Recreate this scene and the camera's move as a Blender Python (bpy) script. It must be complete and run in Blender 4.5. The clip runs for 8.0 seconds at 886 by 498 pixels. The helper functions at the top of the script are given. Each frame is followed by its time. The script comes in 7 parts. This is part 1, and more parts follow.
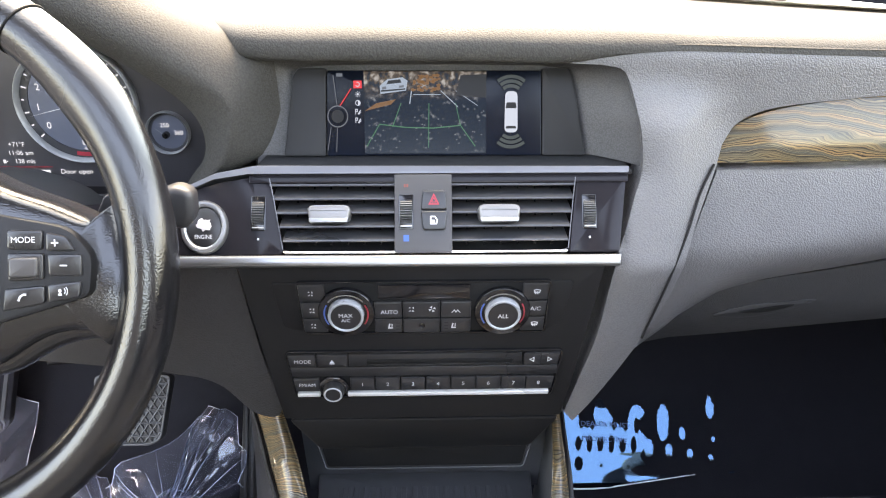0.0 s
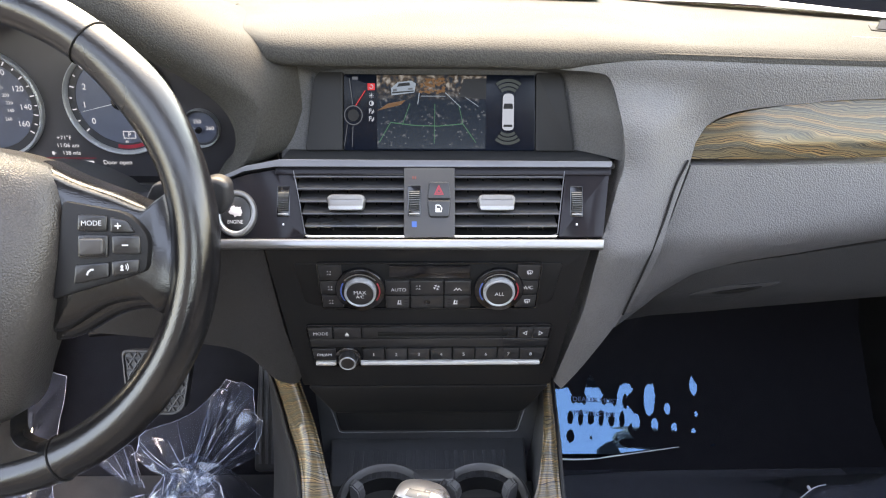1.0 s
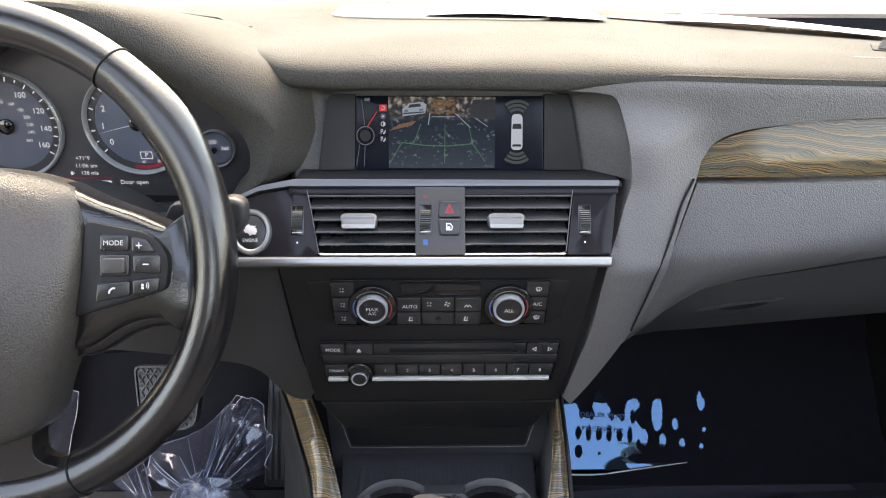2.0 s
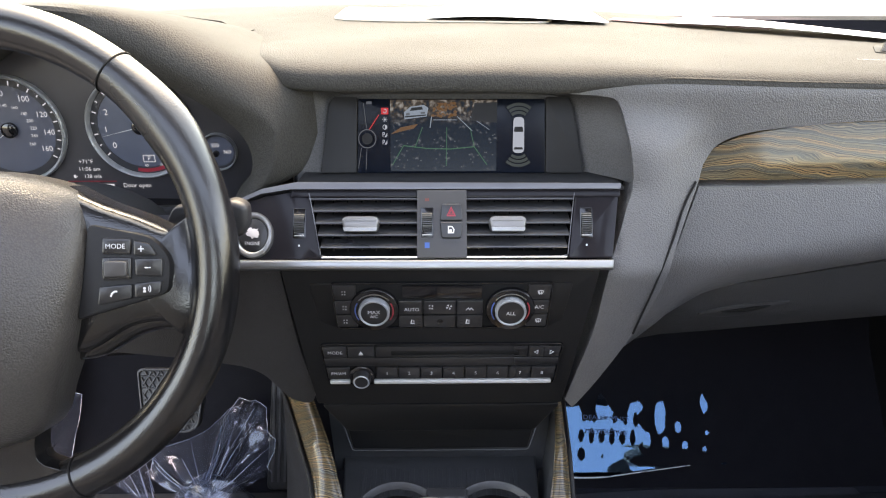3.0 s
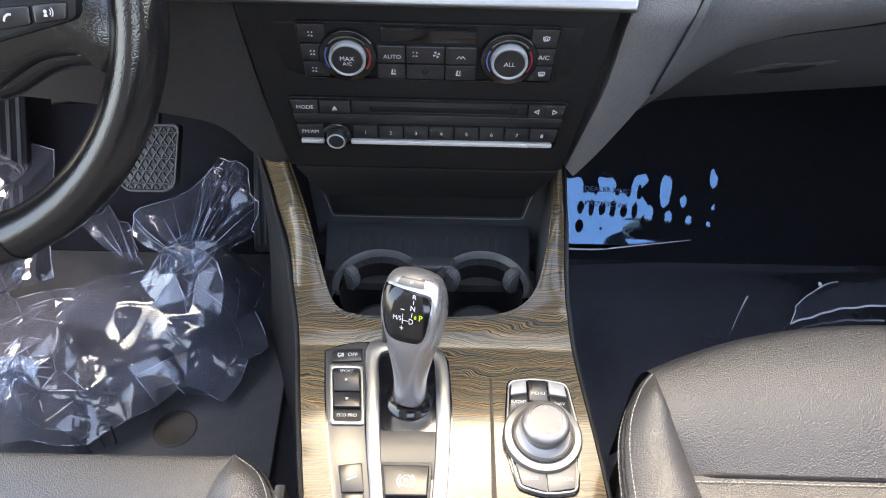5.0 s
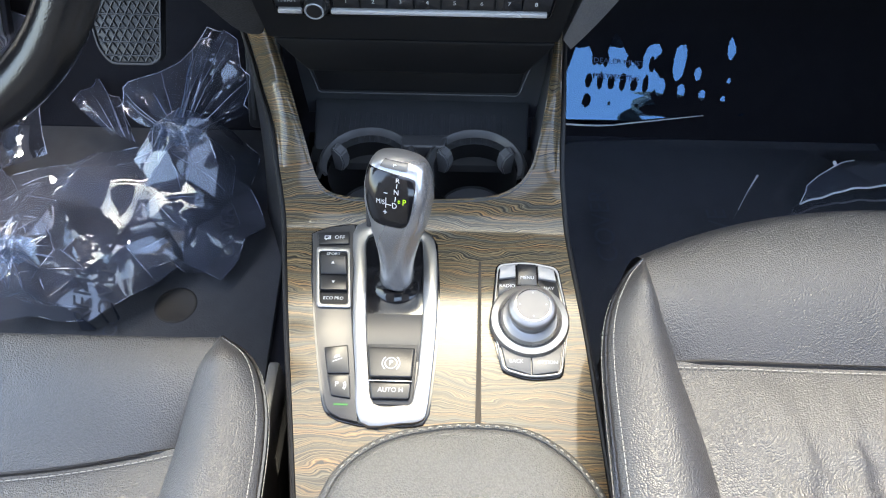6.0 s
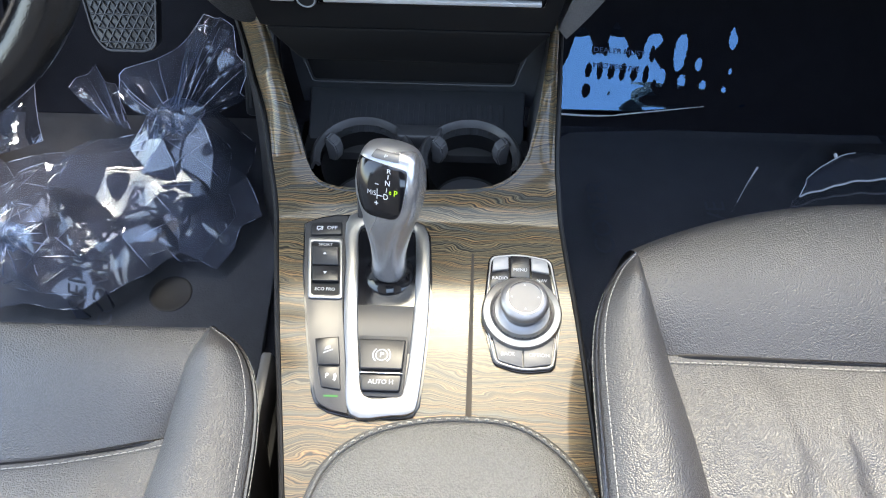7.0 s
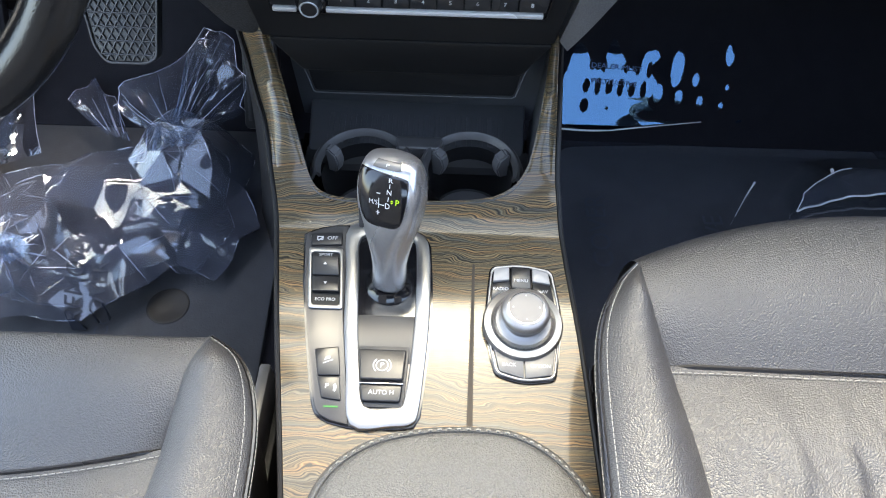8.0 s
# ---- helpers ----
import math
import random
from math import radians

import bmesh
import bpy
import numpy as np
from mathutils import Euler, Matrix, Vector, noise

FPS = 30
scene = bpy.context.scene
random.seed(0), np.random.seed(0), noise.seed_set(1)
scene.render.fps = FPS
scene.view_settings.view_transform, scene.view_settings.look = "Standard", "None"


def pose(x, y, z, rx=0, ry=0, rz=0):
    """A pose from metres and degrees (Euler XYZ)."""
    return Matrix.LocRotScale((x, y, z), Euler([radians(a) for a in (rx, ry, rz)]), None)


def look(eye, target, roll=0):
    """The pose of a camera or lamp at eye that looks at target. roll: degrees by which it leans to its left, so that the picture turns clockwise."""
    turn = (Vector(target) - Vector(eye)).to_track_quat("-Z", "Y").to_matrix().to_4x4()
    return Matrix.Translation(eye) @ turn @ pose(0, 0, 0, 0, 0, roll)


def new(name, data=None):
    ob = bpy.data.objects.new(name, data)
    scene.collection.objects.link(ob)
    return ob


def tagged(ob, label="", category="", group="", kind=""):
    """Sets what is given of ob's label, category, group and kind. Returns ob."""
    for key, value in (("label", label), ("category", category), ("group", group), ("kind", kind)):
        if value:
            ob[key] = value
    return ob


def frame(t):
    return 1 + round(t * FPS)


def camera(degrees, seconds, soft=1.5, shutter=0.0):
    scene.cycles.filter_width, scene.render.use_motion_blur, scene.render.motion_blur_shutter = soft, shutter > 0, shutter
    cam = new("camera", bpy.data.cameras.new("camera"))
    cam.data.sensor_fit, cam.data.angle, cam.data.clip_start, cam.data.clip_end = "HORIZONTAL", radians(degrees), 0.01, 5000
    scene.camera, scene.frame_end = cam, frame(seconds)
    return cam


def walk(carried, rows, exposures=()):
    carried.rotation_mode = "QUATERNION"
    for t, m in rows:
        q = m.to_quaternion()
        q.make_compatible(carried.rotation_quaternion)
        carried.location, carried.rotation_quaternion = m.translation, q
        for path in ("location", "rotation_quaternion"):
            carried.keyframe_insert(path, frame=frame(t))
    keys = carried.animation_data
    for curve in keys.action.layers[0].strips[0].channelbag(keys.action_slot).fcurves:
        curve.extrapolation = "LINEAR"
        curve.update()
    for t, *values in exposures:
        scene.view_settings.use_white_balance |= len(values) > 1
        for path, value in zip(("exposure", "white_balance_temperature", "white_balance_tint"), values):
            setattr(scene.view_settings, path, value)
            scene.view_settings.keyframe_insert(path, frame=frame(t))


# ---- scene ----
cam = camera(63.8, 8.0, soft=1.1)
# seconds, place in metres, yaw, pitch, roll
PATH = [
    (0, -0.0014, 0.0996, 0.9498, -1.86, -25.14, 0.37),
    (0.5, -0.0044, 0.0461, 0.9741, -1.57, -26.29, 0.48),
    (1, -0.0062, 0.0345, 0.9782, -1.83, -26.16, 0.75),
    (1.5, -0.0116, 0.0257, 0.9837, -1.57, -25.41, 0.58),
    (3, -0.0100, 0.0252, 0.9863, -1.07, -24.81, 0.27),
    (3.5, -0.0090, 0.0275, 0.9854, -0.68, -25.66, 0.21),
    (4, -0.0090, 0.0279, 0.9847, -0.41, -27.45, 0.27),
    (4.5, -0.0062, 0.0468, 0.9779, -0.45, -33.02, 0.70),
    (5, 0.0082, 0.0912, 0.9313, -0.87, -43.16, 1.76),
    (5.2, 0.0179, 0.0965, 0.9231, -1.10, -46.74, 2.00),
    (6.3, 0.0342, 0.1165, 0.9224, 1.50, -54.14, 0.24),
    (6.5, 0.0353, 0.1178, 0.9222, 1.41, -54.36, 0.40),
    (7, 0.0425, 0.1169, 0.9206, 1.37, -54.40, 0.66),
    (7.5, 0.0386, 0.1125, 0.9179, 0.94, -53.70, 1.05),
    (8, 0.0377, 0.1122, 0.9158, 0.72, -52.94, 1.39),
]
BASE_EV = 3.92
walk(cam, [(t, pose(x, y, z, 0, 0, yaw) @ pose(0, 0, 0, 90 + pitch) @ pose(0, 0, 0, 0, 0, roll)) for t, x, y, z, yaw, pitch, roll in PATH],
     exposures=[(t, BASE_EV + d, k, tint) for t, d, k, tint in ((0.0, 0.85, 9900, 17), (0.5, 0.64, 9900, 17), (1.0, 0.45, 10100, 17), (1.5, 0.28, 10100, 17), (3.0, 0.12, 10000, 17), (4.0, 0.12, 10000, 19), (4.5, 0.22, 10500, 20), (5.0, 0.16, 9100, 16), (5.4, -0.06, 8200, 11), (6.3, -0.08, 7900, 10), (8.0, -0.08, 7900, 10))])

# daylight: open sky with a weak, wide sun, coming in through windscreen, side windows and roof glass
world = bpy.data.worlds.new("daylight")
scene.world = world
world.use_nodes = True
wn = world.node_tree.nodes
sky = wn.new("ShaderNodeTexSky")
sky.sky_type, sky.sun_disc = "NISHITA", False
sky.sun_elevation, sky.sun_rotation = radians(59), radians(2)
sky.ozone_density, sky.dust_density = 2.0, 2.4
wn["Background"].inputs["Strength"].default_value = 0.15
world.node_tree.links.new(sky.outputs["Color"], wn["Background"].inputs["Color"])
sun = new("sun", bpy.data.lights.new("sun", "SUN"))
sun.data.energy, sun.data.angle, sun.data.color = 0.22, radians(22), (1.0, 0.95, 0.87)
sun.matrix_world = look((0.06, 1.6, 2.7), (0, 0, 0))


# ---- materials ----
def shader(name, base, rough=0.5, metal=0.0, scale=40.0, vary=0.15, bump=0.0, bump_scale=600.0, cells=False, spec=0.5,
           coat=0.0, rough_vary=0.08, stain=6.0, tint=None, bump_dist=0.001, shade_range=(1.08, 0.68)):
    """A principled material with variation at two scales, and fine relief."""
    m = bpy.data.materials.new(name)
    m.use_nodes = True
    nt, p = m.node_tree, m.node_tree.nodes["Principled BSDF"]
    tc = nt.nodes.new("ShaderNodeTexCoord")

    def noise_at(sc, detail=4):
        n = nt.nodes.new("ShaderNodeTexNoise")
        n.inputs["Scale"].default_value, n.inputs["Detail"].default_value = sc, detail
        nt.links.new(tc.outputs["Object"], n.inputs["Vector"])
        return n
    fine, big = noise_at(scale), noise_at(stain, 3)
    add = nt.nodes.new("ShaderNodeMath")
    add.operation = "ADD"
    nt.links.new(fine.outputs["Fac"], add.inputs[0])
    nt.links.new(big.outputs["Fac"], add.inputs[1])
    ramp = nt.nodes.new("ShaderNodeMapRange")
    ramp.inputs["From Min"].default_value, ramp.inputs["From Max"].default_value = 0.6, 1.4
    nt.links.new(add.outputs[0], ramp.inputs["Value"])
    mix = nt.nodes.new("ShaderNodeMix")
    mix.data_type = "RGBA"
    lo = [c * (1 - vary) for c in base]
    hi = [min(1, c * (1 + vary)) for c in (tint or base)]
    mix.inputs["A"].default_value, mix.inputs["B"].default_value = (*lo, 1), (*hi, 1)
    nt.links.new(ramp.outputs["Result"], mix.inputs["Factor"])
    nt.links.new(mix.outputs["Result"], p.inputs["Base Color"])
    rr = nt.nodes.new("ShaderNodeMapRange")
    rr.inputs["From Min"].default_value, rr.inputs["From Max"].default_value = 0.3, 0.7
    rr.inputs["To Min"].default_value, rr.inputs["To Max"].default_value = max(0.02, rough - rough_vary), min(1, rough + rough_vary)
    nt.links.new(big.outputs["Fac"], rr.inputs["Value"])
    nt.links.new(rr.outputs["Result"], p.inputs["Roughness"])
    p.inputs["Metallic"].default_value = metal
    p.inputs["Specular IOR Level"].default_value = spec
    p.inputs["Coat Weight"].default_value = coat
    p.inputs["Coat Roughness"].default_value = 0.05
    if bump:
        b = nt.nodes.new("ShaderNodeBump")
        b.inputs["Strength"].default_value, b.inputs["Distance"].default_value = bump, bump_dist
        if cells:
            v = nt.nodes.new("ShaderNodeTexVoronoi")
            v.feature = "F1"
            v.inputs["Scale"].default_value = bump_scale
            warp = nt.nodes.new("ShaderNodeMix")
            warp.data_type = "VECTOR"
            warp.inputs["Factor"].default_value = 0.9 / bump_scale
            wn2 = noise_at(bump_scale * 0.3, 2)
            nt.links.new(tc.outputs["Object"], warp.inputs["A"])
            nt.links.new(wn2.outputs["Color"], warp.inputs["B"])
            nt.links.new(warp.outputs["Result"], v.inputs["Vector"])
            b.invert = True
            nt.links.new(v.outputs["Distance"], b.inputs["Height"])
            # shade in the creases between the pebbles is painted into the base colour
            crease_shade = nt.nodes.new("ShaderNodeMapRange")
            crease_shade.inputs["From Min"].default_value, crease_shade.inputs["From Max"].default_value = 0.25, 0.75
            crease_shade.inputs["To Min"].default_value, crease_shade.inputs["To Max"].default_value = shade_range
            nt.links.new(v.outputs["Distance"], crease_shade.inputs["Value"])
            # multiplies the painted crease shade into the colour
            worn = nt.nodes.new("ShaderNodeMix")
            worn.data_type, worn.blend_type = "RGBA", "MULTIPLY"
            worn.inputs["Factor"].default_value = 1.0
            nt.links.new(mix.outputs["Result"], worn.inputs["A"])
            nt.links.new(crease_shade.outputs["Result"], worn.inputs["B"])
            nt.links.new(worn.outputs["Result"], p.inputs["Base Color"])
        else:
            nb = noise_at(bump_scale, 5)
            nt.links.new(nb.outputs["Fac"], b.inputs["Height"])
        nt.links.new(b.outputs["Normal"], p.inputs["Normal"])
    return m


def glow(name, color, strength):
    m = bpy.data.materials.new(name)
    m.use_nodes = True
    p = m.node_tree.nodes["Principled BSDF"]
    p.inputs["Base Color"].default_value = (0.01, 0.01, 0.01, 1)
    p.inputs["Emission Color"].default_value = (*color, 1)
    p.inputs["Emission Strength"].default_value = strength
    p.inputs["Roughness"].default_value = 0.3
    p.inputs["Specular IOR Level"].default_value = 0.12
    return m


def wood_veneer():
    """Fineline veneer: wavy dark pore lines on oak brown with blue-grey streaks, under clear lacquer."""
    m = bpy.data.materials.new("lacquered_veneer")
    m.use_nodes = True
    nt, p = m.node_tree, m.node_tree.nodes["Principled BSDF"]
    tc = nt.nodes.new("ShaderNodeTexCoord")
    sep = nt.nodes.new("ShaderNodeSeparateXYZ")
    nt.links.new(tc.outputs["Object"], sep.inputs[0])

    def math_(op, a, b):
        n = nt.nodes.new("ShaderNodeMath")
        n.operation = op
        for i, q in enumerate((a, b)):
            if isinstance(q, (int, float)):
                n.inputs[i].default_value = q
            else:
                nt.links.new(q, n.inputs[i])
        return n.outputs[0]

    def noise_of(vec, sc, detail):
        n = nt.nodes.new("ShaderNodeTexNoise")
        n.inputs["Scale"].default_value, n.inputs["Detail"].default_value = sc, detail
        nt.links.new(vec, n.inputs["Vector"])
        return n.outputs["Fac"]
    stretch = nt.nodes.new("ShaderNodeVectorMath")
    stretch.operation = "MULTIPLY"
    stretch.inputs[1].default_value = (0.45, 1, 1)
    nt.links.new(tc.outputs["Object"], stretch.inputs[0])

    def grain_of(level, sc, detail):
        """Lines of uneven width that follow the figure."""
        n = nt.nodes.new("ShaderNodeTexNoise")
        n.noise_dimensions = "1D"
        n.inputs["Scale"].default_value, n.inputs["Detail"].default_value = sc, detail
        nt.links.new(level, n.inputs["W"])
        return n.outputs["Fac"]
    across = math_("ADD", sep.outputs["Y"], sep.outputs["Z"])
    bend = math_("ADD", math_("MULTIPLY", noise_of(stretch.outputs[0], 14, 2), 0.052), math_("MULTIPLY", noise_of(stretch.outputs[0], 46, 2), 0.0175))
    bend = math_("ADD", bend, math_("MULTIPLY", noise_of(stretch.outputs[0], 150, 2), 0.0030))
    level = math_("ADD", across, bend)
    pores = nt.nodes.new("ShaderNodeMapRange")
    pores.inputs["From Min"].default_value, pores.inputs["From Max"].default_value = 0.42, 0.61
    nt.links.new(grain_of(level, 1000, 3), pores.inputs["Value"])
    tone = nt.nodes.new("ShaderNodeValToRGB")
    e = tone.color_ramp.elements
    e[0].position, e[0].color = 0.30, (0.085, 0.087, 0.072, 1)
    e[1].position, e[1].color = 0.68, (0.285, 0.150, 0.056, 1)
    e.new(0.45).color = (0.148, 0.112, 0.060, 1)
    e.new(0.56).color = (0.212, 0.134, 0.060, 1)
    nt.links.new(math_("ADD", math_("MULTIPLY", grain_of(level, 190, 2), 0.72), math_("MULTIPLY", noise_of(stretch.outputs[0], 30, 4), 0.25)), tone.inputs["Fac"])
    mix = nt.nodes.new("ShaderNodeMix")
    mix.data_type = "RGBA"
    mix.inputs["A"].default_value = (0.012, 0.010, 0.008, 1)
    nt.links.new(pores.outputs["Result"], mix.inputs["Factor"])
    nt.links.new(tone.outputs["Color"], mix.inputs["B"])
    nt.links.new(mix.outputs["Result"], p.inputs["Base Color"])
    p.inputs["Roughness"].default_value = 0.5
    p.inputs["Specular IOR Level"].default_value = 0.15
    p.inputs["Coat Weight"].default_value, p.inputs["Coat Roughness"].default_value = 0.56, 0.11
    p.inputs["Coat IOR"].default_value = 1.5
    return m


def film_material(name="clear_film", ior=1.75, tint=(0.86, 0.89, 0.95), rough=0.06, milky=0.06, sheen=(1, 1, 1)):
    """Clear thin polythene sheet: mostly see-through, with sharp gloss."""
    m = bpy.data.materials.new(name)
    m.use_nodes = True
    nt = m.node_tree
    nt.nodes.remove(nt.nodes["Principled BSDF"])
    out = nt.nodes["Material Output"]
    tr, gl = nt.nodes.new("ShaderNodeBsdfTransparent"), nt.nodes.new("ShaderNodeBsdfGlossy")
    tr.inputs["Color"].default_value = (*tint, 1)
    gl.inputs["Roughness"].default_value = rough
    gl.inputs["Color"].default_value = (*sheen, 1)
    fr = nt.nodes.new("ShaderNodeFresnel")
    fr.inputs["IOR"].default_value = ior
    mix = nt.nodes.new("ShaderNodeMixShader")
    nt.links.new(fr.outputs[0], mix.inputs["Fac"])
    nt.links.new(tr.outputs[0], mix.inputs[1])
    nt.links.new(gl.outputs[0], mix.inputs[2])
    haze = nt.nodes.new("ShaderNodeBsdfDiffuse")
    haze.inputs["Color"].default_value = (0.54, 0.62, 0.84, 1)
    mix2 = nt.nodes.new("ShaderNodeMixShader")
    mix2.inputs["Fac"].default_value = milky
    nt.links.new(mix.outputs[0], mix2.inputs[1])
    nt.links.new(haze.outputs[0], mix2.inputs[2])
    nt.links.new(mix2.outputs[0], out.inputs["Surface"])
    return m


LEATHER = shader("dash_soft_touch", (0.082, 0.0795, 0.080), 0.43, vary=0.06, bump=1.0, bump_scale=740, cells=True, spec=0.6, bump_dist=0.00038, shade_range=(1.03, 0.84))
# darker copy of the dash grain, painting shade into the screen recess
RECESS = shader("recess_shade_grain", (0.056, 0.055, 0.056), 0.5, vary=0.06, bump=0.6, bump_scale=800, cells=True, bump_dist=0.00018, spec=0.4)
SIDEPANEL = shader("screen_side_panel", (0.019, 0.019, 0.020), 0.55, vary=0.05, bump=0.06, bump_scale=1200, spec=0.2)
SEAT = shader("seat_leather", (0.033, 0.0328, 0.0330), 0.42, bump=1.0, bump_scale=800, cells=True, spec=0.78, bump_dist=0.00048, vary=0.07, shade_range=(1.06, 0.75))
ARM = shader("armrest_leather", (0.070, 0.070, 0.066), 0.46, vary=0.08, bump=1.0, bump_scale=760, cells=True, bump_dist=0.00052, shade_range=(1.06, 0.70))
LOWER = shader("lower_dash_grain", (0.027, 0.0265, 0.027), 0.5, bump=1.0, bump_scale=820, cells=True, bump_dist=0.00034)
RIM = shader("wheel_leather", (0.008, 0.008, 0.0085), 0.22, bump=0.9, bump_scale=850, cells=True, bump_dist=0.00010, spec=0.65, rough_vary=0.12)
HUBLEATHER = shader("airbag_cover", (0.043, 0.039, 0.035), 0.36, vary=0.08, shade_range=(1.05, 0.72), bump=1.0, bump_scale=760, cells=True, bump_dist=0.00028)
PLASTIC = shader("black_plastic", (0.022, 0.022, 0.023), 0.45, bump=0.08, bump_scale=900)
SOFTBLACK = shader("matt_black_plastic", (0.0062, 0.0062, 0.0066), 0.52, bump=0.15, bump_scale=1400, spec=0.28)
WELL = shader("storage_well_plastic", (0.055, 0.057, 0.062), 0.5, bump=0.15, bump_scale=1200)
BRIGHT = shader("bright_satin_silver", (0.62, 0.62, 0.61), 0.33, 0.45, vary=0.04)
GLOSS = shader("gloss_black", (0.006, 0.006, 0.007), 0.12, spec=0.6, rough_vary=0.03)
BUTTON = shader("button_black", (0.014, 0.014, 0.0148), 0.32, bump=0.05, bump_scale=900)
SILVER = shader("satin_silver", (0.275, 0.275, 0.272), 0.36, 0.9, vary=0.06)
CHROME = shader("bright_chrome", (0.75, 0.75, 0.74), 0.14, 1.0, vary=0.04, rough_vary=0.04)
GREYTRIM = shader("dark_grey_lacquer", (0.013, 0.012, 0.014), 0.11, spec=0.13, rough_vary=0.03)
PLATEGREY = shader("plate_grey", (0.048, 0.046, 0.045), 0.36, 0.2)
SWITCHGREY = shader("switch_panel_grey", (0.026, 0.024, 0.024), 0.42)
THUMB = shader("thumbwheel_grey", (0.07, 0.07, 0.07), 0.3, 0.4)
TABGREY = shader("tab_grey", (0.17, 0.165, 0.16), 0.36, 0.5)
CARPET = shader("dark_carpet", (0.012, 0.012, 0.015), 0.95, bump=0.6, bump_scale=900, spec=0.1)
MATRUBBER = shader("floor_mat", (0.048, 0.049, 0.053), 0.8, bump=0.4, bump_scale=500, spec=0.2)
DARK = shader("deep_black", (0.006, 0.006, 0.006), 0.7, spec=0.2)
WHITEINK = shader("white_print", (0.52, 0.52, 0.52), 0.5, vary=0.05)
PAPER = shader("white_paper", (0.82, 0.82, 0.8), 0.7, vary=0.03)
TRIMPAINT = shader("headliner", (0.15, 0.15, 0.155), 0.9, bump=0.2, bump_scale=700)
WOOD = wood_veneer()
FILM = film_material(ior=1.66, tint=(0.94, 0.955, 0.98), rough=0.03, milky=0.050, sheen=(0.88, 0.94, 1.0))
STITCH = shader("grey_thread", (0.22, 0.215, 0.20), 0.7, vary=0.1)
GLASS = bpy.data.materials.new("window_glass")
GLASS.use_nodes = True
_g = GLASS.node_tree
_g.nodes.remove(_g.nodes["Principled BSDF"])
_t = _g.nodes.new("ShaderNodeBsdfTransparent")
_t.inputs["Color"].default_value = (0.9, 0.95, 0.93, 1)
_g.links.new(_t.outputs[0], _g.nodes["Material Output"].inputs["Surface"])
RIBBED = shader("ribbed_rubber", (0.05, 0.05, 0.052), 0.55, bump=0.4, bump_scale=350)
SATINBLACK = shader("satin_black", (0.030, 0.029, 0.029), 0.42, spec=0.5)
GREYSILVER = shader("grey_metallic", (0.33, 0.32, 0.31), 0.35, 0.7, vary=0.06)
LEVERSILVER = shader("lever_silver", (0.50, 0.50, 0.50), 0.30, 0.85, vary=0.06)
ARMSTITCH = shader("grey_beige_thread", (0.22, 0.21, 0.18), 0.7, vary=0.1)
# blue gloss tint paints the sky's reflection into the film
FILM2 = film_material("blue_sky_reflection", 2.1, (0.55, 0.66, 0.8), 0.02, 0.01, (0.25, 0.60, 1.0))
FILMINK2 = shader("blue_print_on_film", (0.045, 0.12, 0.27), 0.5)
# opaque white that paints the gleam on clear film edges
EDGEGLEAM = shader("edge_gleam", (0.75, 0.77, 0.8), 0.15, vary=0.05)
SCREENGLASS = shader("coated_screen", (0.004, 0.006, 0.011), 0.2, spec=0.13, rough_vary=0.04)
# the same dash grain, colour darkened to offset the strong light on top
DASHTOP = shader("dash_top_grain", (0.046, 0.0436, 0.039), 0.8, vary=0.06, bump=1.0, bump_scale=640, cells=True, spec=0.18, bump_dist=0.00045, shade_range=(1.06, 0.78))
EDGESILVER = shader("dull_silver", (0.13, 0.13, 0.137), 0.38, 0.9, vary=0.06)
BEZEL = shader("bezel_silver", (0.30, 0.31, 0.32), 0.4, 0.3, vary=0.05)
CAPGREY = shader("cap_grey", (0.15, 0.142, 0.135), 0.45)
CUPRIM = shader("cup_rim_black", (0.034, 0.034, 0.036), 0.42, bump=0.1, bump_scale=1200)
CUPBASE = shader("cup_base_rubber", (0.10, 0.10, 0.105), 0.32)
KNOB = shader("knob_silver", (0.30, 0.29, 0.28), 0.38, 0.8, vary=0.06)
FILM3 = film_material("clear_film_flat", 1.30, (0.90, 0.92, 0.95), 0.08, 0.024)
# hazy gloss for the beads that paint highlights on film folds
FOLDGLEAM = film_material("fold_gleam", 2.6, (0.90, 0.92, 0.96), 0.16, 0.26)
GRIP = shader("gripper_plastic", (0.075, 0.075, 0.078), 0.36)
LIGHTKEY = shader("pale_grey_key", (0.10, 0.097, 0.095), 0.35)
# dark matt colour for the veneer fold where the reflection drops out
VENEERFOLD = shader("fold_dark_band", (0.042, 0.034, 0.026), 0.6, spec=0.2)


# ---- building tools ----
BASE = {}


def thing(name, at, label, category, group="", kind=""):
    """An empty at the base of a thing, to carry its parts."""
    ob = new(name)
    ob.location, ob.empty_display_size = at, 0.02
    BASE[ob] = Vector(at)
    return tagged(ob, label, category, group, kind)


def part(name, bm, material, parent=None, label="", smooth=40, kind=""):
    """Links a bmesh, whose vertices are in world places, as one mesh object under a thing or a part."""
    me = bpy.data.meshes.new(name)
    bmesh.ops.recalc_face_normals(bm, faces=bm.faces)
    bm.to_mesh(me)
    bm.free()
    if smooth:
        for p in me.polygons:
            p.use_smooth = True
        me.set_sharp_from_angle(angle=radians(smooth))
    me.materials.append(material)
    ob = new(name, me)
    if parent:
        ob.parent = parent
        if parent in BASE:
            ob.matrix_parent_inverse = Matrix.Translation(-BASE[parent])
    return tagged(ob, label, kind=kind)


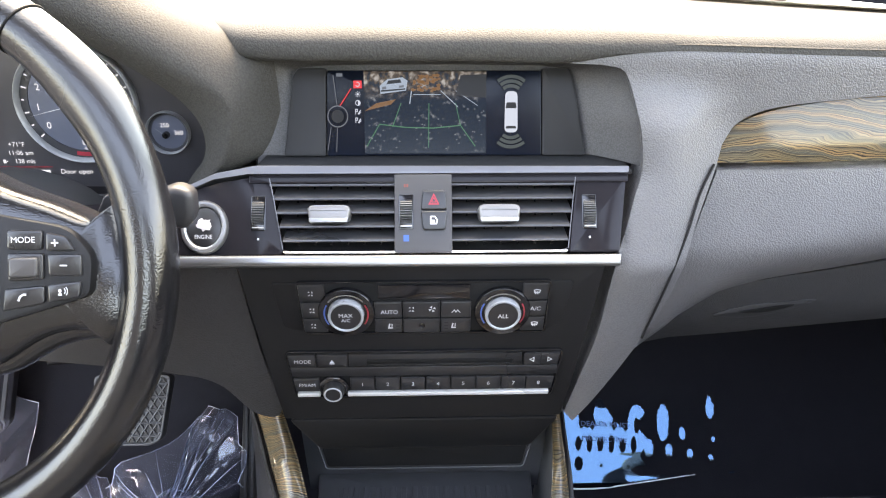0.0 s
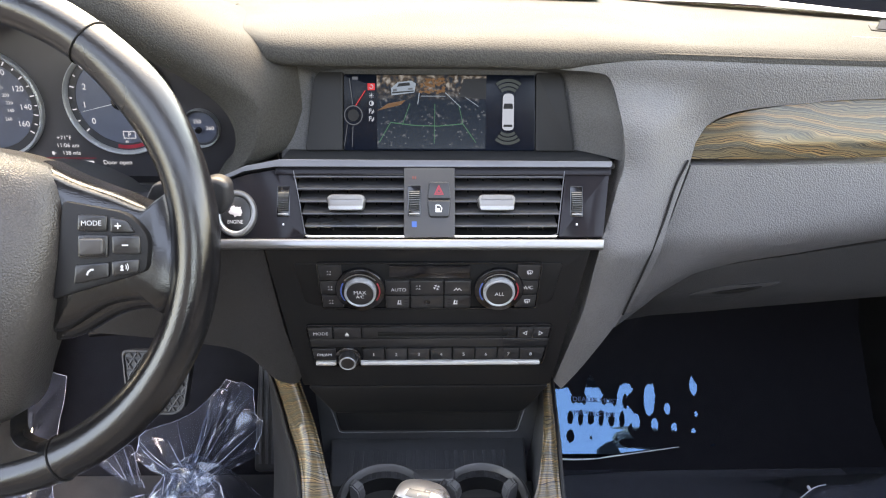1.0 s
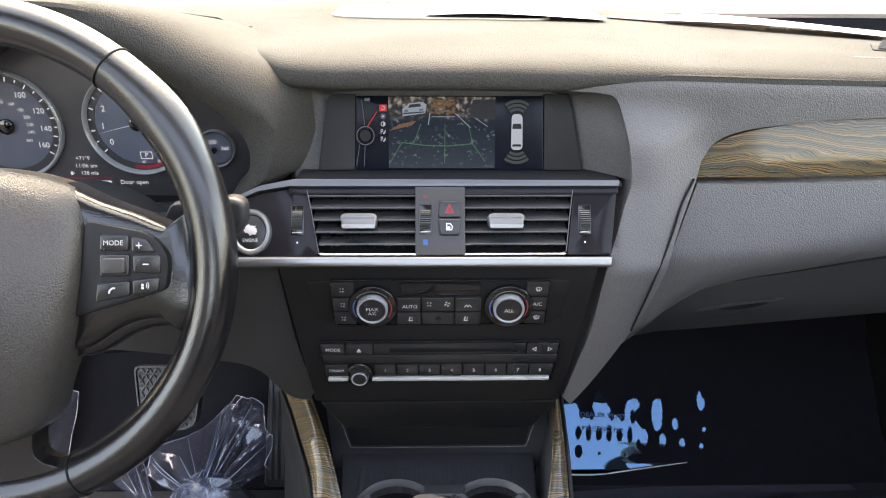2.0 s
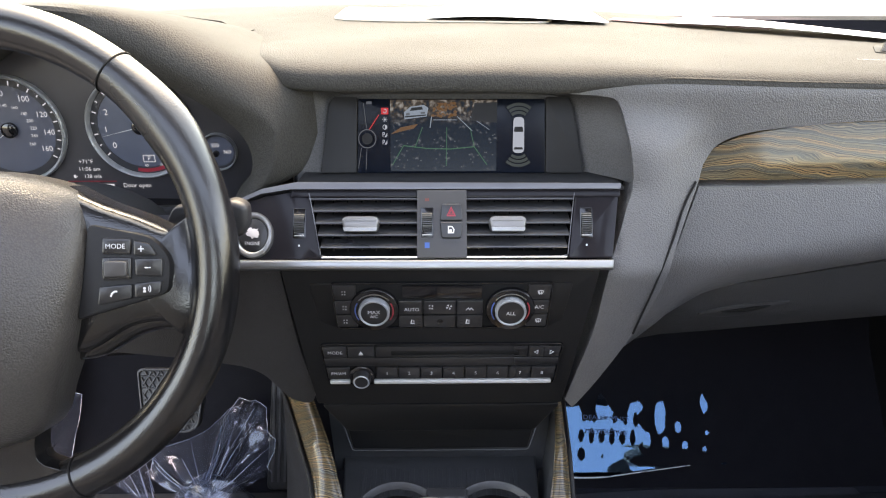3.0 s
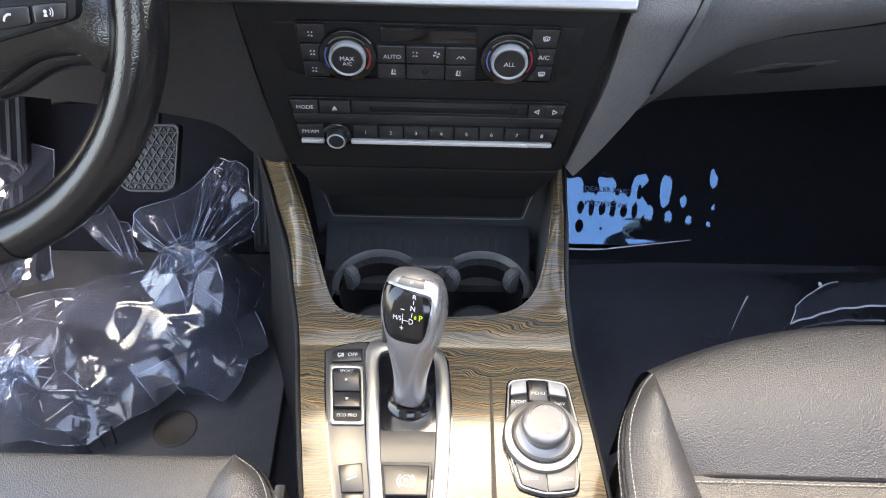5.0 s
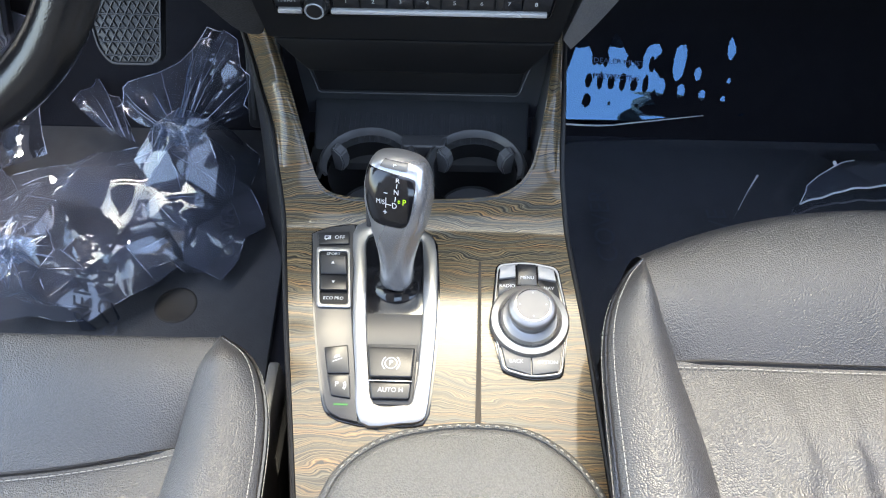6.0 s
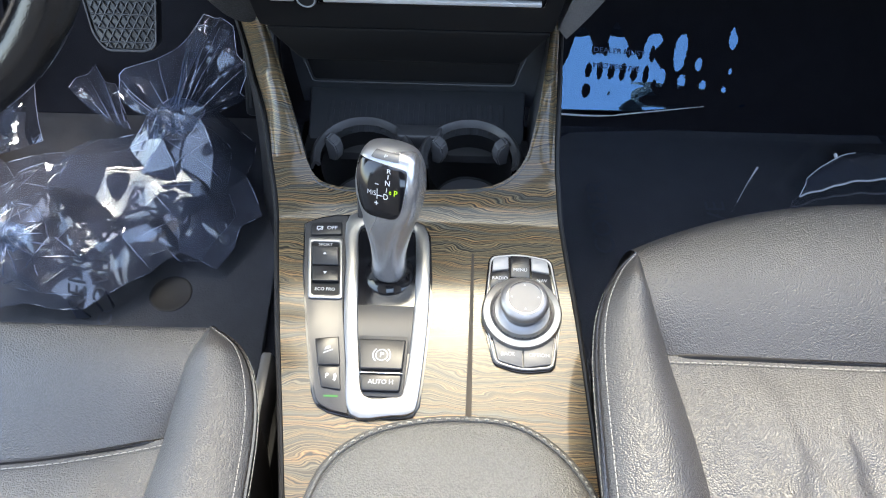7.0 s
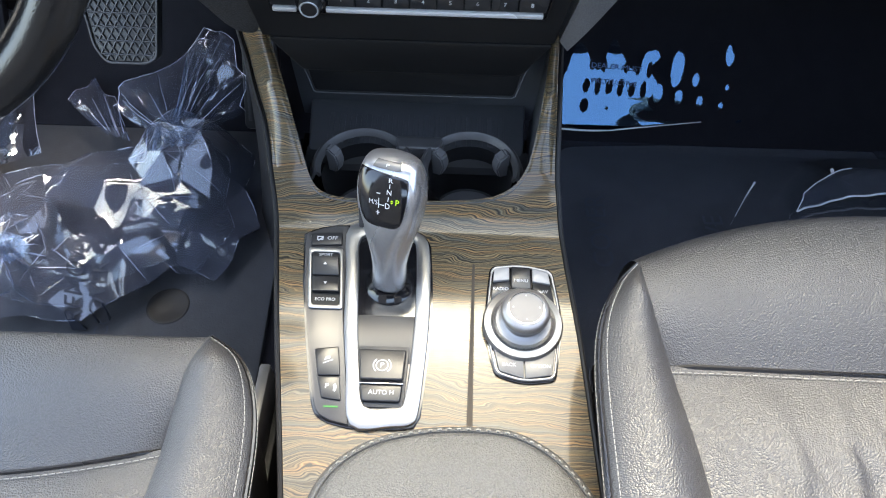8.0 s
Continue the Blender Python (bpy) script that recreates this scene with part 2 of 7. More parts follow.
def curve_through(pts, n=8, closed=True):
    """A smooth line (Catmull-Rom) through points of any dimension."""
    p = [np.array(q, float) for q in pts]
    out, m = [], len(p)
    for i in range(m if closed else m - 1):
        a = p[(i - 1) % m] if closed or i > 0 else 2 * p[0] - p[1]
        b, c = p[i], p[(i + 1) % m]
        d = p[(i + 2) % m] if closed or i + 2 < m else 2 * p[-1] - p[-2]
        for k in range(n):
            t = k / n
            out.append(0.5 * (2 * b + (c - a) * t + (2 * a - 5 * b + 4 * c - d) * t * t + (3 * b - a - 3 * c + d) * t ** 3))
    if not closed:
        out.append(p[-1])
    return out


def rounded(pts, r, n=4):
    """A polygon with its corners rounded by radius r (a number, or one for each corner)."""
    out, m = [], len(pts)
    rs = r if isinstance(r, (list, tuple)) else [r] * m
    for i in range(m):
        a, b, c = (np.array(pts[(i + k) % m], float) for k in (-1, 0, 1))
        u, v = a - b, c - b
        lu, lv = np.linalg.norm(u), np.linalg.norm(v)
        k = min(rs[i], lu * 0.45, lv * 0.45)
        if k <= 1e-6:
            out.append(b)
            continue
        s, e = b + u / lu * k, b + v / lv * k
        for j in range(n + 1):
            t = j / n
            out.append((1 - t) ** 2 * s + 2 * t * (1 - t) * b + t * t * e)
    return out


def rect(x0, y0, x1, y1, r=0.0, n=3):
    pts = [(x0, y0), (x1, y0), (x1, y1), (x0, y1)]
    return rounded(pts, r, n) if r else pts


def disc(cx, cy, r, n=28, ry=None):
    return [(cx + r * math.cos(2 * math.pi * i / n), cy + (ry or r) * math.sin(2 * math.pi * i / n)) for i in range(n)]


def slab(outline, mapf, depth=0.004, bevel=0.0012, cut=0.0, top=0.0, segments=2, into=None):
    """A plate with a given outline (u, v), rounded front edges, laid on a surface by mapf(u, v, w), w pointing out of it. top: its front's w."""
    bm = bmesh.new()
    f = bm.faces.new([bm.verts.new((q[0], q[1], 0)) for q in outline])
    if f.normal.z < 0 or f.calc_area() == 0:
        f.normal_update()
    if cut:
        us, vs = [q[0] for q in outline], [q[1] for q in outline]
        for ax, lo, hi in ((0, min(us), max(us)), (1, min(vs), max(vs))):
            for k in range(1, int((hi - lo) / cut) + 1):
                co, no = [0, 0, 0], [0, 0, 0]
                co[ax], no[ax] = lo + k * (hi - lo) / (int((hi - lo) / cut) + 1), 1
                bmesh.ops.bisect_plane(bm, geom=bm.verts[:] + bm.edges[:] + bm.faces[:], plane_co=co, plane_no=no, dist=1e-6)
    ext = bmesh.ops.extrude_face_region(bm, geom=bm.faces[:])
    front = [g for g in ext["geom"] if isinstance(g, bmesh.types.BMVert)]
    for v in front:
        v.co.z += depth
    fset = set(front)
    bm.edges.ensure_lookup_table()
    if bevel:
        rim = [e for e in bm.edges if e.verts[0] in fset and e.verts[1] in fset
               and any(any(w not in fset for w in fc.verts) for fc in e.link_faces)]
        bmesh.ops.bevel(bm, geom=rim, offset=min(bevel, depth * 0.95), segments=segments, affect="EDGES", profile=0.5, clamp_overlap=True)
    for v in bm.verts:
        v.co = mapf(v.co.x, v.co.y, v.co.z - depth + top)
    if into:
        merge(into, bm)
        return into
    return bm


def merge(into, bm):
    tmp = bpy.data.meshes.new("tmp")
    bm.to_mesh(tmp)
    into.from_mesh(tmp)
    bm.free()
    bpy.data.meshes.remove(tmp)


def ring(outer, inner, mapf, depth, bevel=0.0008, top=0.0):
    """A frame between two outlines of the same number of points."""
    bm = bmesh.new()
    n = len(outer)
    b = bevel
    rows = []
    def lerp(t):
        return [(o[0] + (i[0] - o[0]) * t, o[1] + (i[1] - o[1]) * t) for o, i in zip(outer, inner)]
    wdt = max(1e-6, math.hypot(outer[0][0] - inner[0][0], outer[0][1] - inner[0][1]))
    k = min(0.45, b / wdt)
    for t, w in ((0, -depth), (0, -b), (k * 0.3, -b * 0.3), (k, 0), (1 - k, 0), (1 - k * 0.3, -b * 0.3), (1, -b), (1, -depth)):
        rows.append([bm.verts.new(mapf(u, v, w + top)) for u, v in lerp(t)])
    for r in range(len(rows)):
        a, c = rows[r], rows[(r + 1) % len(rows)]
        for i in range(n):
            bm.faces.new((a[i], a[(i + 1) % n], c[(i + 1) % n], c[i]))
    return bm


def grid(nu, nv, f, closed_u=False, closed_v=False):
    """A sheet from f(u, v), u and v in 0..1."""
    bm = bmesh.new()
    vs = [[bm.verts.new(f(i / (nu if closed_u else nu - 1), j / (nv if closed_v else nv - 1))) for j in range(nv)] for i in range(nu)]
    for i in range(nu if closed_u else nu - 1):
        for j in range(nv if closed_v else nv - 1):
            bm.faces.new((vs[i][j], vs[(i + 1) % nu][j], vs[(i + 1) % nu][(j + 1) % nv], vs[i][(j + 1) % nv]))
    return bm


def thicken(bm, d):
    bmesh.ops.recalc_face_normals(bm, faces=bm.faces)
    bmesh.ops.solidify(bm, geom=bm.faces[:], thickness=d)
    return bm


def tube(path, radius, n=10, closed=False, ends=True):
    """A tube along a line of points; radius is a number or a function of 0..1."""
    bm = bmesh.new()
    p = [Vector(q) for q in path]
    m, rows = len(p), []
    side = None
    for i in range(m):
        a = p[(i - 1) % m] if closed or i else p[0]
        b = p[(i + 1) % m] if closed or i < m - 1 else p[-1]
        d = (b - a).normalized()
        if side is None:
            side = d.orthogonal().normalized()
        side = (side - d * side.dot(d)).normalized()
        other = d.cross(side)
        r = radius(i / max(1, m - 1)) if callable(radius) else radius
        rows.append([bm.verts.new(p[i] + (side * math.cos(2 * math.pi * k / n) + other * math.sin(2 * math.pi * k / n)) * r) for k in range(n)])
    for i in range(m if closed else m - 1):
        for k in range(n):
            bm.faces.new((rows[i][k], rows[i][(k + 1) % n], rows[(i + 1) % m][(k + 1) % n], rows[(i + 1) % m][k]))
    if ends and not closed:
        bm.faces.new(rows[0]), bm.faces.new(rows[-1])
    return bm


def box(x0, y0, z0, x1, y1, z1, bevel=0.003, seg=2, into=None):
    bm = bmesh.new()
    bmesh.ops.create_cube(bm, size=1)
    for v in bm.verts:
        v.co = Vector((x0 + (v.co.x + 0.5) * (x1 - x0), y0 + (v.co.y + 0.5) * (y1 - y0), z0 + (v.co.z + 0.5) * (z1 - z0)))
    if bevel:
        bmesh.ops.bevel(bm, geom=bm.edges[:], offset=bevel, segments=seg, affect="EDGES", profile=0.5, clamp_overlap=True)
    if into:
        merge(into, bm)
        return into
    return bm


def lathe(profile, mapf, cx, cy, n=32):
    """A turned shape: profile rows of (radius, w) round (cx, cy) of a surface."""
    bm = bmesh.new()
    rows = []
    for r, w in profile:
        if r <= 1e-6:
            rows.append([bm.verts.new(mapf(cx, cy, w))])
        else:
            rows.append([bm.verts.new(mapf(cx + r * math.cos(2 * math.pi * k / n), cy + r * math.sin(2 * math.pi * k / n), w)) for k in range(n)])
    for a, b in zip(rows, rows[1:]):
        if len(a) == 1 and len(b) == 1:
            continue
        for k in range(n):
            if len(a) == 1:
                bm.faces.new((a[0], b[k], b[(k + 1) % n]))
            elif len(b) == 1:
                bm.faces.new((a[k], a[(k + 1) % n], b[0]))
            else:
                bm.faces.new((a[k], a[(k + 1) % n], b[(k + 1) % n], b[k]))
    return bm


def dome(outline, centre, rings, mapf):
    """A padded shape: an outline drawn in ring by ring towards its centre, each ring (scale, out)."""
    bm = bmesh.new()
    n = len(outline)
    rows = [[bm.verts.new(mapf(centre[0] + (q[0] - centre[0]) * sc, centre[1] + (q[1] - centre[1]) * sc, w)) for q in outline] for sc, w in rings]
    for p, q in zip(rows, rows[1:]):
        for i in range(n):
            bm.faces.new((p[i], p[(i + 1) % n], q[(i + 1) % n], q[i]))
    bm.faces.new(rows[-1])
    return bm


def lettering(text, mapf, cx, cy, size, material, parent, w=0.0003, bold=0.0, turn=0.0, name="lettering"):
    """Printed words, centred at (cx, cy) of a surface; size: the height of its capitals."""
    cu = bpy.data.curves.new("tmp_text", "FONT")
    cu.body, cu.align_x, cu.align_y, cu.size, cu.offset = text, "CENTER", "CENTER", size / 0.69, bold
    cu.resolution_u = 3
    ob = bpy.data.objects.new("tmp_text", cu)
    scene.collection.objects.link(ob)
    dg = bpy.context.evaluated_depsgraph_get()
    me = bpy.data.meshes.new_from_object(ob.evaluated_get(dg))
    bpy.data.objects.remove(ob)
    bpy.data.curves.remove(cu)
    bm = bmesh.new()
    bm.from_mesh(me)
    bpy.data.meshes.remove(me)
    c, s = math.cos(turn), math.sin(turn)
    for v in bm.verts:
        x, y = v.co.x, v.co.y
        v.co = mapf(cx + c * x - s * y, cy + s * x + c * y, w)
    return part(name, bm, material, parent, smooth=0)


def icon(polys, mapf, cx, cy, size, material, parent, w=0.0003, name="symbol"):
    """A small printed sign from polygons in units of its size."""
    bm = bmesh.new()
    for poly in polys:
        bm.faces.new([bm.verts.new(mapf(cx + size * u, cy + size * v, w)) for u, v in poly])
    return part(name, bm, material, parent, smooth=0)


def strip_line(pts, width):
    """Polygons of a thin line through 2D points."""
    p = [Vector(q) for q in pts]
    dirs = [(b - a).normalized() for a, b in zip(p, p[1:])]
    closed = len(p) > 3 and (p[0] - p[-1]).length < 1e-6
    sides = []
    for i, q in enumerate(p):
        a = dirs[i - 1] if i or closed else dirs[0]
        b = dirs[i] if i < len(dirs) else (dirs[0] if closed else dirs[-1])
        m = (a + b).normalized() if (a + b).length > 0.2 else b
        k = width / 2 / max(0.5, m.dot(b))
        sides.append(((q.x - m.y * k, q.y + m.x * k), (q.x + m.y * k, q.y - m.x * k)))
    return [[s0[0], s0[1], s1[1], s1[0]] for s0, s1 in zip(sides, sides[1:])]


def arc(cx, cy, r, a0, a1, n=14):
    return [(cx + r * math.cos(radians(a0 + (a1 - a0) * i / n)), cy + r * math.sin(radians(a0 + (a1 - a0) * i / n))) for i in range(n + 1)]


def leaning(y0, z0, slope):
    """A surface that faces the seats and leans back by slope: (x, height, out)."""
    k = 1 / math.hypot(1, slope)
    return lambda u, v, w: Vector((u, y0 + slope * (v - z0) - k * w, v + slope * k * w))


def ramp_of(xs, ys):
    return lambda q: float(np.interp(q, xs, ys))


def step(a, b, q):
    t = min(1, max(0, (q - a) / (b - a)))
    return t * t * (3 - 2 * t)


ON_SCREEN = leaning(0.655, 0.76, 0.3)
ON_VENTS = leaning(0.588, 0.715, 0.6)
ON_STACK = leaning(0.600, 0.60, -0.10)


def console_height(y):
    return 0.4092 + 0.072 * (y - 0.4) + 0.065 * step(0.50, 0.63, y)


def ON_CONSOLE(u, v, w):
    return Vector((u, v - 0.072 * w, 0.4092 + 0.072 * (v - 0.4) + w))


def ON_RAIL(u, v, w):
    return Vector((u, v - 0.2 * w, console_height(v) + w))


dash_depth = ramp_of([0.5, 0.55, 0.62, 0.70, 0.765, 0.80, 0.86], [0.69, 0.66, 0.628, 0.617, 0.634, 0.642, 0.644])


def ON_DASH(u, v, w):
    return Vector((u, dash_depth(v) + 0.06 * max(0, abs(u) - 0.3) - w, v))


WHEEL_AT, WHEEL_TILT = Vector((-0.335, 0.489, 0.76)), radians(20)


def ON_WHEEL(u, v, w):
    return WHEEL_AT + Vector((u, v * math.sin(WHEEL_TILT) - w * math.cos(WHEEL_TILT), v * math.cos(WHEEL_TILT) + w * math.sin(WHEEL_TILT)))


# ---- the car's shell ----
def wall(name, bm, material, label, category):
    ob = part(name, bm, material, smooth=40)
    return tagged(ob, label, category, kind="structure")


wall("ground", box(-40, -40, -0.45, 40, 40, -0.4, 0), shader("asphalt", (0.05, 0.05, 0.05), 0.9, bump=0.5, bump_scale=90, scale=3), "grey asphalt parking lot under the car", "ground")
FLOOR_Z = 0.165
wall("floor", box(-0.78, -1.3, FLOOR_Z - 0.05, 0.78, 0.90, FLOOR_Z, 0), CARPET, "black carpet on the car floor", "floor")
toe = bmesh.new()
prof = [(0.86, 0.12), (0.88, 0.175), (0.95, 0.215), (1.05, 0.33), (1.12, 0.47), (1.15, 0.62), (1.15, 0.85), (1.20, 0.85), (1.20, 0.1)]
rows = [[toe.verts.new((x, y, z)) for y, z in prof] for x in (-0.78, 0.78)]
for i in range(len(prof)):
    toe.faces.new((rows[0][i], rows[1][i], rows[1][(i + 1) % len(prof)], rows[0][(i + 1) % len(prof)]))
toe.faces.new(rows[0]), toe.faces.new(rows[1])
wall("wall_front", toe, CARPET, "black carpeted toe board and bulkhead", "bulkhead")
wall("wall_right", box(0.74, -1.3, 0.12, 0.80, 1.2, 0.80, 0.01), SOFTBLACK, "black inner door panel below the side windows", "door panel")
side = bmesh.new()
# the driver's door stands open: sill, front and rear body beside the doorway
box(-0.80, -1.3, 0.12, -0.74, -0.25, 0.82, 0.01, into=side)
box(-0.80, 0.80, 0.12, -0.74, 1.2, 0.86, 0.01, into=side)
box(-0.80, -0.25, 0.12, -0.70, 0.80, 0.21, 0.01, into=side)
wall("wall_left", side, SOFTBLACK, "black side wall with the open driver doorway", "wall")
wall("wall_back", box(-0.8, -1.36, 0.12, 0.8, -1.30, 0.95, 0.01), CARPET, "dark rear wall of the cabin", "wall")
# roof frame round a large glass roof, with pillars at the side windows
roof = bmesh.new()
box(-0.76, -1.36, 1.36, -0.64, 0.34, 1.40, 0.01, into=roof)
box(0.64, -1.36, 1.36, 0.76, 0.34, 1.40, 0.01, into=roof)
box(-0.64, -1.36, 1.36, 0.64, -0.66, 1.40, 0.01, into=roof)
box(-0.64, 0.06, 1.36, 0.64, 0.34, 1.40, 0.01, into=roof)
wall("ceiling", roof, TRIMPAINT, "dark grey headliner round a large glass roof", "ceiling")
pil = bmesh.new()
for s in (-1, 1):
    merge(pil, tube([(s * 0.76, 1.20, 0.88), (s * 0.74, 0.8, 1.12), (s * 0.70, 0.34, 1.37)], 0.04, 8))
    merge(pil, tube([(s * 0.77, -0.42, 0.84), (s * 0.74, -0.50, 1.38)], 0.05, 8))
    merge(pil, tube([(s * 0.77, -1.28, 0.84), (s * 0.68, -1.3, 1.38)], 0.06, 8))
wall("trim", pil, TRIMPAINT, "dark grey window pillars of the cabin", "pillar")
ws = grid(13, 9, lambda u, v: Vector(((u - 0.5) * 1.44, 1.24 - 0.9 * v - 0.28 * (2 * u - 1) ** 2 * (1 - v), 0.865 + 0.515 * v)))
windscreen = wall("window_1", thicken(ws, 0.005), GLASS, "clear curved windscreen above the dashboard", "windscreen")
windscreen.visible_shadow = False


# ---- dashboard ----
dash = thing("dashboard", (0, 0.9, 0.6), "dark grey soft-grained dashboard with a sunlit top", "dashboard")


def lip_z(x):
    return 0.859 - 0.03 * max(0, x - 0.05)


def set_back(x):
    """How far the dash edge draws back behind the instruments."""
    return float(np.interp(x, [-0.74, -0.335, -0.267, -0.226, -0.170, -0.140, -0.118, -0.09], [0.33, 0.33, 0.28, 0.185, 0.05, 0.016, 0.005, 0]))


def back_y(x):
    return 1.235 - 0.28 * (x / 0.72) ** 2


def dash_top_f(u, v):
    x = -0.74 + 1.48 * u
    zl = lip_z(x)
    # the front lip is broadly rounded and curls under; behind the instruments it starts further back
    cowl = step(-0.125, -0.235, x)
    shift = set_back(x)
    # the front edge drops over the screen, and beside it laps over the rolled top of the pad
    beside = step(0.09, 0.21, x)
    low, fore = -0.0105 + 0.0131 * beside, 0.004 * beside
    lip = [(0.662, low - 0.001), (0.649, low), (0.6428 + fore, low + 0.0018), (0.6405 + fore, 0.5 * low + 0.002), (0.6410 + fore, 0.0050), (0.6435 + 0.7 * fore, 0.0085), (0.6480 + 0.5 * fore, 0.0112), (0.656, 0.0134), (0.668, 0.0148), (0.690, 0.0155)]
    if v < 0.35:
        k = v / 0.35 * (len(lip) - 1)
        i = min(len(lip) - 2, int(k))
        a, b = lip[i], lip[i + 1]
        y, z = a[0] + (b[0] - a[0]) * (k - i), zl + a[1] + (b[1] - a[1]) * (k - i)
        y = y + shift + cowl * (0.69 - y) * 0.6
        z = z + cowl * (zl + 0.008 - z)
    else:
        t = (v - 0.35) / 0.65
        y0 = 0.69 + shift
        y = y0 + (back_y(x) - y0) * t
        z = zl + 0.0155 - 0.012 * t - 0.0075 * cowl * (1 - t) ** 2
    y += 0.06 * max(0, abs(x) - 0.3) * (1 - v)
    return Vector((x, y, z))


part("dash_top", thicken(grid(149, 45, dash_top_f), -0.004), DASHTOP, dash, "grained soft top, bright with sky light")


def pad_map(u, v, w):
    inner = float(np.interp(v, [0.55, 0.70, 0.77, 0.85], [0.1245, 0.150, 0.170, 0.155]))
    front = float(np.interp(v, [0.55, 0.70, 0.77, 0.86], [0.603, 0.588, 0.615, 0.637]))
    a = front - 0.004 + 0.42 * (u - inner) + 0.0006 / (0.02 + abs(u - inner)) - 0.02
    b = dash_depth(v) + 0.06 * max(0, u - 0.3)
    k = max(step(0.19, 0.26, u), step(0.800, 0.842, v))
    # the upper edge rolls back under the dash top
    r = 0.017
    over = min(0.999, max(0.0, (v - (lip_z(u) + 0.0145 - r)) / r))
    over = max(over, 0.9 * (1 - step(0.085, 0.15, u)))
    return Vector((u, a + (b - a) * k - w + set_back(u) + r * (1 - math.sqrt(1 - over * over)), v))


pad = curve_through([(0.085, 0.8500), (0.110, 0.8485), (0.140, 0.8470), (0.1560, 0.8400), (0.166, 0.807), (0.170, 0.772), (0.1635, 0.750), (0.1580, 0.729), (0.1515, 0.712), (0.1475, 0.681), (0.1425, 0.636), (0.1325, 0.5886), (0.1240, 0.549)], 5, False)
pad += curve_through([(0.1310, 0.543), (0.1527, 0.581), (0.180, 0.632), (0.1975, 0.671), (0.2120, 0.718), (0.2315, 0.768)], 5, False)
pad += curve_through([(0.236, 0.787), (0.249, 0.804), (0.277, 0.815), (0.331, 0.821), (0.391, 0.824), (0.56, 0.826), (0.74, 0.826)], 4, False)
pad += [(q, lip_z(q) + 0.0100) for q in (0.74, 0.56, 0.38, 0.27, 0.20, 0.15, 0.085)]
part("dash_pad", slab(pad, pad_map, 0.03, 0.008, 0.006, segments=4), LEATHER, dash, "soft grained pad that sweeps down beside the centre stack")


def hood_map(u, v):
    """The cowl over the instruments: from the opening (v=0) over its brow and crest to the dash top (v=1)."""
    half = [
        [(-0.196, 0.690, 0.749), (-0.194, 0.655, 0.748), (-0.186, 0.640, 0.750), (-0.170, 0.645, 0.753), (-0.140, 0.668, 0.765)],
        [(-0.178, 0.690, 0.770), (-0.177, 0.655, 0.770), (-0.163, 0.638, 0.770), (-0.150, 0.642, 0.773), (-0.122, 0.670, 0.775)],
        [(-0.177, 0.690, 0.792), (-0.174, 0.655, 0.792), (-0.152, 0.637, 0.795), (-0.142, 0.642, 0.798), (-0.115, 0.672, 0.800)],
        [(-0.188, 0.690, 0.813), (-0.184, 0.655, 0.813), (-0.153, 0.636, 0.821), (-0.143, 0.642, 0.829), (-0.116, 0.668, 0.848)],
        [(-0.214, 0.690, 0.833), (-0.210, 0.655, 0.835), (-0.188, 0.635, 0.848), (-0.166, 0.648, 0.860), (-0.122, 0.690, 0.857)],
        [(-0.250, 0.690, 0.856), (-0.248, 0.655, 0.858), (-0.232, 0.635, 0.876), (-0.203, 0.660, 0.886), (-0.152, 0.745, 0.860)],
        [(-0.298, 0.690, 0.884), (-0.296, 0.655, 0.886), (-0.282, 0.636, 0.903), (-0.248, 0.680, 0.909), (-0.205, 0.93, 0.858)],
        [(-0.335, 0.690, 0.893), (-0.335, 0.655, 0.895), (-0.335, 0.637, 0.912), (-0.335, 0.680, 0.920), (-0.335, 1.07, 0.856)],
    ]
    rows = half + [[(-0.67 - x, y, z) for x, y, z in r] for r in half[-2::-1]]
    return rows


hood_rows = [curve_through(r, 5, False) for r in hood_map(0, 0)]
hood_cols = [curve_through([hood_rows[i][j] for i in range(len(hood_rows))], 5, False) for j in range(len(hood_rows[0]))]
part("instrument_cowl", thicken(grid(len(hood_cols[0]), len(hood_cols), lambda u, v: Vector(hood_cols[round(v * (len(hood_cols) - 1))][round(u * (len(hood_cols[0]) - 1))])), 0.002),
     DASHTOP, dash, "arched grained cowl over the instruments")

# recess round the screen
rec_front = curve_through([(-0.130, 0.772), (-0.126, 0.800), (-0.124, 0.834), (-0.108, 0.850), (0.0, 0.8515), (0.110, 0.8505), (0.143, 0.8490), (0.1585, 0.8415), (0.168, 0.807), (0.173, 0.772)], 5, False)
rec_back = curve_through([(-0.1128, 0.772), (-0.1085, 0.800), (-0.1040, 0.826), (-0.0960, 0.8385), (0.0, 0.8405), (0.070, 0.8400), (0.108, 0.8385), (0.1205, 0.830), (0.127, 0.801), (0.1332, 0.772)], 5, False)
nrec = len(rec_front)


def recess_f(u, v):
    i = round(u * (nrec - 1))
    f, b = rec_front[i], rec_back[i]
    t = v ** 0.7
    x, z = f[0] + (b[0] - f[0]) * v, f[1] + (b[1] - f[1]) * v
    y0 = dash_depth(f[1]) + 0.008 + 0.018 * step(0.0, -0.11, f[0])
    if f[0] > 0.10:
        y0 = pad_map(f[0], f[1], 0).y + 0.004
    y1 = 0.655 + 0.3 * (b[1] - 0.76) + 0.004
    return Vector((x, y0 + (y1 - y0) * t, z))


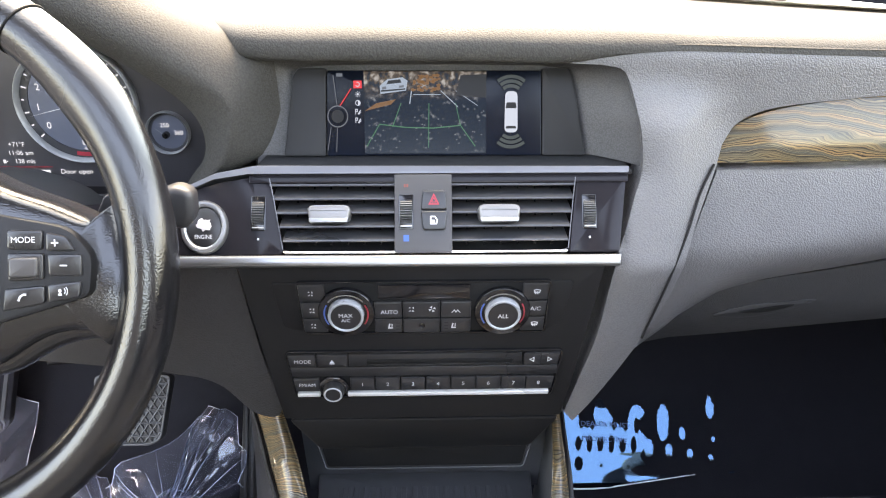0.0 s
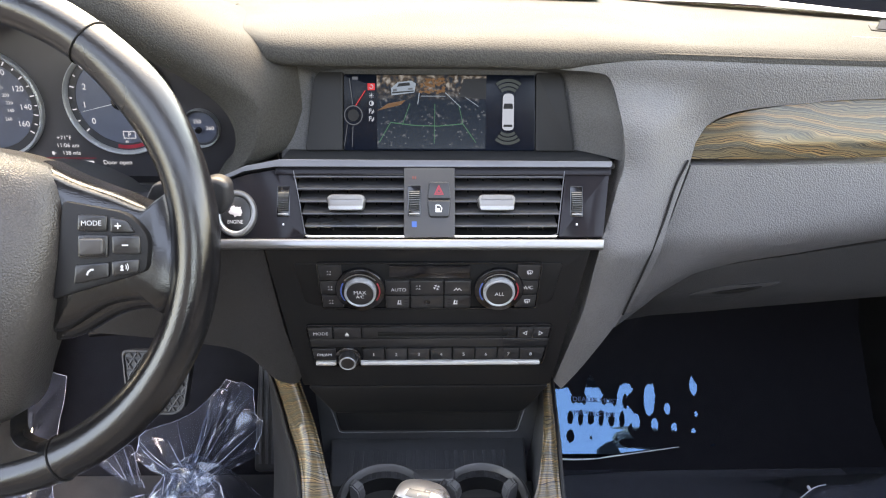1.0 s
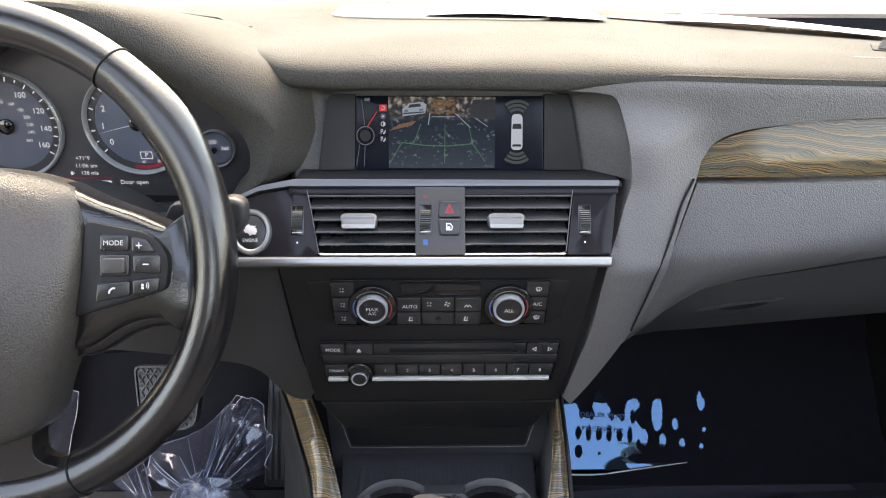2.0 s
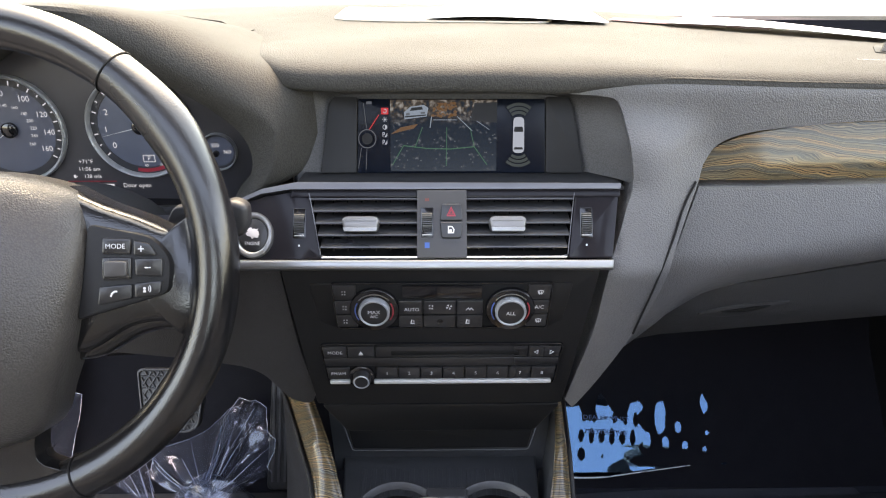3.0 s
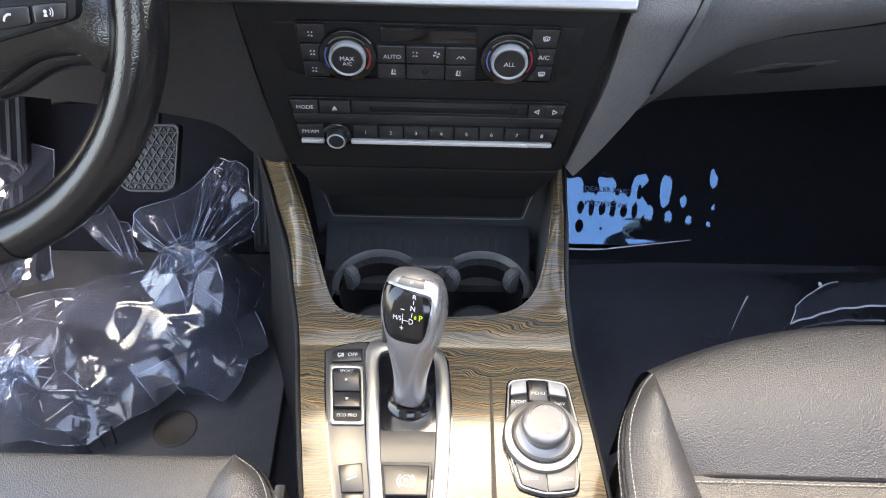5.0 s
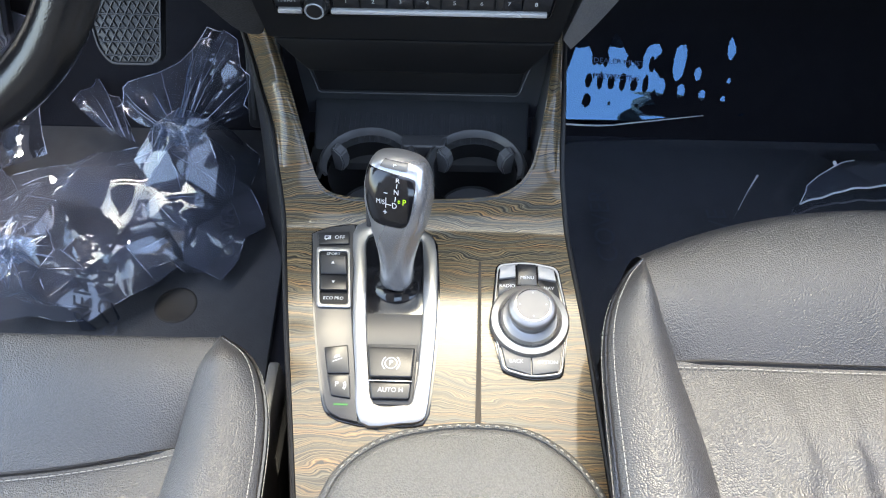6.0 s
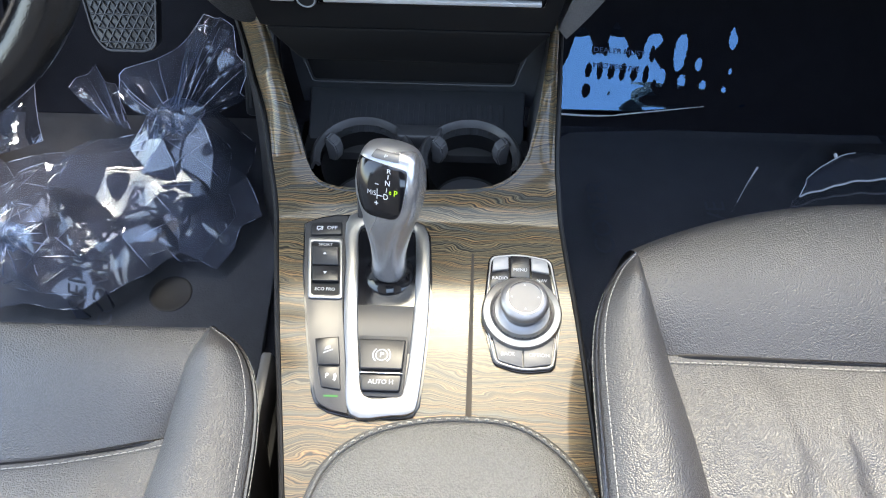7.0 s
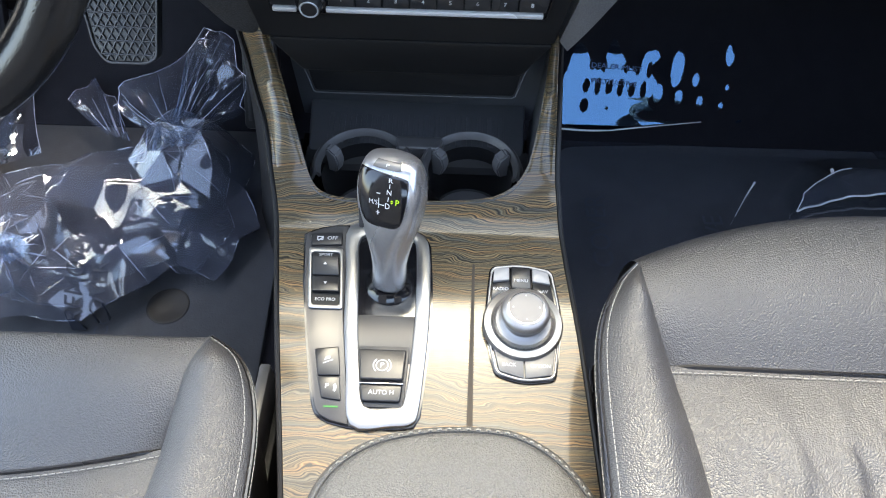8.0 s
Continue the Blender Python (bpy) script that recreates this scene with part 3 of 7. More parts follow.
part("screen_recess", thicken(grid(nrec, 11, recess_f), -0.003), RECESS, dash)
part("screen_surround", slab([(-0.135, 0.765), (0.155, 0.765), (0.155, 0.85), (-0.130, 0.85)], ON_SCREEN, 0.004, 0, top=-0.004), RECESS, dash)
part("ledge", slab([(-0.132, 0.624), (0.163, 0.624), (0.160, 0.668), (-0.128, 0.668)], lambda u, v, w: Vector((u, v, 0.7712 + w)), 0.004, 0.001), SIDEPANEL, dash)
def trim_map(u, v, w):
    k = min(1, max(0, (v - 0.7715) / 0.0525))
    return ON_DASH(u, v, w + 0.007 * (math.sin(math.pi * min(1, 0.25 + 0.75 * k)) - 0.7) * step(0.235, 0.27, u))


part("decorative_trim", slab(curve_through([(0.233, 0.7715), (0.239, 0.789), (0.252, 0.803), (0.283, 0.813), (0.332, 0.819), (0.391, 0.822), (0.56, 0.824), (0.74, 0.824)], 5, False) + [(0.74, 0.7715)], trim_map, 0.006, 0.002, 0.008, top=-0.003),
     WOOD, dash, "lacquered dark veneer strip with wavy grain")
knee = curve_through([(-0.146, 0.703), (-0.137, 0.62), (-0.1265, 0.552), (-0.150, 0.549), (-0.178, 0.580), (-0.217, 0.590), (-0.32, 0.597), (-0.50, 0.60), (-0.74, 0.60)], 5, False) + [(-0.74, 0.80), (-0.54, 0.74), (-0.30, 0.72), (-0.2, 0.703)]


def knee_map(u, v, w):
    return Vector((u, 0.606 + 0.25 * max(0, -0.14 - u) * 0.4 - 0.1 * (v - 0.62) - w, v))


part("knee_panel", slab(knee, knee_map, 0.02, 0.006, 0.02, segments=3), LOWER, dash, "grained lower panel under the steering column")

part("knee_trim", slab([(-0.351, 0.576), (-0.271, 0.581), (-0.272, 0.572), (-0.353, 0.566)], lambda u, v, w: Vector((u, 0.665 - w, v)), 0.008, 0.002), GLOSS, dash, "gloss black strip under the steering column")

glove = thing("glovebox", (0.45, 0.64, 0.64), "closed dark grey grained glovebox below the veneer strip", "glovebox")
LID_LOW = ((0.194, 0.579), (0.2215, 0.6255), (0.256, 0.6545), (0.295, 0.668), (0.349, 0.6765), (0.412, 0.687), (0.56, 0.708), (0.74, 0.725))
gdoor = curve_through(LID_LOW, 4, False)
gdoor += [(0.74, 0.7665), (0.2345, 0.7665), (0.2115, 0.6935), (0.1775, 0.627), (0.165, 0.590)]


def lid_map(u, v, w):
    # the lid rolls under towards its lower edge
    low = float(np.interp(u, [q[0] for q in LID_LOW], [q[1] for q in LID_LOW]))
    d = min(1, max(0, (low + 0.040 - v) / 0.040))
    return ON_DASH(u, v, w) + Vector((0, 0.014 * d * d, 0))


# the open joint between the pad and the lid
joint = [(0.2290, 0.6309, 0.7726), (0.2173, 0.6200, 0.7525), (0.2069, 0.6063, 0.7254), (0.1928, 0.5932, 0.6895), (0.1816, 0.5968, 0.6430), (0.1795, 0.5982, 0.6330)]
part("joint", tube([Vector(p) + Vector((0.0005, -0.0010, 0.0003)) for p in curve_through(joint, 6, False)], 0.0010, 6), DARK, glove, "dark open joint beside the lid")
part("lid", slab(gdoor, lid_map, 0.02, 0.004, 0.010, segments=3), LEATHER, glove)
under = curve_through([(q[0] + 0.002, q[1] - 0.003) for q in LID_LOW], 4, False)
under += [(0.74, 0.640), (0.56, 0.618), (0.439, 0.607), (0.315, 0.596), (0.234, 0.585), (0.200, 0.572)]


def under_map(u, v, w):
    return ON_DASH(u, v, w) + Vector((0, 0.012 + 0.16 * (0.70 - v), 0))


part("lower_panel", slab(under, under_map, 0.02, 0.003, 0.015), LOWER, glove)
part("handle", slab(curve_through([(0.262, 0.623), (0.290, 0.634), (0.340, 0.639), (0.352, 0.637), (0.322, 0.625), (0.290, 0.619)], 5), under_map, 0.004, 0.0015, top=0.0012), PLASTIC, glove, "black recessed release handle")
part("handle_slot", slab(curve_through([(0.284, 0.6265), (0.318, 0.6325), (0.334, 0.6335), (0.312, 0.6265)], 4), under_map, 0.002, 0.0006, top=0.0022), DARK, glove)
part("underside", box(0.17, 0.88, 0.61, 0.74, 1.14, 0.625, 0.002), DARK, glove)

# ---- centre stack ----
stack = thing("centre_stack", (0, 0.62, 0.53), "matt black centre stack with vents, climate and radio controls", "centre stack")
face = rounded([(-0.143, 0.706), (-0.123, 0.549), (0.120, 0.549), (0.141, 0.706)], 0.002)
part("faceplate", slab(face, ON_STACK, 0.02, 0.002, 0.03), SOFTBLACK, stack, "matt black faceplate tapering downwards")
part("under_lip", slab(rounded([(-0.1195, 0.548), (-0.096, 0.506), (0.0965, 0.506), (0.1195, 0.548)], 0.006), lambda u, v, w: Vector((u, 0.604 + 0.25 * (0.548 - v) - w, v)), 0.012, 0.004), SOFTBLACK, stack)

# vent panel
vents = thing("vent_panel", (0, 0.61, 0.71), "dark grey lacquered vent panel with silver edge strips", "vent panel")
part("trim_panel", slab(rounded([(-0.30, 0.7165), (-0.1065, 0.7165), (-0.1185, 0.7670), (-0.1335, 0.7670), (-0.165, 0.762), (-0.195, 0.752), (-0.30, 0.748)], [0, 0.003, 0.003, 0.003, 0.02, 0.02, 0]), ON_VENTS, 0.014, 0.0015, 0.02), GREYTRIM, vents)
part("trim_panel", slab(rounded([(0.1115, 0.7165), (0.1505, 0.7165), (0.1575, 0.7665), (0.1185, 0.7665)], 0.002), ON_VENTS, 0.014, 0.0015), GREYTRIM, vents)
part("top_strip", slab(rounded([(-0.1335, 0.7690), (0.1583, 0.7690), (0.1590, 0.7735), (-0.128, 0.7745), (-0.158, 0.7695), (-0.185, 0.7588), (-0.182, 0.7568), (-0.159, 0.7655)], 0.001), ON_VENTS, 0.012, 0.002, top=0.0035, segments=3), EDGESILVER, vents, "satin silver strip along the top edge")
part("chrome_strip", slab([(-0.30, 0.7085), (0.1495, 0.7075), (0.1505, 0.7150), (-0.30, 0.7160)], ON_VENTS, 0.010, 0.0026, top=0.006, segments=3), SILVER, vents, "bright satin silver lower strip")
part("top_rail", slab(rounded([(-0.1330, 0.7632), (0.1585, 0.7632), (0.1585, 0.7692), (-0.1330, 0.7692)], 0.001), ON_VENTS, 0.010, 0.0010, top=0.0012), GREYTRIM, vents)
part("thin_line", slab([(-0.105, 0.7166), (0.109, 0.7166), (0.111, 0.7182), (-0.107, 0.7182)], ON_VENTS, 0.008, 0.0004, top=0.002), CHROME, vents)
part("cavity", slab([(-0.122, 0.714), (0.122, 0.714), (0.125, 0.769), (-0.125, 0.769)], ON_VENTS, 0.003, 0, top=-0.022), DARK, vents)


def thumbwheel(cx, cz, parent, half=0.0105, lift=0.0):
    bm = bmesh.new()
    r, n = 0.013, 44
    rows = []
    for i in range(n + 1):
        a = radians(-60 + 120 * i / n)
        rr = r + (0.0008 if i % 3 else -0.0008)
        w, v = rr * math.cos(a) - r + 0.0035 + lift, rr * math.sin(a)
        if abs(v) > half:
            continue
        rows.append([bm.verts.new(ON_VENTS(cx + u, cz + v * 0.86, w)) for u in (-0.0046, -0.0040, 0.0040, 0.0046)])
    for a, b in zip(rows, rows[1:]):
        for k in range(3):
            bm.faces.new((a[k], a[k + 1], b[k + 1], b[k]))
    wl = part("thumbwheel", bm, THUMB, parent, "ribbed black thumbwheel")
    part("slot", slab(rect(cx - 0.0056, cz - half - 0.001, cx + 0.0056, cz + half + 0.001, 0.001), ON_VENTS, 0.002, 0.0004, top=0.0008 + lift), GLOSS, parent)
    for s in (-1,):
        part("end_cap", slab(rect(cx - 0.0044, cz + s * half * 0.93 - 0.0006, cx + 0.0044, cz + s * half * 0.93 + 0.0006), ON_VENTS, 0.002, 0.0004, top=0.0028 + lift), SILVER, wl)
    return wl


def air_vent(x0t, x0b, x1, flip, tab_x, wheel_x):
    v = thing("air_vent", ((x0t + x1) / 2, 0.61, 0.716), "black slatted air vent with silver direction tab", "air vent", "centre air vents")
    for i in range(5):
        z = 0.7612 - 0.0092 * i
        k = i / 4
        xa = x0t + (x0b - x0t) * k
        a, b = sorted((xa, x1))
        bm = bmesh.new()
        # each slat: a thin blade, front edge rounded, reaching back into the duct
        rows = []
        for w, dz in ((-0.020, -0.0008), (-0.002, -0.0008), (-0.0004, -0.0002), (0.0, 0.0008), (-0.0006, 0.0017), (-0.002, 0.0019), (-0.020, 0.0014)):
            rows.append([bm.verts.new(ON_VENTS(u, z, 0) + Vector((0, -w, dz - 0.10 * (w + 0.002)))) for u in (a, b)])
        for p, q in zip(rows, rows[1:] + rows[:1]):
            bm.faces.new((p[0], p[1], q[1], q[0]))
        for e in (0, 1):
            bm.faces.new([r[e] for r in rows])
        part("slat", bm, SLAT, v)
    for i in range(6):
        u = x0b + (x1 - x0b) * (i + 0.7) / 6.6
        part("vane", slab([(u - 0.0006, 0.7240), (u + 0.0006, 0.7240), (u + 0.0006, 0.7655), (u - 0.0006, 0.7655)], ON_VENTS, 0.008, 0, top=-0.012), DARK, v)
    tab = part("tab", slab(rounded([(tab_x - 0.0165, 0.7455), (tab_x - 0.0145, 0.7375), (tab_x + 0.0145, 0.7375), (tab_x + 0.0165, 0.7455), (tab_x + 0.0135, 0.7480), (tab_x - 0.0135, 0.7480)], 0.002), ON_VENTS, 0.016, 0.003, top=0.008, segments=3), TABGREY, v, "grey metallic tab")
    part("lip", slab(rounded([(tab_x - 0.0140, 0.7362), (tab_x + 0.0140, 0.7362), (tab_x + 0.0150, 0.7392), (tab_x - 0.0150, 0.7392)], 0.0008), ON_VENTS, 0.006, 0.0012, top=0.0095), SILVER, tab, "bright lower lip")
    part("frame_line", tube([ON_VENTS(x0t, 0.7665, 0.001), ON_VENTS((x0t * 2 + x0b) / 3, 0.752, 0.001), ON_VENTS(x0b, 0.7195, 0.001), ON_VENTS(x0b * 0.95, 0.7180, 0.001)], 0.00045, 6), EDGESILVER, v, "thin silver outline")
    part("tab_top", slab(rounded([(tab_x - 0.0140, 0.7440), (tab_x + 0.0140, 0.7440), (tab_x + 0.0125, 0.7476), (tab_x - 0.0125, 0.7476)], 0.001), ON_VENTS, 0.003, 0.0005, top=0.0085), TABGREY, tab)
    thumbwheel(wheel_x, 0.7435, v)
    icon([disc(0, 0, 0.5, 10)], ON_VENTS, wheel_x, 0.7265, 0.0017, WHITEINK, v, w=0.0004)
    return v


SLAT = shader("vent_plastic", (0.032, 0.032, 0.034), 0.3, spec=0.55)
air_vent(-0.1175, -0.1068, -0.0222, 1, -0.0715, -0.1255)
air_vent(0.1175, 0.1105, 0.0218, -1, 0.0575, 0.1275)

# switch panel between the vents
sw = thing("switch_panel", (0, 0.60, 0.716), "grey panel with hazard light and door lock buttons", "switch panel")
part("plate", slab(rect(-0.0222, 0.7168, 0.0216, 0.7684, 0.0008), ON_VENTS, 0.016, 0.0012, top=0.0035), SWITCHGREY, sw)
part("button", slab(rounded([(-0.0022, 0.7445), (0.0180, 0.7445), (0.0165, 0.7575), (-0.0005, 0.7575)], 0.002), ON_VENTS, 0.004, 0.0012, top=0.0062, segments=3), BUTTON, sw, "black hazard button with a red triangle")
part("button", slab(rounded([(-0.0005, 0.7312), (0.0165, 0.7312), (0.0180, 0.7438), (-0.0022, 0.7438)], 0.002), ON_VENTS, 0.004, 0.0012, top=0.0060, segments=3), BUTTON, sw, "black door lock button")
RED = shader("red_print", (0.28, 0.012, 0.025), 0.5)
BLUE = shader("blue_print", (0.012, 0.07, 0.24), 0.5)
ORANGE = shader("orange_print", (0.16, 0.03, 0.02), 0.5)
tri = [(-0.5, -0.4), (0.5, -0.4), (0, 0.5)]
icon(strip_line(tri + tri[:1], 0.12) + strip_line([(-0.25, -0.22), (0.25, -0.22), (0, 0.22), (-0.25, -0.22)], 0.08), ON_VENTS, 0.0078, 0.7510, 0.0070, RED, sw, w=0.0065)
icon(strip_line([(-0.4, -0.35), (0.3, -0.35), (0.4, 0.05), (0.1, 0.4), (-0.4, 0.4), (-0.4, -0.35)], 0.14) + [[(-0.3, -0.3), (0.1, -0.3), (0.1, 0.05), (-0.3, 0.05)]], ON_VENTS, 0.0078, 0.7375, 0.0062, WHITEINK, sw, w=0.0063)
icon([rect(-0.5, -0.5, 0.5, 0.5)], ON_VENTS, -0.0133, 0.7262, 0.0042, BLUE, sw, w=0.0038)
icon([rect(-0.5, -0.3, -0.1, 0.3), rect(0.1, -0.3, 0.5, 0.3)], ON_VENTS, -0.0133, 0.7608, 0.0034, ORANGE, sw, w=0.0038)
thumbwheel(-0.0133, 0.7435, sw, lift=0.0035)

# engine start button with its worn cap
start = thing("start_button", (-0.165, 0.60, 0.734), "round start button with silver ring and worn peeling cap", "start button")
part("ring", lathe([(0.0175, -0.001), (0.0175, 0.0035), (0.0165, 0.005), (0.0145, 0.0052), (0.0132, 0.0042), (0.0128, 0.001)], ON_VENTS, -0.1652, 0.7342), SILVER, start, "satin silver ring")
part("cap", lathe([(0.0128, 0.001), (0.0126, 0.0032), (0.0115, 0.0038), (0.0, 0.0034)], ON_VENTS, -0.1652, 0.7342), BUTTON, start)
random.seed(4)
worn = [((0.55 + 0.4 * random.random()) * math.cos(2 * math.pi * i / 22), (0.5 + 0.4 * random.random()) * math.sin(2 * math.pi * i / 22)) for i in range(22)]
part("worn_patch", slab([(-0.1650 + 0.0072 * u, 0.7358 + 0.0054 * v) for u, v in worn], ON_VENTS, 0.0006, 0.0001, top=0.0042), shader("peeled_base", (0.5, 0.46, 0.45), 0.6), start, "pale patch where the coating has peeled")
lettering("ENGINE", ON_VENTS, -0.1655, 0.7278, 0.0026, WHITEINK, start, w=0.0041)

# ---- climate control ----
climate = thing("climate_control", (0, 0.595, 0.645), "black climate control panel with two silver-ringed knobs", "climate control")
part("surround", slab(rounded([(-0.119, 0.6915), (-0.113, 0.650), (-0.098, 0.6440), (0.098, 0.6440), (0.111, 0.650), (0.118, 0.6915)], 0.004), ON_STACK, 0.003, 0.0008, top=0.0008), SOFTBLACK, climate)
part("panel", slab(rounded([(-0.0985, 0.6915), (-0.0955, 0.6445), (0.0965, 0.6445), (0.0985, 0.6915)], 0.003), ON_STACK, 0.004, 0.0008, top=0.0016), DARK, climate)
po = rounded([(-0.0998, 0.6932), (-0.0966, 0.6430), (0.0978, 0.6430), (0.0998, 0.6932)], 0.004)
pi_ = rounded([(-0.0985, 0.6919), (-0.0955, 0.6442), (0.0966, 0.6442), (0.0985, 0.6919)], 0.003)
part("outline", ring(po, pi_, ON_STACK, 0.003, 0.0004, top=0.0030), GLOSS, climate, "gloss black edge")
part("readout", slab(rounded([(-0.036, 0.6770), (0.036, 0.6770), (0.036, 0.6900), (-0.036, 0.6900)], 0.001), ON_STACK, 0.003, 0.0005, top=0.0030), GLOSS, climate, "dark display window")


def button(outline, parent, top=0.0038, mat=None, mapf=ON_STACK, label="", bevel=0.0012, depth=0.0035):
    return part("button", slab(rounded(outline, 0.0008, 2), mapf, depth, bevel, top=top), mat or BUTTON, parent, label)


def fan(k=3):
    out = []
    for i in range(k):
        a = 2 * math.pi * i / k
        out.append([(0.08 * math.cos(a + 0.5), 0.08 * math.sin(a + 0.5)), (0.5 * math.cos(a), 0.5 * math.sin(a)), (0.5 * math.cos(a + 0.8), 0.5 * math.sin(a + 0.8))])
    return out


SEATED = [[(-0.35, -0.4), (0.3, -0.4), (0.3, -0.2), (-0.2, -0.2)], [(-0.35, -0.4), (-0.2, -0.35), (0.0, 0.4), (-0.2, 0.45)], [(0.15, -0.1), (0.25, -0.1), (0.25, 0.4), (0.15, 0.4)]]
FLOWS = [[(-0.4, 0.2), (-0.15, 0.45), (-0.1, 0.2)], [(-0.4, -0.35), (-0.05, -0.1), (-0.15, -0.4)], [(0.05, -0.4), (0.4, -0.4), (0.3, -0.2), (0.15, -0.15)], [(0.2, 0.1), (0.35, 0.1), (0.35, 0.4), (0.2, 0.4)]]
HEAT = strip_line([(-0.45, 0.3), (0, 0.42), (0.45, 0.3), (0.35, -0.15), (-0.35, -0.15), (-0.45, 0.3)], 0.12) + strip_line([(-0.2, -0.4), (-0.2, 0.2)], 0.12) + strip_line([(0.1, -0.4), (0.1, 0.2)], 0.12)
for i, (zt, zb) in enumerate(((0.6912, 0.6755), (0.6745, 0.6600), (0.6590, 0.6455))):
    t0, t1 = 0.0982 - 0.0008 * i, 0.0975 - 0.0008 * i
    button([(-t0, zt), (-t1, zb), (-0.0775, zb), (-0.0775, zt)], climate)
    icon(FLOWS, ON_STACK, -0.0885, (zt + zb) / 2, 0.0052, WHITEINK, climate, w=0.004)
    button([(t0, zt), (0.0775, zt), (0.0775, zb), (t1, zb)], climate)
    if i == 1:
        lettering("A/C", ON_STACK, 0.0885, 0.6672, 0.0036, WHITEINK, climate, w=0.004)
    else:
        icon(HEAT, ON_STACK, 0.0885, (zt + zb) / 2, 0.0054, WHITEINK, climate, w=0.004)
for x0, x1, what in ((-0.0395, -0.0178, "AUTO"), (-0.0170, 0.0125, "fan"), (0.0133, 0.0370, "cabin")):
    button([(x0, 0.6745), (x0, 0.6592), (x1, 0.6592), (x1, 0.6745)], climate)
    mid = (x0 + x1) / 2
    if what == "AUTO":
        lettering("AUTO", ON_STACK, mid + 0.001, 0.6650, 0.0034, WHITEINK, climate, w=0.004)
    elif what == "fan":
        icon(FLOWS, ON_STACK, mid - 0.008, 0.6678, 0.0055, WHITEINK, climate, w=0.004)
        icon(fan(4), ON_STACK, mid + 0.0085, 0.6678, 0.0058, WHITEINK, climate, w=0.004)
    else:
        icon(strip_line([(-0.8, -0.3), (-0.3, 0.3), (0, -0.2), (0.3, 0.3), (0.8, -0.3)], 0.16), ON_STACK, mid, 0.6655, 0.0042, WHITEINK, climate, w=0.004)
for x0, x1, s in ((-0.0395, -0.0178, -0.004), (-0.0170, 0.0125, None), (0.0133, 0.0370, 0.004)):
    button([(x0, 0.6583), (x0, 0.6448), (x1, 0.6448), (x1, 0.6583)], climate)
    if s:
        icon(SEATED, ON_STACK, (x0 + x1) / 2 - s * 0.4, 0.6515, 0.0058, WHITEINK, climate, w=0.004)
        for k in range(3):
            icon([rect(-0.5, -0.1, 0.5, 0.1)], ON_STACK, (x0 + x1) / 2 - (0.0075 if s > 0 else -0.0075), 0.6545 - 0.003 * k, 0.003, SOFTBLACK, climate, w=0.004)
    else:
        part("sensor", lathe([(0.0026, 0.0034), (0.0026, 0.0044), (0.0, 0.0046)], ON_STACK, -0.002, 0.6518, 14), GLOSS, climate)
COLD, HOT = shader("cold_mark", (0.04, 0.09, 0.28), 0.4), shader("hot_mark", (0.26, 0.02, 0.03), 0.4)
for cx, lines in ((-0.0615, ("MAX", "A/C")), (0.0620, ("ALL",))):
    knob = part("knob", lathe([(0.0225, 0.0), (0.0225, 0.0045), (0.0215, 0.0058), (0.0150, 0.0062)], ON_STACK, cx, 0.6655, 44), GLOSS, climate, "round temperature knob with silver ring")
    part("grip_ring", lathe([(0.0142, 0.004), (0.0142, 0.0100), (0.0136, 0.0112), (0.0126, 0.0113), (0.0118, 0.0105)], ON_STACK, cx, 0.6655, 44), BEZEL, knob, "bright chrome ring")
    part("cap", lathe([(0.0120, 0.0100), (0.0117, 0.0108), (0.0, 0.0110)], ON_STACK, cx, 0.6655, 36), BUTTON, knob)
    for k, line in enumerate(lines):
        zc = 0.6655 + (0.0017 - 0.0045 * k if len(lines) > 1 else -0.0002)
        lettering(line, ON_STACK, cx, zc, 0.0036 if k == 0 else 0.0030, WHITEINK, knob, w=0.0114)
    icon(strip_line(arc(0, 0, 1, 40, 140, 18), 0.06), ON_STACK, cx, 0.6655, 0.0178, SILVER, knob, w=0.0066)
    icon(strip_line(arc(0, 0, 1, 150, 215, 10), 0.07), ON_STACK, cx, 0.6655, 0.0172, COLD, knob, w=0.0066)
    icon(strip_line(arc(0, 0, 1, -35, 30, 10), 0.07), ON_STACK, cx, 0.6655, 0.0172, HOT, knob, w=0.0066)

# ---- radio ----
radio = thing("car_radio", (0, 0.60, 0.578), "black car radio with disc slot and eight preset buttons", "radio")
part("panel", slab(rounded([(-0.1135, 0.6235), (-0.1080, 0.5765), (0.1085, 0.5765), (0.1140, 0.6235)], 0.004), ON_STACK, 0.004, 0.0008, top=0.0012), DARK, radio)
ro = rounded([(-0.1150, 0.6250), (-0.1092, 0.5748), (0.1097, 0.5748), (0.1155, 0.6250)], 0.005)
ri = rounded([(-0.1136, 0.6236), (-0.1080, 0.5762), (0.1085, 0.5762), (0.1141, 0.6236)], 0.004)
part("outline", ring(ro, ri, ON_STACK, 0.003, 0.0004, top=0.0028), GLOSS, radio, "gloss black edge")
part("slot_panel", slab(rect(-0.0625, 0.6095, 0.0812, 0.6220, 0.0008), ON_STACK, 0.003, 0.0006, top=0.0030), BUTTON, radio)
part("disc_slot", slab(rect(-0.0480, 0.6128, 0.0735, 0.6170, 0.001), ON_STACK, 0.002, 0.0003, top=0.0036), DARK, radio, "narrow dark disc slot")
part("slot_lip", slab(rect(-0.0480, 0.6115, 0.0735, 0.6124, 0.0003), ON_STACK, 0.002, 0.0003, top=0.0042), BUTTON, radio)
part("filler", slab(rect(-0.1115, 0.5985, 0.1120, 0.6080), ON_STACK, 0.003, 0.0006, top=0.0024), BUTTON, radio)
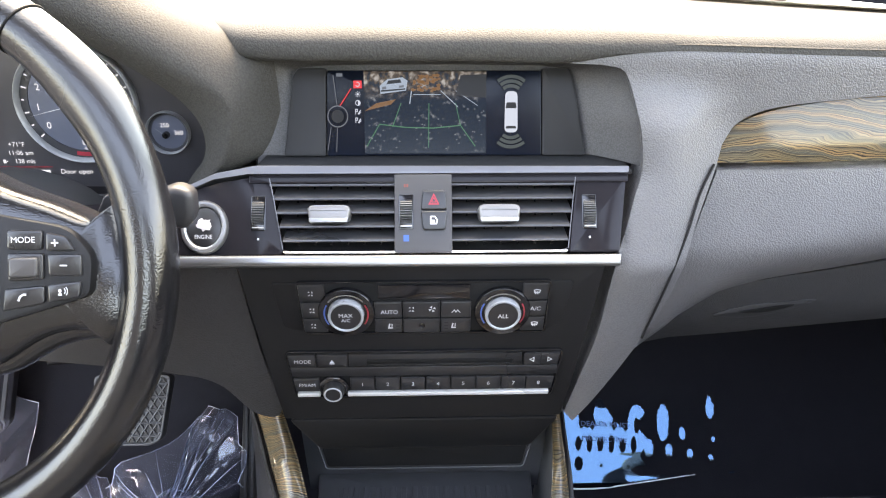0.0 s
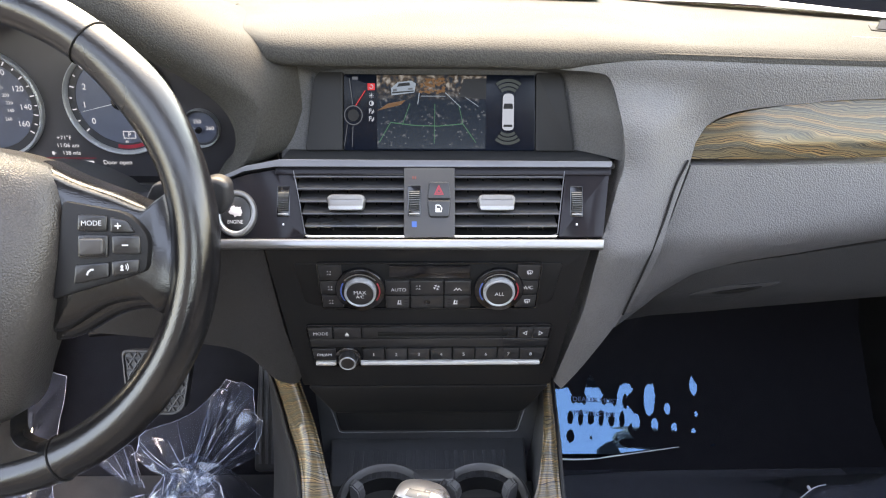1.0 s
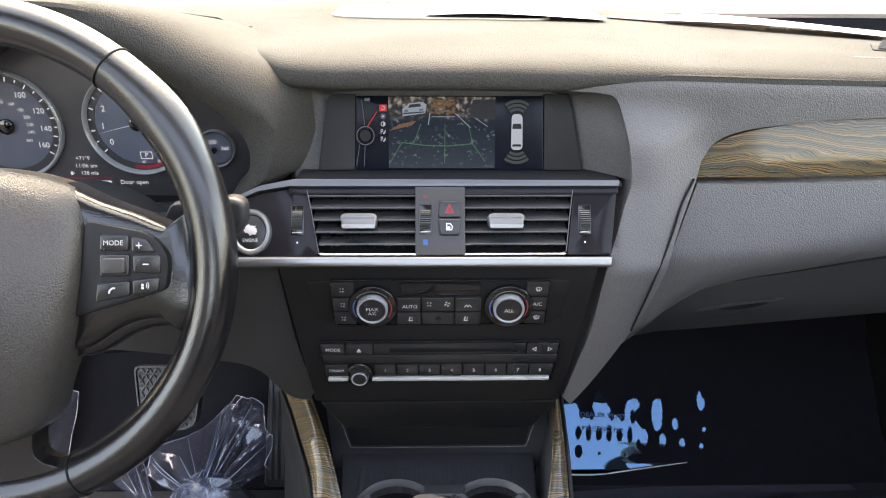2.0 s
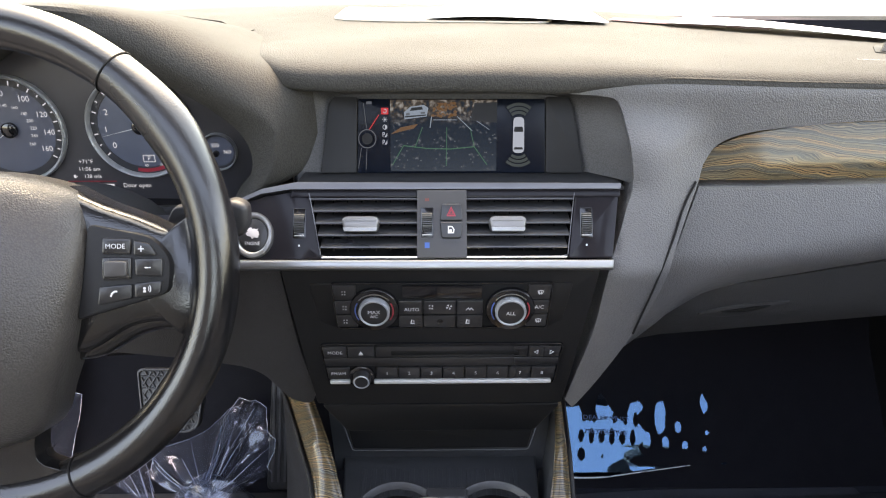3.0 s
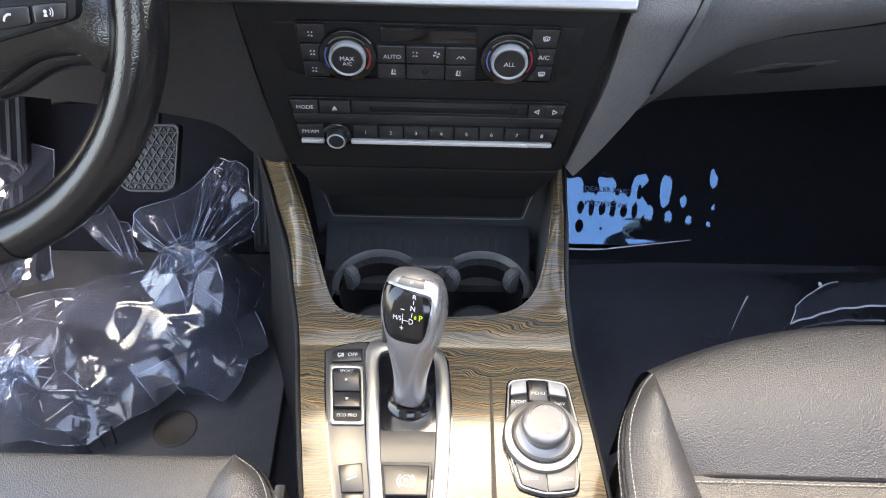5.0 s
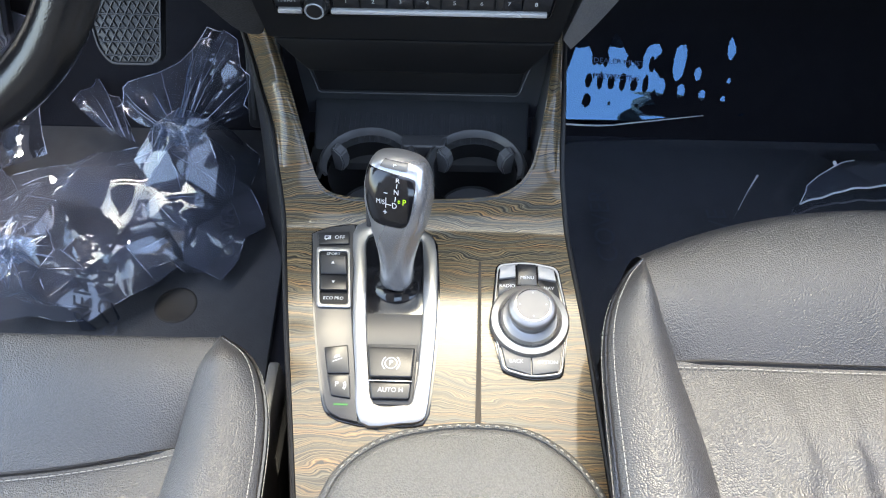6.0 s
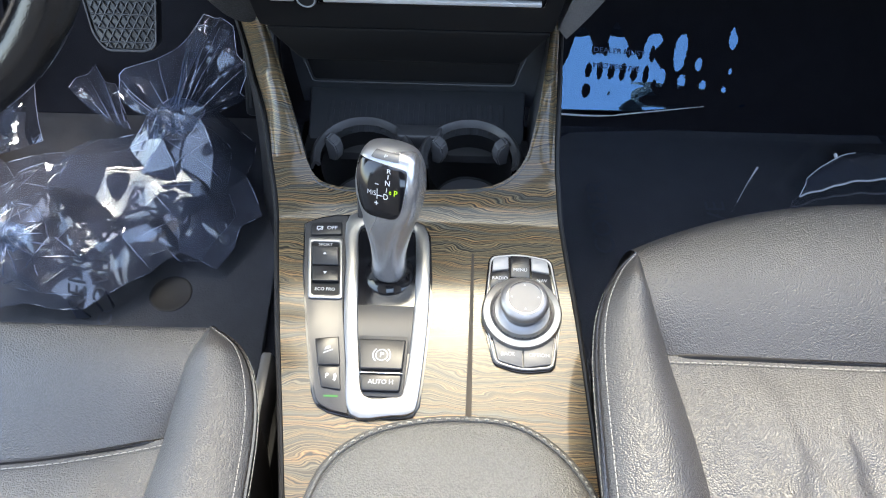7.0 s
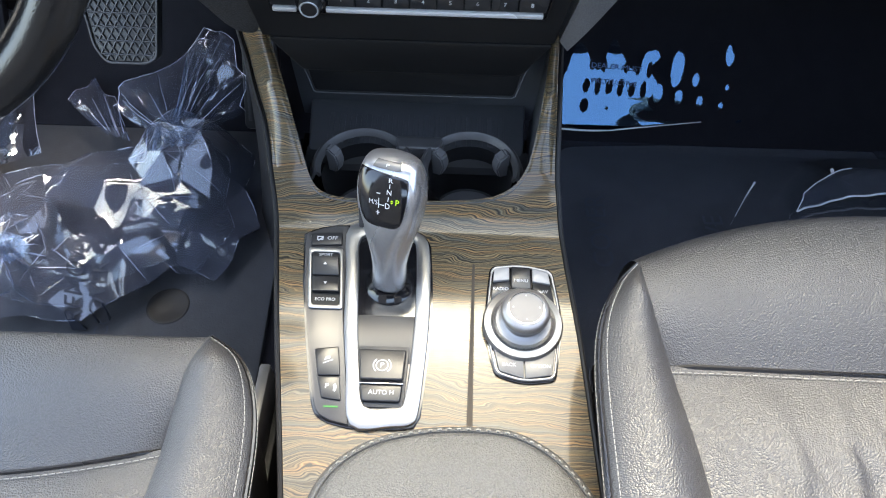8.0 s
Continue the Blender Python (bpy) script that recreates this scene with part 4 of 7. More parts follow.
button([(-0.1127, 0.6222), (-0.1113, 0.6095), (-0.0900, 0.6095), (-0.0900, 0.6222)], radio)
lettering("MODE", ON_STACK, -0.1008, 0.6156, 0.0034, WHITEINK, radio, w=0.004)
button([(-0.0890, 0.6222), (-0.0890, 0.6095), (-0.0637, 0.6095), (-0.0637, 0.6222)], radio)
icon([tri, [(-0.5, -0.6), (0.5, -0.6), (0.5, -0.5), (-0.5, -0.5)]], ON_STACK, -0.0765, 0.6155, 0.0042, WHITEINK, radio, w=0.004)
button([(0.0824, 0.6222), (0.0824, 0.6095), (0.1115, 0.6095), (0.1128, 0.6222)], radio)
for s in (-1, 1):
    icon(strip_line([(0.4 * s, 0), (-0.4 * s, 0.5), (-0.4 * s, -0.5), (0.4 * s, 0)], 0.14), ON_STACK, 0.0968 + 0.0075 * s, 0.6158, 0.0042, WHITEINK, radio, w=0.004)
part("divider", slab(rect(0.0965, 0.6097, 0.0971, 0.6220), ON_STACK, 0.001, 0, top=0.0039), DARK, radio)
button([(-0.1102, 0.5972), (-0.1086, 0.5835), (-0.0885, 0.5835), (-0.0885, 0.5972)], radio)
lettering("FM/AM", ON_STACK, -0.0990, 0.5905, 0.0033, WHITEINK, radio, w=0.004)
for i in range(8):
    x0, x1 = -0.0628 + 0.0213 * i, -0.0628 + 0.0213 * (i + 1) - 0.0007
    if i == 7:
        button([(x0, 0.5972), (x0, 0.5835), (0.1082, 0.5835), (0.1098, 0.5972)], radio)
    else:
        button([(x0, 0.5972), (x0, 0.5835), (x1, 0.5835), (x1, 0.5972)], radio)
    lettering(str(i + 1), ON_STACK, (x0 + x1) / 2, 0.5905, 0.0036, WHITEINK, radio, w=0.004)
part("chrome_strip", slab(rect(-0.0655, 0.5780, 0.1062, 0.5818, 0.001), ON_STACK, 0.005, 0.0012, top=0.0048), BRIGHT, radio, "bright chrome strip")
part("chrome_strip", slab(rect(-0.1078, 0.5780, -0.0885, 0.5818, 0.001), ON_STACK, 0.005, 0.0012, top=0.0048), BRIGHT, radio, "bright chrome strip")
vol = part("volume_knob", lathe([(0.0122, 0.0), (0.0122, 0.004), (0.0110, 0.0050), (0.0082, 0.0052)], ON_STACK, -0.0768, 0.5868, 32), GLOSS, radio, "round volume knob with chrome rim")
part("grip", lathe([(0.0088, 0.003), (0.0084, 0.0110), (0.0078, 0.0122)], ON_STACK, -0.0768, 0.5868, 32), BUTTON, vol)
part("rim", lathe([(0.0078, 0.0120), (0.0072, 0.0127), (0.0062, 0.0123)], ON_STACK, -0.0768, 0.5868, 32), BEZEL, vol)
part("cap", lathe([(0.0063, 0.0121), (0.0, 0.0118)], ON_STACK, -0.0768, 0.5868, 24), BUTTON, vol)

# ---- display ----
display = thing("display", (0.01, 0.66, 0.77), "widescreen display showing a rear camera picture", "display")
part("glass", slab(rounded([(-0.0783, 0.7718), (0.0970, 0.7718), (0.0958, 0.8368), (-0.0766, 0.8368)], 0.002), ON_SCREEN, 0.004, 0.0008), SCREENGLASS, display, "smoked black glass front")
part("side_panel", slab(rounded([(-0.1125, 0.7716), (-0.0787, 0.7716), (-0.0770, 0.8385), (-0.0990, 0.8385), (-0.1035, 0.8330)], 0.002), ON_SCREEN, 0.006, 0.0015, top=0.0016), SIDEPANEL, display, "matt dark grey panel beside the screen")
part("side_panel", slab(rounded([(0.0974, 0.7716), (0.1328, 0.7716), (0.1255, 0.8090), (0.1205, 0.8345), (0.1180, 0.8385), (0.0962, 0.8385)], 0.002), ON_SCREEN, 0.006, 0.0015, top=0.0016), SIDEPANEL, display, "matt dark grey panel beside the screen")


def screen_picture():
    """A lit screen: blue-grey tarmac below, a strip of autumn colours above, all soft."""
    m = bpy.data.materials.new("lit_screen")
    m.use_nodes = True
    nt, p = m.node_tree, m.node_tree.nodes["Principled BSDF"]
    tc = nt.nodes.new("ShaderNodeTexCoord")
    sep = nt.nodes.new("ShaderNodeSeparateXYZ")
    nt.links.new(tc.outputs["Object"], sep.inputs[0])
    n = nt.nodes.new("ShaderNodeTexNoise")
    n.inputs["Scale"].default_value, n.inputs["Detail"].default_value = 220, 6
    nt.links.new(tc.outputs["Object"], n.inputs["Vector"])
    trees = nt.nodes.new("ShaderNodeValToRGB")
    e = trees.color_ramp.elements
    e[0].position, e[0].color = 0.38, (0.012, 0.02, 0.035, 1)
    e[1].position, e[1].color = 0.66, (0.45, 0.52, 0.62, 1)
    e.new(0.5).color = (0.10, 0.085, 0.06, 1)
    nt.links.new(n.outputs["Fac"], trees.inputs["Fac"])
    road = nt.nodes.new("ShaderNodeValToRGB")
    e = road.color_ramp.elements
    e[0].position, e[0].color = 0.60, (0.004, 0.011, 0.026, 1)
    e[1].position, e[1].color = 0.80, (0.30, 0.40, 0.55, 1)
    nt.links.new(n.outputs["Fac"], road.inputs["Fac"])
    h = nt.nodes.new("ShaderNodeMapRange")
    h.inputs["From Min"].default_value, h.inputs["From Max"].default_value = 0.814, 0.828
    nt.links.new(sep.outputs["Z"], h.inputs["Value"])
    mix = nt.nodes.new("ShaderNodeMix")
    mix.data_type = "RGBA"
    nt.links.new(h.outputs["Result"], mix.inputs["Factor"])
    nt.links.new(road.outputs["Color"], mix.inputs["A"])
    nt.links.new(trees.outputs["Color"], mix.inputs["B"])
    p.inputs["Base Color"].default_value = (0.003, 0.005, 0.009, 1)
    p.inputs["Roughness"].default_value = 0.2
    p.inputs["Specular IOR Level"].default_value = 0.12
    nt.links.new(mix.outputs["Result"], p.inputs["Emission Color"])
    p.inputs["Emission Strength"].default_value = SCREEN_GLOW
    return m


SCREEN_GLOW = 0.030
PIC_WHITE = glow("screen_white", (0.60, 0.82, 1.25), 0.032)
PIC_GREY = glow("screen_grey", (0.26, 0.37, 0.58), 0.016)
PIC_GREEN = glow("screen_green", (0.04, 0.32, 0.20), 0.022)
PIC_RED = glow("screen_red", (0.75, 0.03, 0.05), 0.04)
PIC_DARK = glow("screen_dark", (0.01, 0.012, 0.02), 0.02)
PIC_DIM = glow("screen_dim", (0.10, 0.16, 0.20), 0.014)
PIC_BLUE = glow("screen_pale_blue", (0.40, 0.62, 1.0), 0.026)
PIC_ORANGE = glow("screen_orange", (0.36, 0.20, 0.08), 0.018)
pic = part("camera_picture", slab([(-0.0472, 0.7735), (0.0513, 0.7735), (0.0513, 0.8360), (-0.0472, 0.8360)], ON_SCREEN, 0.0005, 0, top=0.0006), screen_picture(), display, "lit rear camera picture of a leafy parking lot")


def on_pic(polys, mat, name="picture_mark", w=0.0009):
    bm = bmesh.new()
    for poly in polys:
        bm.faces.new([bm.verts.new(ON_SCREEN(min(0.0512, max(-0.0471, u + 0.0045)), v, w)) for u, v in poly])
    return part(name, bm, mat, pic, smooth=0)


on_pic([[(-0.0385, 0.8190), (-0.0180, 0.8215), (-0.0165, 0.8290), (-0.0205, 0.8315), (-0.0330, 0.8300), (-0.0390, 0.8250)]], PIC_BLUE, "parked_car_image")
on_pic([[(-0.0335, 0.8262), (-0.0215, 0.8275), (-0.0225, 0.8300), (-0.0320, 0.8290)]], PIC_DARK, w=0.0012)
on_pic([[(-0.0372, 0.8222), (-0.0335, 0.8228), (-0.0340, 0.8248), (-0.0370, 0.8242)], [(-0.0235, 0.8235), (-0.0195, 0.8240), (-0.0195, 0.8256), (-0.0235, 0.8252)]], PIC_GREY, "headlight_image", w=0.0012)
on_pic([[(-0.0380, 0.8205), (-0.0185, 0.8222), (-0.0185, 0.8232), (-0.0380, 0.8218)]], PIC_DARK, w=0.0012)
on_pic([[(0.0225, 0.8180), (0.0480, 0.8160), (0.0480, 0.8340), (0.0260, 0.8330)]], PIC_DARK, "dark_car_image")
on_pic([[(-0.0520, 0.8060), (-0.0300, 0.8110), (-0.0260, 0.8150), (-0.0420, 0.8120)]], PIC_ORANGE, "leaves_image")
random.seed(23)
on_pic([[(u + q * math.cos(a), v + 0.7 * q * math.sin(a)) for a in (0.2, 1.4, 2.6, 3.9, 5.2)] for u, v, q in ((random.uniform(-0.013, 0.009), random.uniform(0.821, 0.8335), random.uniform(0.0010, 0.0024)) for _ in range(46))], PIC_ORANGE, "leaves_image")
on_pic(strip_line([(-0.0150, 0.8115), (-0.0135, 0.8215)], 0.0008) + strip_line([(0.010, 0.8215), (0.024, 0.809)], 0.0006) + strip_line([(0.022, 0.8215), (0.040, 0.810)], 0.0005) + strip_line([(-0.012, 0.8185), (0.010, 0.8185)], 0.0005), PIC_BLUE, "line_image")
on_pic(strip_line([(-0.0395, 0.796), (-0.018, 0.7935), (0.004, 0.7930), (0.026, 0.7950)], 0.0008) + strip_line([(0.0, 0.778), (0.0005, 0.812)], 0.0006)
       + strip_line([(-0.0395, 0.796), (-0.050, 0.779)], 0.0007) + strip_line([(0.026, 0.795), (0.038, 0.779)], 0.0007) + strip_line([(-0.022, 0.812), (-0.029, 0.794)], 0.0006) + strip_line([(0.022, 0.812), (0.026, 0.795)], 0.0006), PIC_GREEN, "guide_line")
random.seed(11)
on_pic([[(u + 0.0009 * math.cos(a), v + 0.0006 * math.sin(a)) for a in (0, 1.6, 3.2, 4.8)] for u, v in ((random.uniform(-0.055, 0.045), random.uniform(0.776, 0.806)) for _ in range(38))], PIC_GREY, "fallen_leaf_image")


def screen_icon(polys, mat, name, w=0.0014):
    bm = bmesh.new()
    for poly in polys:
        bm.faces.new([bm.verts.new(ON_SCREEN(u, v, w)) for u, v in poly])
    bmesh.ops.remove_doubles(bm, verts=bm.verts[:], dist=1e-5)
    return part(name, bm, mat, display, smooth=0)


screen_icon(strip_line(arc(-0.0685, 0.8020, 0.0080, 0, 360, 24), 0.0009), PIC_GREY, "ring_symbol")
screen_icon([arc(-0.0685, 0.8020, 0.0050, 0, 360, 14)], PIC_DARK, "hub_symbol", 0.0019)
screen_icon([rect(-0.0555, 0.8232, -0.0488, 0.8290)], PIC_RED, "menu_mark")
screen_icon(strip_line([(-0.0665, 0.8100), (-0.0575, 0.8230)], 0.0008), PIC_RED, "menu_pointer")
screen_icon(strip_line(arc(-0.0521, 0.8261, 0.0016, 200, 480, 8), 0.0007), PIC_WHITE, "menu_symbol", 0.0019)
screen_icon([disc(-0.0521, 0.8188, 0.0010, 10)] + [q for k in range(8) for q in strip_line([(-0.0521 + 0.0015 * math.cos(k * math.pi / 4), 0.8188 + 0.0015 * math.sin(k * math.pi / 4)), (-0.0521 + 0.0023 * math.cos(k * math.pi / 4), 0.8188 + 0.0023 * math.sin(k * math.pi / 4))], 0.0005)], PIC_WHITE, "menu_symbol")
screen_icon(strip_line(arc(-0.0521, 0.8122, 0.0019, 0, 360, 16), 0.0006) + [arc(-0.0521, 0.8122, 0.0019, -90, 90, 8)], PIC_WHITE, "menu_symbol")
for z in (0.8056, 0.7990):
    screen_icon(strip_line([(-0.0541, z - 0.0020), (-0.0541, z + 0.0018), (-0.0526, z + 0.0018), (-0.0526, z), (-0.0541, z)], 0.0006) + strip_line([(-0.0522, z - 0.0020), (-0.0500, z + 0.0012)], 0.0007) + strip_line([(-0.0515, z - 0.0022), (-0.0498, z - 0.0002)], 0.0006), PIC_WHITE, "menu_symbol")
screen_icon(strip_line([(-0.0715, 0.8330), (-0.0690, 0.8110)], 0.0006) + strip_line([(-0.0740, 0.7940), (-0.0770, 0.7760)], 0.0006) + strip_line([(-0.0690, 0.7930), (-0.0700, 0.7750)], 0.0006), PIC_GREY, "guide_mark")
screen_icon([rect(-0.0690, 0.8320, -0.0640, 0.8345)], PIC_GREY, "text_bar")
screen_icon([rounded([(0.0662, 0.7895), (0.0770, 0.7895), (0.0766, 0.8210), (0.0666, 0.8210)], 0.004)], PIC_WHITE, "car_symbol")
screen_icon([rounded([(0.0670, 0.8080), (0.0760, 0.8080), (0.0752, 0.8125), (0.0678, 0.8125)], 0.001), rounded([(0.0672, 0.7925), (0.0758, 0.7925), (0.0752, 0.7945), (0.0678, 0.7945)], 0.0006)], PIC_DARK, "car_symbol_window", 0.0019)
for k in range(3):
    screen_icon(strip_line(arc(0.0715, 0.8145, 0.0105 + 0.0036 * k, 52, 128, 8), 0.0026), PIC_DIM, "distance_band")
    screen_icon(strip_line(arc(0.0715, 0.7960, 0.0105 + 0.0036 * k, 232, 308, 8), 0.0026), PIC_DIM, "distance_band")


# ---- instrument cluster ----
ON_DIALS = leaning(0.700, 0.80, 0.0)
cluster = thing("instrument_cluster", (-0.335, 0.71, 0.74), "dark instrument cluster with round dials and lit readouts", "instruments")
DIALFACE = shader("dial_panel", (0.044, 0.042, 0.046), 0.3, spec=0.5)
DIALBLUE = shader("dial_face", (0.070, 0.080, 0.110), 0.35, spec=0.5)
DIALRING = shader("dial_ring", (0.028, 0.029, 0.034), 0.35)
DIALINK = glow("dial_print", (0.62, 0.78, 1.1), 0.055)
part("panel", slab(curve_through([(-0.51, 0.735), (-0.335, 0.732), (-0.16, 0.735), (-0.158, 0.78), (-0.175, 0.82), (-0.225, 0.855), (-0.285, 0.885), (-0.335, 0.892), (-0.385, 0.885), (-0.445, 0.855), (-0.495, 0.82), (-0.512, 0.78)], 4), ON_DIALS, 0.006, 0.001), DIALFACE, cluster, "smoky dark panel")


def dial(cx, cz, r, name, label):
    d = part("dial", lathe([(r * 0.93, 0.0006), (r * 0.70, 0.0010), (0.0, 0.0012)], ON_DIALS, cx, cz, 48), DIALBLUE, cluster, label)
    part("tick_ring", lathe([(r * 0.93, 0.0012), (r * 0.80, 0.0014), (r * 0.795, 0.0008)], ON_DIALS, cx, cz, 48), DIALRING, d, "dark ring under the tick marks")
    part("bezel", lathe([(r, 0.0), (r, 0.005), (r * 0.975, 0.0065), (r * 0.94, 0.005), (r * 0.925, 0.001)], ON_DIALS, cx, cz, 56), BEZEL, d, "thin silver bezel")
    return d


def ticks(d, cx, cz, r, a0, a1, n, length=0.08, width=0.02):
    polys = []
    for i in range(n):
        a = radians(a0 + (a1 - a0) * i / (n - 1))
        ln = length * (1 if i % 2 == 0 else 0.6)
        polys += strip_line([(math.cos(a) * (0.9 - ln), math.sin(a) * (0.9 - ln)), (math.cos(a) * 0.9, math.sin(a) * 0.9)], width)
    icon(polys, ON_DIALS, cx, cz, r, DIALINK, d, w=0.0020, name="tick_marks")


def needle(d, cx, cz, angle, length, hub):
    a = radians(angle)
    icon([[(-0.012 * math.sin(a), 0.012 * math.cos(a)), (0.012 * math.sin(a), -0.012 * math.cos(a)), (math.cos(a) + 0.006 * math.sin(a), math.sin(a)), (math.cos(a) - 0.006 * math.sin(a), math.sin(a))]], ON_DIALS, cx, cz, length, WHITEINK, d, w=0.0040, name="needle")
    part("needle_hub", lathe([(hub, 0.001), (hub, 0.0045), (hub * 0.8, 0.0055), (0, 0.0055)], ON_DIALS, cx, cz, 24), GLOSS, d)


speedo = dial(-0.4125, 0.8020, 0.0530, "speedometer", "round speedometer dial with silver bezel")
for n, a in ((160, -32), (140, -4), (120, 25), (100, 58), (80, 93), (60, 128), (40, 160)):
    lettering(str(n), ON_DIALS, -0.4125 + 0.0365 * math.cos(radians(a)), 0.8020 + 0.0350 * math.sin(radians(a)), 0.0052, DIALINK, speedo, w=0.0016)
for n, a in ((260, -36), (240, -14), (220, 4), (200, 22), (180, 42), (160, 66), (140, 92), (120, 118)):
    lettering(str(n), ON_DIALS, -0.4125 + 0.0225 * math.cos(radians(a)), 0.8020 + 0.0235 * math.sin(radians(a)), 0.0030, DIALINK, speedo, w=0.0016)
ticks(speedo, -0.4125, 0.8020, 0.0530, -35, 215, 23)
needle(speedo, -0.4125, 0.8020, 216, 0.036, 0.0075)
tach = dial(-0.2885, 0.8050, 0.0505, "tachometer", "round rev counter dial with silver bezel")
for n, a in ((0, 214), (1, 185), (2, 155), (3, 125), (4, 95), (5, 62), (6, 30), (7, 0)):
    lettering(str(n), ON_DIALS, -0.2885 + 0.0330 * math.cos(radians(a)), 0.8050 + 0.0330 * math.sin(radians(a)), 0.0056, DIALINK, tach, w=0.0016)
ticks(tach, -0.2885, 0.8050, 0.0505, 218, -10, 17)
needle(tach, -0.2885, 0.8050, 194, 0.041, 0.0070)
icon(strip_line(arc(0, 0, 0.86, 258, 305, 12), 0.07), ON_DIALS, -0.2885, 0.8050, 0.0505, RED, tach, w=0.0016, name="red_band")
lettering("40", ON_DIALS, -0.2885, 0.7665, 0.0026, DIALINK, tach, w=0.0018)
lettering("20", ON_DIALS, -0.2735, 0.7675, 0.0026, DIALINK, tach, w=0.0018)
icon(strip_line([(-1, -0.6), (1, -0.6), (1, 0.6), (-1, 0.6), (-1, -0.6)], 0.12), ON_DIALS, -0.2850, 0.7735, 0.0055, DIALINK, tach, w=0.0018, name="gear_box")
lettering("P", ON_DIALS, -0.2850, 0.7735, 0.0042, DIALINK, tach, w=0.0018)
temp = dial(-0.2170, 0.7805, 0.0185, "thermometer", "small round temperature dial")
lettering("250", ON_DIALS, -0.2195, 0.7865, 0.0036, DIALINK, temp, w=0.0016)
lettering("360", ON_DIALS, -0.2085, 0.7800, 0.0036, DIALINK, temp, w=0.0016)
needle(temp, -0.2190, 0.7785, 145, 0.0105, 0.0030)
for text, x, z, s in (("+71°F", -0.3475, 0.7700, 0.0040), ("11:06 am", -0.3455, 0.7625, 0.0040), ("138 mls", -0.3435, 0.7550, 0.0038), ("Door open", -0.3015, 0.7455, 0.0042)):
    lettering(text, ON_DIALS, x, z, s, DIALINK, cluster, w=0.0012)
icon([rect(-0.5, -0.12, 0.5, 0.12)], ON_DIALS, -0.331, 0.7455, 0.014, DIALINK, cluster, w=0.0012, name="text_bar")
icon([rect(-0.5, -0.4, 0.1, 0.4), rect(0.2, -0.1, 0.5, 0.1)], ON_DIALS, -0.3600, 0.7550, 0.004, DIALINK, cluster, w=0.0012, name="fuel_symbol")
icon(strip_line([(-3, 0), (3, 0)], 0.12), ON_DIALS, -0.345, 0.7500, 0.008, HOT, cluster, w=0.0012, name="red_line")
part("lower_edge", slab(curve_through([(-0.50, 0.742), (-0.335, 0.7385), (-0.20, 0.742), (-0.165, 0.752), (-0.170, 0.735), (-0.335, 0.715), (-0.50, 0.725)], 4), leaning(0.655, 0.74, 0.2), 0.012, 0.004), PLASTIC, cluster)

# ---- column and stalks ----
column = thing("steering_column", (-0.335, 0.57, 0.70), "black steering column shroud with two stalks", "steering column")
part("shroud", thicken(grid(25, 6, lambda u, v: Vector((-0.335 + (0.075 + 0.012 * v) * math.cos(2 * math.pi * u), 0.545 + 0.11 * v, 0.725 - 0.02 * v + 0.06 * math.sin(2 * math.pi * u))), True), 0.002), PLASTIC, column)
stk = part("stalk", tube(curve_through([(-0.27, 0.575, 0.742), (-0.23, 0.568, 0.747), (-0.20, 0.556, 0.760), (-0.176, 0.550, 0.769)], 4, False), lambda t: 0.007 + 0.002 * t, 12), PLASTIC, column, "black wiper stalk")
part("stalk_end", slab(rounded([(-0.180, 0.759), (-0.161, 0.7555), (-0.1548, 0.764), (-0.1540, 0.782), (-0.165, 0.787), (-0.181, 0.781)], 0.005), leaning(0.546, 0.77, 0.1), 0.014, 0.005, segments=4), PLASTIC, stk, "rounded end of the stalk")
part("paddle", slab(rounded([(-0.222, 0.764), (-0.204, 0.765), (-0.196, 0.781), (-0.214, 0.779)], 0.004), leaning(0.552, 0.77, 0.1), 0.010, 0.003, segments=3), PLASTIC, column, "black lever behind the wheel spoke")
part("stalk", tube(curve_through([(-0.40, 0.575, 0.742), (-0.44, 0.568, 0.747), (-0.49, 0.556, 0.755)], 4, False), 0.008, 12), PLASTIC, column, "black indicator stalk")

# ---- steering wheel ----
wheel = thing("steering_wheel", tuple(WHEEL_AT), "black leather steering wheel with control buttons, worn shiny rim", "steering wheel")
N = 120


def rim_f(u, v):
    a, b = 2 * math.pi * u, 2 * math.pi * v
    bulge = 1 + 0.12 * (math.exp(-((a - 0.62) / 0.16) ** 2) + math.exp(-((a - math.pi + 0.62) / 0.16) ** 2))
    r = 0.1705 + 0.0162 * bulge * math.cos(b)
    return ON_WHEEL(r * math.cos(a), r * math.sin(a), 0.0185 * math.sin(b))


part("rim", grid(N, 24, rim_f, True, True), RIM, wheel, "glossy worn black leather rim")
for deg in (53, 127, 246, 294):
    a = radians(deg)
    part("seam", tube([ON_WHEEL((0.1705 + 0.0167 * math.cos(b)) * math.cos(a), (0.1705 + 0.0167 * math.cos(b)) * math.sin(a), 0.0190 * math.sin(b)) for b in [2 * math.pi * k / 28 for k in range(28)]], 0.0006, 5, True), DARK, wheel)


def hub_map(u, v, w):
    bulge = 0.046 * max(0, 1 - (u / 0.115) ** 2 - ((v + 0.03) / 0.135) ** 2) - 0.012
    return ON_WHEEL(u, v, w + bulge)


def mirrored(half):
    return half + [(-u, v) for u, v in half[::-1] if abs(u) > 1e-6]


